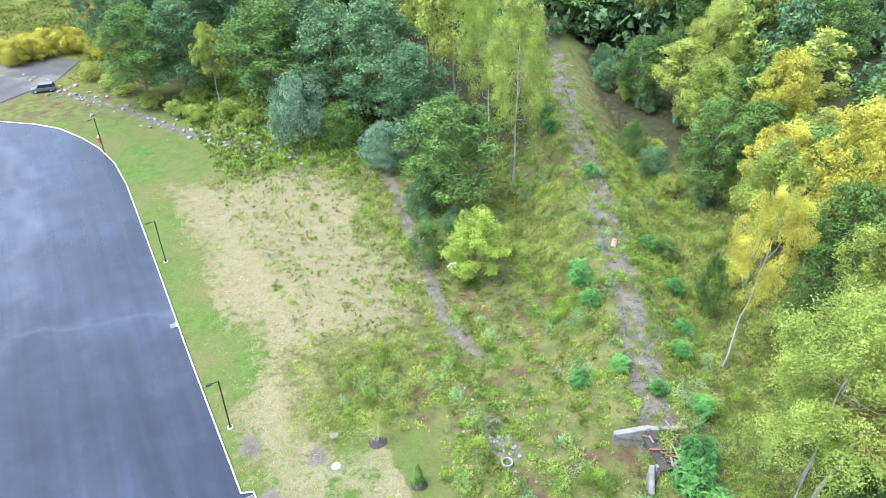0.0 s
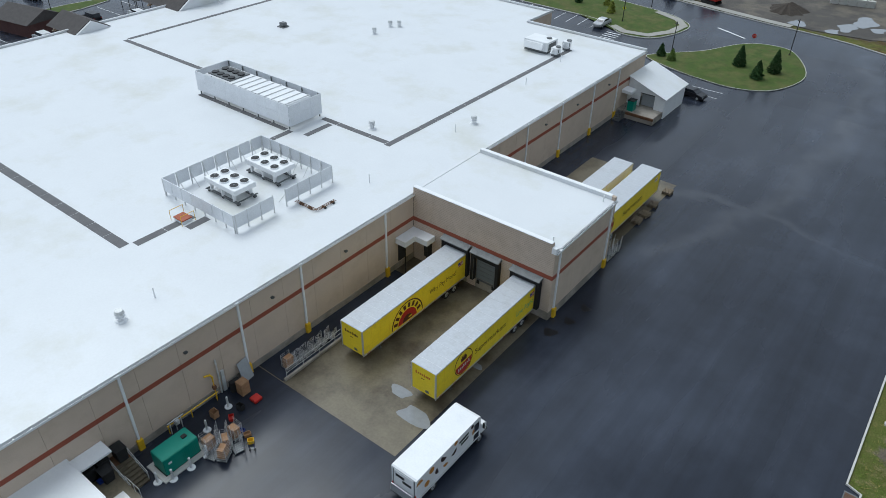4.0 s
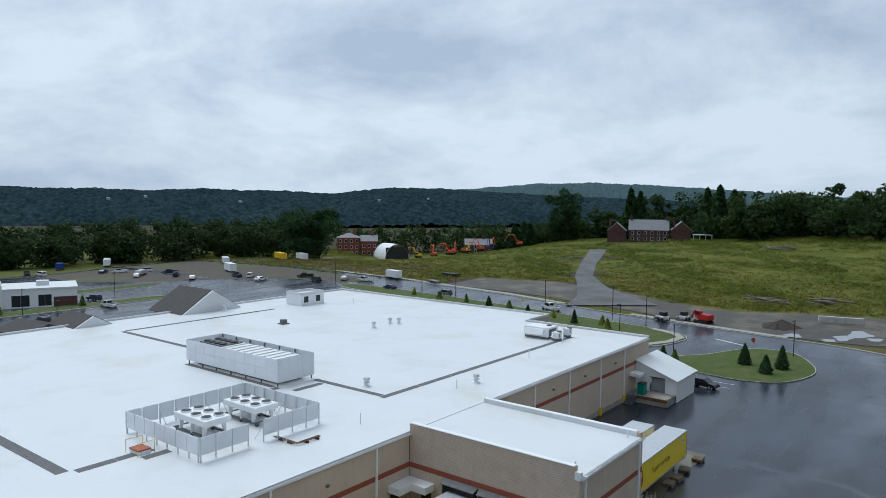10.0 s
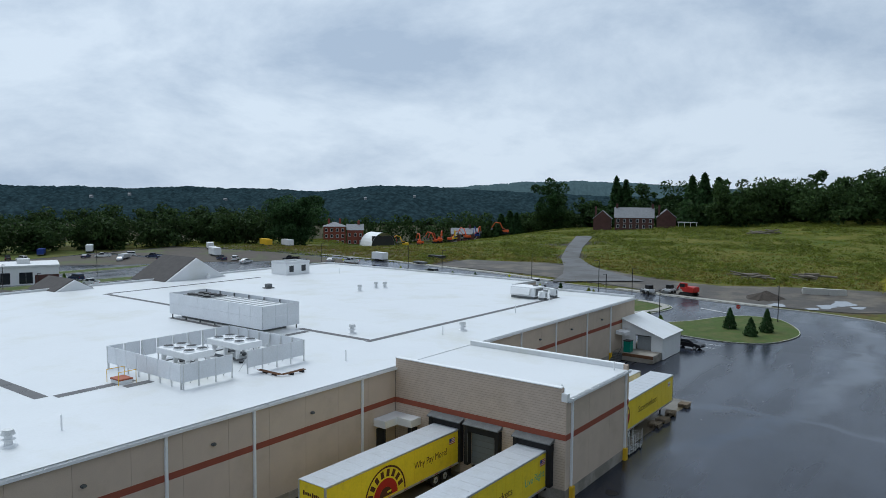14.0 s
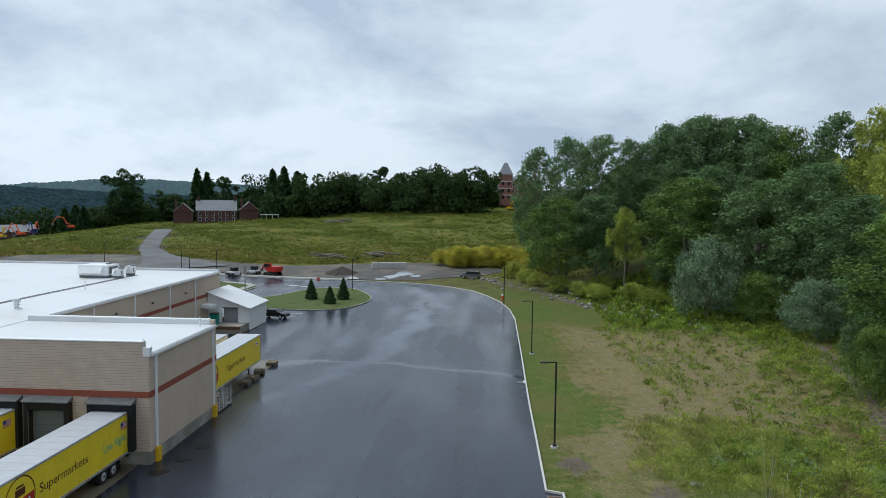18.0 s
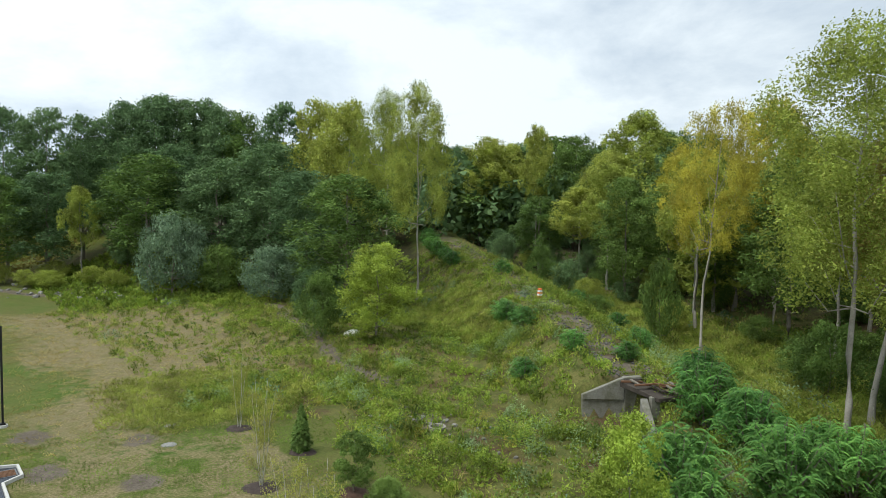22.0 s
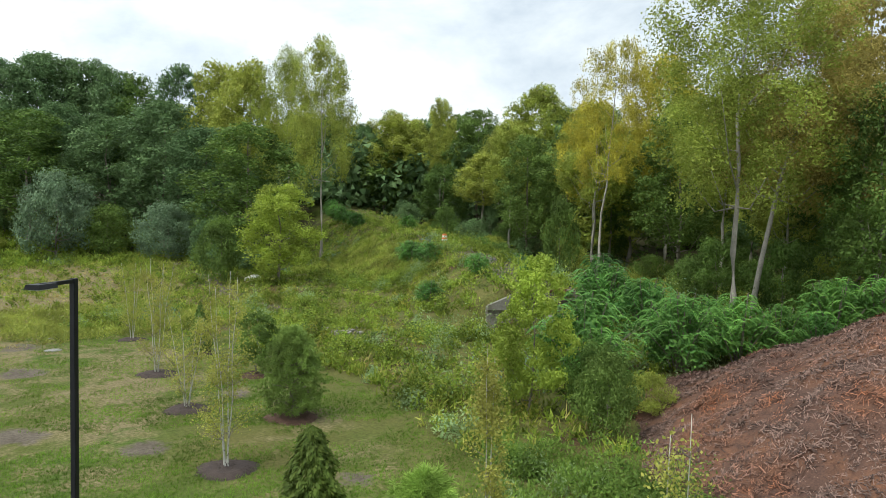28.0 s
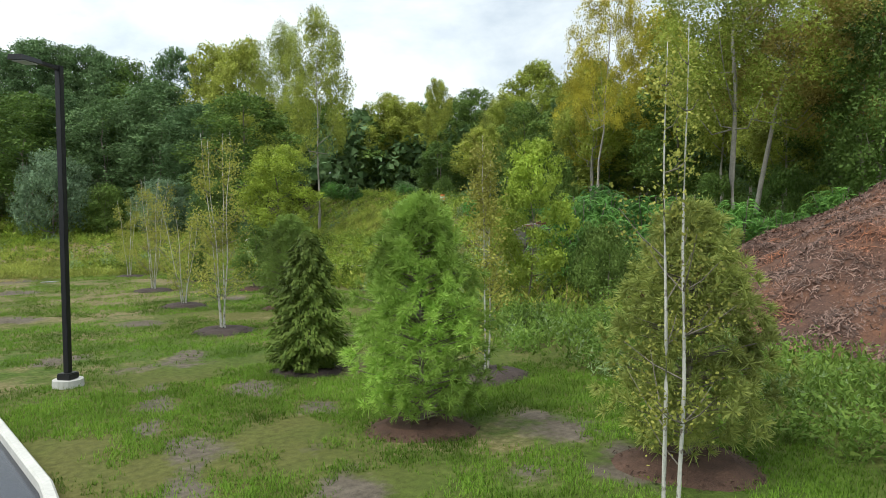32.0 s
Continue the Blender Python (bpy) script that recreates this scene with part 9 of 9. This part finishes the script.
gh = lambda x, y: ground(x, y) - 0.3
mx_, my_ = -103.5, 319.0
tn = 22
brick_house(mx_, my_, gh(mx_, my_) + 0.3, tn, 20, 9, 6.5, 5.5, M_BRICK, "dark brick manor house with grey slate roof", 2, 6, ((-9, 0), (9.5, 0)))
for s in (-1, 1):
    ax = mx_ + math.cos(radians(tn)) * s * 16.5
    ay = my_ + math.sin(radians(tn)) * s * 16.5
    brick_house(ax, ay, gh(ax, ay) + 0.3, tn + 90, 9.5, 9.5, 6.0, 4.5, M_BRICK, "gabled brick wing of the manor house", 2, 3, ((-3.5 * s, 3.8),))
porch = empty("porch", "low dark porch with white roof beside the manor", "porch", pose(-78.5, 330, gh(-78.5, 330), 0, 0, tn))
part("roof", box(-5, 5, -2.5, 2.5, 3.0, 3.3), M_WHITE, porch)
for x in (-4.5, -1.5, 1.5, 4.5):
    part("post", box(x - 0.15, x + 0.15, -2.3, -2.0, -1, 3.0), M_WHITE, porch)
rx_, ry_ = -240.0, 236.0
brick_house(rx_ - 3, ry_ - 3, gh(rx_, ry_) + 4.0, 45, 12, 11, 10.5, 2.4, M_BRICK2, "tall red brick house with low roof", 3, 4, ((-3, 0), (3, 0)), True)
brick_house(rx_ + 5, ry_ + 5, gh(rx_ + 5, ry_ + 5) + 4.0, 45, 9, 10, 8.5, 3.2, M_BRICK2, "red brick house wing with white porch", 2, 3, ((2, 0),))
brick_house(-199, 297, gh(-199, 297), 40, 16, 9, 5.5, 3.5, M_BRICK, "dark brick farmhouse behind the machine yard", 2, 4, ((3, 0),))
# old asylum-like tower block on the hill
tx, ty = 53.0, 352.0
tz = 19.5
tower = brick_house(tx + 6, ty, tz, 5, 20, 14, 11.5, 3.5, M_BRICK3, "ornate red brick hall with banded stone and slate roof", 3, 7, ((7, 0), (9, -2)), True)
tb = part("tower", box(-13.5, -6.5, -8.5, -1.5, -2, 15.0), M_BRICK3, tower)
bm = bmesh.new()
bmesh.ops.create_cone(bm, cap_ends=True, segments=4, radius1=5.4, radius2=1.2, depth=6.5, matrix=pose(-10, -5, 18.2, 0, 0, 45))
part("tower_roof", bm, M_SLATE, tb)
for z in (3.5, 7.2, 11.0):
    part("stone_band", box(-13.56, -6.44, -8.56, -1.44, z, z + 0.5), M_CONCL, tb)
for k in range(2):
    for j in range(3):
        part("tower_window", box(-12.3 + 3.2 * k, -11.1 + 3.2 * k, -8.55, -8.5, 1.5 + 3.8 * j, 3.4 + 3.8 * j), M_DARKGLASS, tb)

# hoop barn
hb = empty("hoop_barn", "white fabric hoop barn with an open end", "barn", pose(-219, 242, gh(-219, 242) + 2.5, 0, 0, -20))
bm = bmesh.new()
prev = None
for k in range(15):
    a = math.pi * k / 14
    row = [bm.verts.new((u, -7.5 * math.cos(a), 8.5 * math.sin(a))) for u in (-7, 7)]
    if prev:
        bm.faces.new((prev[0], prev[1], row[1], row[0]))
    prev = row
part("cover", bm, M_WHITE, hb)
# near-black sheet paints the shaded inside at the barn's open end
part("inside_dark", box(6.4, 6.7, -6.8, 6.8, 0, 6.8), M_DARKIN, hb)


def excavator(x, y, turn, mat, label, reach=1.0, z=None):
    e = empty("excavator", label, "excavator", pose(x, y, ground(x, y) if z is None else z, 0, 0, turn), group="excavators")
    for s in (-1, 1):
        part("track", box(s * 1.1 - 0.3, s * 1.1 + 0.3, -1.9, 1.9, 0, 0.9, 0.25), M_BLACK, e)
    part("house", box(-1.3, 1.3, -2.0, 1.0, 1.0, 2.2, 0.15), mat, e)
    cabn = part("cab", box(-1.25, -0.2, 0.1, 1.5, 1.5, 3.0, 0.12), mat, e)
    part("cab_glass", box(-1.27, -0.18, 0.3, 1.52, 2.1, 2.85), M_DARKGLASS, cabn)
    b = tube([(0.3, 0.8, 1.8), (0.3, 2.2 * reach, 4.6 * reach), (0.3, 4.4 * reach, 4.9 * reach)], [0.28, 0.28, 0.2], 6)
    part("boom", b, mat, e)
    part("stick", tube([(0.3, 4.3 * reach, 4.9 * reach), (0.3, 5.9 * reach, 2.4 * reach)], [0.22, 0.15], 6), mat, e)
    part("bucket", box(-0.2, 0.8, 5.4 * reach, 6.2 * reach, 1.6 * reach, 2.5 * reach, 0.15), M_STEEL, e)


for x, y, a, m_, l in ((-200, 256, 60, M_ORANGE, "orange excavator in the machine yard"), (-194, 262, 100, M_ORANGE, "orange excavator in the machine yard"), (-188, 258, 30, M_ORANGE, "orange excavator in the machine yard"), (-208, 252, 150, M_GUARD, "yellow excavator in the machine yard"), (-180, 272, 80, M_ORANGE, "orange excavator in the machine yard"), (-172, 270, 200, M_BLUEPAINT, "blue machine in the machine yard"), (-158, 276, 120, M_ORANGE, "orange excavator beyond the field"), (-213, 247, 20, M_RED, "red loader in the machine yard"), (-204, 260, 40, M_ORANGE, "orange excavator in the machine yard"), (-197, 268, 170, M_RED, "red excavator in the machine yard"), (-184, 266, 220, M_GUARD, "yellow excavator in the machine yard"), (-176, 276, 20, M_ORANGE, "orange excavator in the machine yard"), (-191, 272, 300, M_ORANGE, "orange excavator in the machine yard")):
    excavator(x, y, a, m_, l, 1.25, ground(x, y) + 1.5)
excavator(-9.8, 115.6, 75, M_RED, "compact red excavator by the service road", 0.55)
excavator(52, 330, 200, M_GUARD, "yellow excavator on the hill", 1.0)


def skid_steer(x, y, turn, mat, label):
    s = empty("skid_steer", label, "loader", pose(x, y, ground(x, y), 0, 0, turn))
    part("body", box(-0.8, 0.8, -1.3, 0.9, 0.4, 1.2, 0.1), mat, s)
    part("cab", box(-0.65, 0.65, -0.9, 0.6, 1.2, 2.1, 0.06), M_BLACKPAINT, s)
    part("bucket", box(-0.95, 0.95, 1.5, 2.1, 0.1, 0.75, 0.08), M_STEEL, s)
    for sx in (-1, 1):
        part("arm", box(sx * 0.9 - 0.08, sx * 0.9 + 0.08, -1.1, 1.7, 0.9, 1.1, 0.02), mat, s)
        for sy in (-0.8, 0.6):
            part("wheel", cyl((sx * 0.85, sy, 0.4), (sx * 1.1, sy, 0.4), 0.4, seg=12), M_TYRE, s)


skid_steer(-18.5, 113.6, 60, M_LINE, "white and black skid steer by the service road")
skid_steer(-14.6, 116.5, 170, P_WHITE[1], "white skid steer parked on bare soil")
sp = empty("soil_heap", "small dark heap of soil on bare ground", "soil heap", pose(5.1, 121.5, ground(5.1, 121.5)))
bm = bmesh.new()
bmesh.ops.create_cone(bm, cap_ends=True, segments=26, radius1=4.6, radius2=0.4, depth=1.7, matrix=pose(0, 0, 0.7))
for v in bm.verts:
    v.co += Vector((math.sin(v.co.y * 2) * 0.3, math.sin(v.co.x * 2) * 0.3, 0.2 * math.sin(v.co.x * 3 + v.co.y)))
part("mound", bm, M_SOIL, sp)
cb = empty("concrete_block_bin", "pale concrete block bin on bare ground", "block bin", pose(15.5, 133.0, ground(15.5, 133.0), 0, 0, 12))
for k in range(5):
    for r in range(2):
        part("block", box(-4.5 + 1.8 * k, -2.76 + 1.8 * k, -0.45, 0.45, 0.75 * r, 0.75 * r + 0.73, 0.03), M_CONCL, cb)
for s in (-4.1, 4.1):
    for k in range(2):
        part("block", box(s - 0.4, s + 0.4, 0.47 + 1.8 * k, 2.2 + 1.8 * k, 0, 0.73, 0.03), M_CONCL, cb)
rng_l = random.Random(5)
for lx_, ly_, n_ in ((-28, 273, 14), (-6, 150, 12), (8, 158, 10)):
    lp = empty("log_pile", "heap of grey logs and brush on the field", "log pile", pose(lx_, ly_, ground(lx_, ly_)))
    for k in range(n_):
        a, L = rng_l.uniform(-0.5, 0.5), rng_l.uniform(3, 8)
        p = Vector((rng_l.uniform(-4, 4), rng_l.uniform(-1.5, 1.5), 0.3 + rng_l.uniform(0, 1.6)))
        dv = Vector((math.cos(a), math.sin(a), rng_l.uniform(-0.2, 0.25))) * L / 2
        part("log", cyl(p - dv, p + dv, rng_l.uniform(0.12, 0.3), seg=7), M_BARK, lp)


def box_trailer(x, y, turn, L, W, H_, mat, label, name="cargo_trailer"):
    t = empty(name, label, "trailer", pose(x, y, ground(x, y), 0, 0, turn))
    part("box_body", box(-W / 2, W / 2, -L / 2, L / 2, 0.6, H_, 0.05), mat, t)
    part("chassis", box(-W / 2 + 0.2, W / 2 - 0.2, -L / 2, L / 2 + 0.9, 0.4, 0.6), M_STEEL, t)
    for s in (-1, 1):
        for yy in (-0.5, 0.5):
            part("wheel", cyl((s * W / 2 - 0.1, yy, 0.36), (s * W / 2 + 0.1, yy, 0.36), 0.36, seg=12), M_TYRE, t)


box_trailer(-118.5, 131.0, 80, 6.0, 2.4, 2.9, M_WHITE, "white cargo trailer beside the road")
box_trailer(-106.0, 146.5, 80, 6.5, 2.3, 1.2, M_BLACKPAINT, "dark flatbed truck on bare soil", "flatbed_truck")
box_trailer(-100.5, 130.5, 70, 5.5, 2.0, 0.9, M_STEEL, "low equipment trailer on bare soil", "equipment_trailer")
box_trailer(-182, 111, 70, 8, 2.5, 3.2, M_WHITE, "white box truck in the far lot", "box_truck")
box_trailer(-206, 126, 60, 7, 2.4, 2.8, M_WHITE, "white utility truck in the far lot", "box_truck")
box_trailer(-200, 86, 40, 6, 2.2, 2.0, M_ALU, "grey utility truck in the far lot", "box_truck")
box_trailer(-242, 95, 60, 8, 2.5, 3.0, M_WHITE, "white tanker truck in the far lot", "box_truck")
box_trailer(-250, 80, 60, 7, 2.4, 2.6, M_BLUEPAINT, "blue truck in the far lot", "box_truck")
box_trailer(-203, 152, 70, 9, 2.6, 3.0, M_GUARD, "yellow construction truck in the far lot", "dump_truck")
box_trailer(-196, 158, 70, 8, 2.6, 3.0, M_WHITE, "white truck in the far lot", "dump_truck")

# white retail block across the front lot
wb = empty("retail_building", "low white retail building with dark shop windows", "building", pose(-162, 30, 0, 0, 0, 67))
part("wall", box(-20, 14, -7, 7, 0, 4.6), M_WHITE, wb)
part("parapet", box(-20.2, 14.2, -7.2, 7.2, 4.6, 5.1), M_LINE, wb)
for k, (u0, u1) in enumerate(((-17, -11), (-9, -3), (-1, 3), (5, 8))):
    sw_ = part("shop_window", box(u0, u1, -7.06, -7.0, 0.4, 3.3), M_DARKGLASS, wb)
    part("mullion", box((u0 + u1) / 2 - 0.06, (u0 + u1) / 2 + 0.06, -7.12, -7.06, 0.4, 3.3), M_STEEL, sw_)
part("entrance_tower", box(-11, -3, -8.2, -7.0, 0, 6.2), M_WHITE, wb)
part("brick_end", box(8.5, 14.02, -7.1, -7.0, 0, 2.6), M_BRICK, wb)
for u in (-15, -5, 6):
    part("roof_unit", box(u - 1.5, u + 1.5, -1.5, 1.5, 5.0, 6.3, 0.05), M_GUTTER, wb)
br = empty("brick_kiosk", "low brick enclosure with dark roof in the front lot", "enclosure", pose(-108, 12, 0, 0, 0, 10))
part("wall", box(-5, 5, -4, 4, 0, 2.6), M_BRICK, br)
part("roof", profile([(-4.5, 2.6), (4.5, 2.6), (0, 4.6)], "x", -5.4, 5.4), M_SHINGLE, br)
cc = empty("cart_corral", "dark steel cart corral in the front lot", "cart corral", pose(-105, 33, 0.06))
for x in (-3, 0, 3):
    for y in (-1.5, 1.5):
        part("post", box(x - 0.05, x + 0.05, y - 0.05, y + 0.05, 0, 2.4), M_BLACKPAINT, cc)
part("roof", box(-3.3, 3.3, -1.8, 1.8, 2.4, 2.5), M_BLACKPAINT, cc)


# woods in the distance: crowns of large leaf clumps
def far_wood(name, label, spots, mat, seed, leaf, n_each):
    rng = np.random.RandomState(seed)
    parts_ = []
    for x, y, h, r in spots:
        lob = 13
        c0 = np.stack([rng.normal(size=lob) * r * 0.45, rng.normal(size=lob) * r * 0.45, h * np.concatenate([rng.uniform(0.08, 0.4, 4), rng.uniform(0.35, 0.88, lob - 4)])], 1)
        rr = r * rng.uniform(0.35, 0.6, lob)
        pick = rng.randint(0, lob, n_each)
        d = unit(rng.normal(size=(n_each, 3)) + np.array([0, 0, 0.3]))
        c = c0[pick] + d * (rr[pick] * rng.uniform(0.7, 1.05, n_each))[:, None] * np.array([1, 1, 0.85])
        c[:, 2] = np.clip(c[:, 2], 0.3, h)
        c += np.array([x, y, ground(x, y)])
        parts_.append(sprigs_np(c, d, leaf, rng, 0.7))
    v, f = join_np(parts_)
    return tagged(part(name, mesh_np(name, v, f, mat), None), label, "woods", kind="stuff")


rw = random.Random(31)
row1 = [(-292 + 1.75 * k + rw.uniform(-4, 4), 40 + 3.0 * k + rw.uniform(-10, 10), rw.uniform(11, 15), rw.uniform(5, 7)) for k in range(43)]
row1 += [(x - 24, y + 14, h + 4.5, r) for x, y, h, r in row1]
far_wood("far_woods", "low green tree belt beyond the far lot", row1, L_FAR, 1, 0.62, 620)
back = [(41 - math.sin(a) * D_, -49 + math.cos(a) * D_, rw.uniform(15, 20), rw.uniform(6, 8)) for a, D_ in ((radians(33 + 0.7 * k), rw.uniform(430, 470)) for k in range(28))]
far_wood("far_woods", "low green trees behind the red house", back, L_FARWOOD, 11, 0.75, 420)
row2 = [(-235 + 4.2 * k + rw.uniform(-3, 3), 330 + rw.uniform(-10, 20) + 0.2 * k, rw.uniform(8, 13), rw.uniform(4, 6)) for k in range(20)]
far_wood("far_woods", "green trees behind the machine yard", row2 + [(x + 2, y + 9, h * 1.15, r) for x, y, h, r in row2], L_FARWOOD, 2, 0.65, 520)
row3 = [(-160 + 4.0 * k + rw.uniform(-3, 3), 352 + rw.uniform(-8, 26) - 0.12 * k, rw.uniform(11, 27), rw.uniform(5.5, 8.5)) for k in range(52)]
far_wood("far_woods", "dark green woods behind the manor and field", row3 + [(x + 2, y - 14, h * 0.62, r * 1.1) for x, y, h, r in row3[::2]], L_FARWOOD, 3, 0.8, 760)
row4 = [(-60 + 6 * k + rw.uniform(-4, 4), 330 + rw.uniform(-22, 5), rw.uniform(14, 26), rw.uniform(6, 9)) for k in range(17)]
far_wood("far_woods", "separate dark trees along the field's top edge", row4 + [(x + 3, y + 6, h * 0.9, r) for x, y, h, r in row4], L_FARWOOD, 4, 0.72, 860)
row5 = [(78 + 7 * k + rw.uniform(-4, 4), 170 + rw.uniform(-30, 40), rw.uniform(18, 24), rw.uniform(5, 8)) for k in range(22)]
far_wood("far_woods", "deep dark woods on the hillside", row5, L_FARWOOD, 5, 0.9, 340)
row6 = [(150 + 4 * k + rw.uniform(-4, 4), 130 - 8 * k + rw.uniform(-12, 12), rw.uniform(16, 22), rw.uniform(5, 7)) for k in range(24)]
far_wood("far_woods", "deep woods beyond the bank", row6, L_MID, 6, 0.7, 320)
fill = []
for k in range(74):
    a = radians(22 + 0.92 * k + rw.uniform(-0.5, 0.5))
    D_ = rw.uniform(150, 178) if a < radians(64) else rw.uniform(100, 125)
    fill.append((41 + math.sin(a) * D_, -49 + math.cos(a) * D_, rw.uniform(13, 19), rw.uniform(5, 7)))
far_wood("far_woods", "dense green understory deep in the wood", fill, L_DARK, 9, 0.8, 330)
far_wood("lone_oak", "single broad dark oak by the red house", [(-206, 170, 25, 10), (-203, 172, 23, 8.5), (-209, 168, 22.5, 8.5)], L_CONIF, 7, 0.42, 7000)
far_wood("lone_pine_crown", "broad-topped tall pine above the woods", [(-162, 330, 33, 7.5), (-160, 331, 31, 7)], L_CONIF, 8, 0.5, 4000)
for x, y, h_, r in ((-122, 338, 29, 6.5), (-117, 340, 27, 6), (-79, 338, 27, 8), (-72, 336, 28, 8.5), (-65, 337, 25, 8), (-188, 320, 14, 4.5), (-183, 322, 15, 5), (-176, 318, 13, 4)):
    cone_tree(x, y, h_, r, int(-x), L_CONIF, "tall dark spruce at the wood's edge", 2200, 1.1, "spruce", "far spruces", 0.3)

# wooded hills across the river
def hill_material():
    m = bpy.data.materials.new("haze_tinted_hillside")
    m.use_nodes = True
    n, l = m.node_tree.nodes, m.node_tree.links
    b = n["Principled BSDF"]
    b.inputs["Roughness"].default_value, b.inputs["Specular IOR Level"].default_value = 1.0, 0.0
    pos = n.new("ShaderNodeNewGeometry").outputs["Position"]
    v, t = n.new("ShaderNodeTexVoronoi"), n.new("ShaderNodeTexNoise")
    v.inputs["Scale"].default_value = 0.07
    t.inputs["Scale"].default_value, t.inputs["Detail"].default_value = 0.006, 6
    l.new(pos, v.inputs["Vector"])
    l.new(pos, t.inputs["Vector"])
    mx = n.new("ShaderNodeMix")
    mx.data_type = "RGBA"
    l.new(t.outputs["Fac"], mx.inputs["Factor"])
    # both greens are shifted blue: distance haze put into the colour
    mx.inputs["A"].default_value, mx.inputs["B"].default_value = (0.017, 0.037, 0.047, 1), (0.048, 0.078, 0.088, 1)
    # cell edges darkened: painted shade between tree crowns
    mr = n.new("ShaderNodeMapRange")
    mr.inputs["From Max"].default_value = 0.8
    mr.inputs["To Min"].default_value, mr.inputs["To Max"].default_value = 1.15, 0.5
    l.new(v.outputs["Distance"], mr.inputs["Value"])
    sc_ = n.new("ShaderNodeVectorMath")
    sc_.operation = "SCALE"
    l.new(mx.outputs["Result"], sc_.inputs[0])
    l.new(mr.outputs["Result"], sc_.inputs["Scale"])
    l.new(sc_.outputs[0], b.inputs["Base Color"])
    return m


def hill(name, x0, y0, x1, y1, tops, depth, mat, label, seed):
    """A long wooded ridge between two points, bumpy with tree crowns."""
    rng = np.random.RandomState(seed)
    nu, nv = 420, 46
    U, V = np.meshgrid(np.linspace(0, 1, nu), np.linspace(-1, 1, nv))
    L_ = math.hypot(x1 - x0, y1 - y0)
    dx, dy = (x1 - x0) / L_, (y1 - y0) / L_
    X, Y = x0 + (x1 - x0) * U + dy * V * depth, y0 + (y1 - y0) * U - dx * V * depth
    top = np.interp(U, np.linspace(0, 1, len(tops)), tops)
    Z = -45 + (top + 45) * np.clip(1 - V * V, 0, 1) ** 0.8 + 4 * wob(X, Y, 160, seed) + rng.uniform(-4.0, 4.0, U.shape)
    k_ = np.arange(nu * nv).reshape(nv, nu)
    q_ = np.stack([k_[:-1, :-1], k_[:-1, 1:], k_[1:, 1:], k_[1:, :-1]], -1).reshape(-1, 4)
    return tagged(part(name, mesh_np(name, np.stack([X.ravel(), Y.ravel(), Z.ravel()], 1), q_, mat), None, smooth=False), label, "hills", kind="structure")


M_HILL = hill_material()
hill("backdrop", -2500, 300, -900, 2700, [40, 38, 44, 46, 42, 40, 46, 40, 36, 58, 52, 44, 36, 30, 26, 18], 520, M_HILL, "dark wooded ridge across the river in haze-blue colour", 51)
# the pale blue-grey base colour carries the haze of the distance
M_HILL2 = material("haze_tinted_far_ridge", (0.075, 0.115, 0.125), 1.0, spread=0.15, scale=0.004, fine=0.03, bump=0, spec=0.0)
hill("backdrop", -2450, 2500, -250, 3900, [40, 52, 70, 95, 102, 92, 76, 60, 45, 30], 380, M_HILL2, "far ridge behind, its pale colour tinted as haze", 52)
for k, (u, w_) in enumerate(((0.18, 9), (0.31, 8), (0.34, 7), (0.42, 10), (0.55, 9), (0.60, 7))):
    px_, py_ = -2500 + 1600 * u + 300, 300 + 2400 * u - 200
    fh = empty("far_house", "tiny pale house on the wooded ridge", "house", pose(px_, py_, 12 + 6 * (k % 3), 0, 0, 40))
    part("wall", box(-w_ * 0.4, w_ * 0.4, -4, 4, -4, 0.5), M_DOOR, fh)
    part("roof", profile([(-5, 0.5), (5, 0.5), (0, 3)], "x", -w_ * 0.45, w_ * 0.45), M_SLATE, fh)
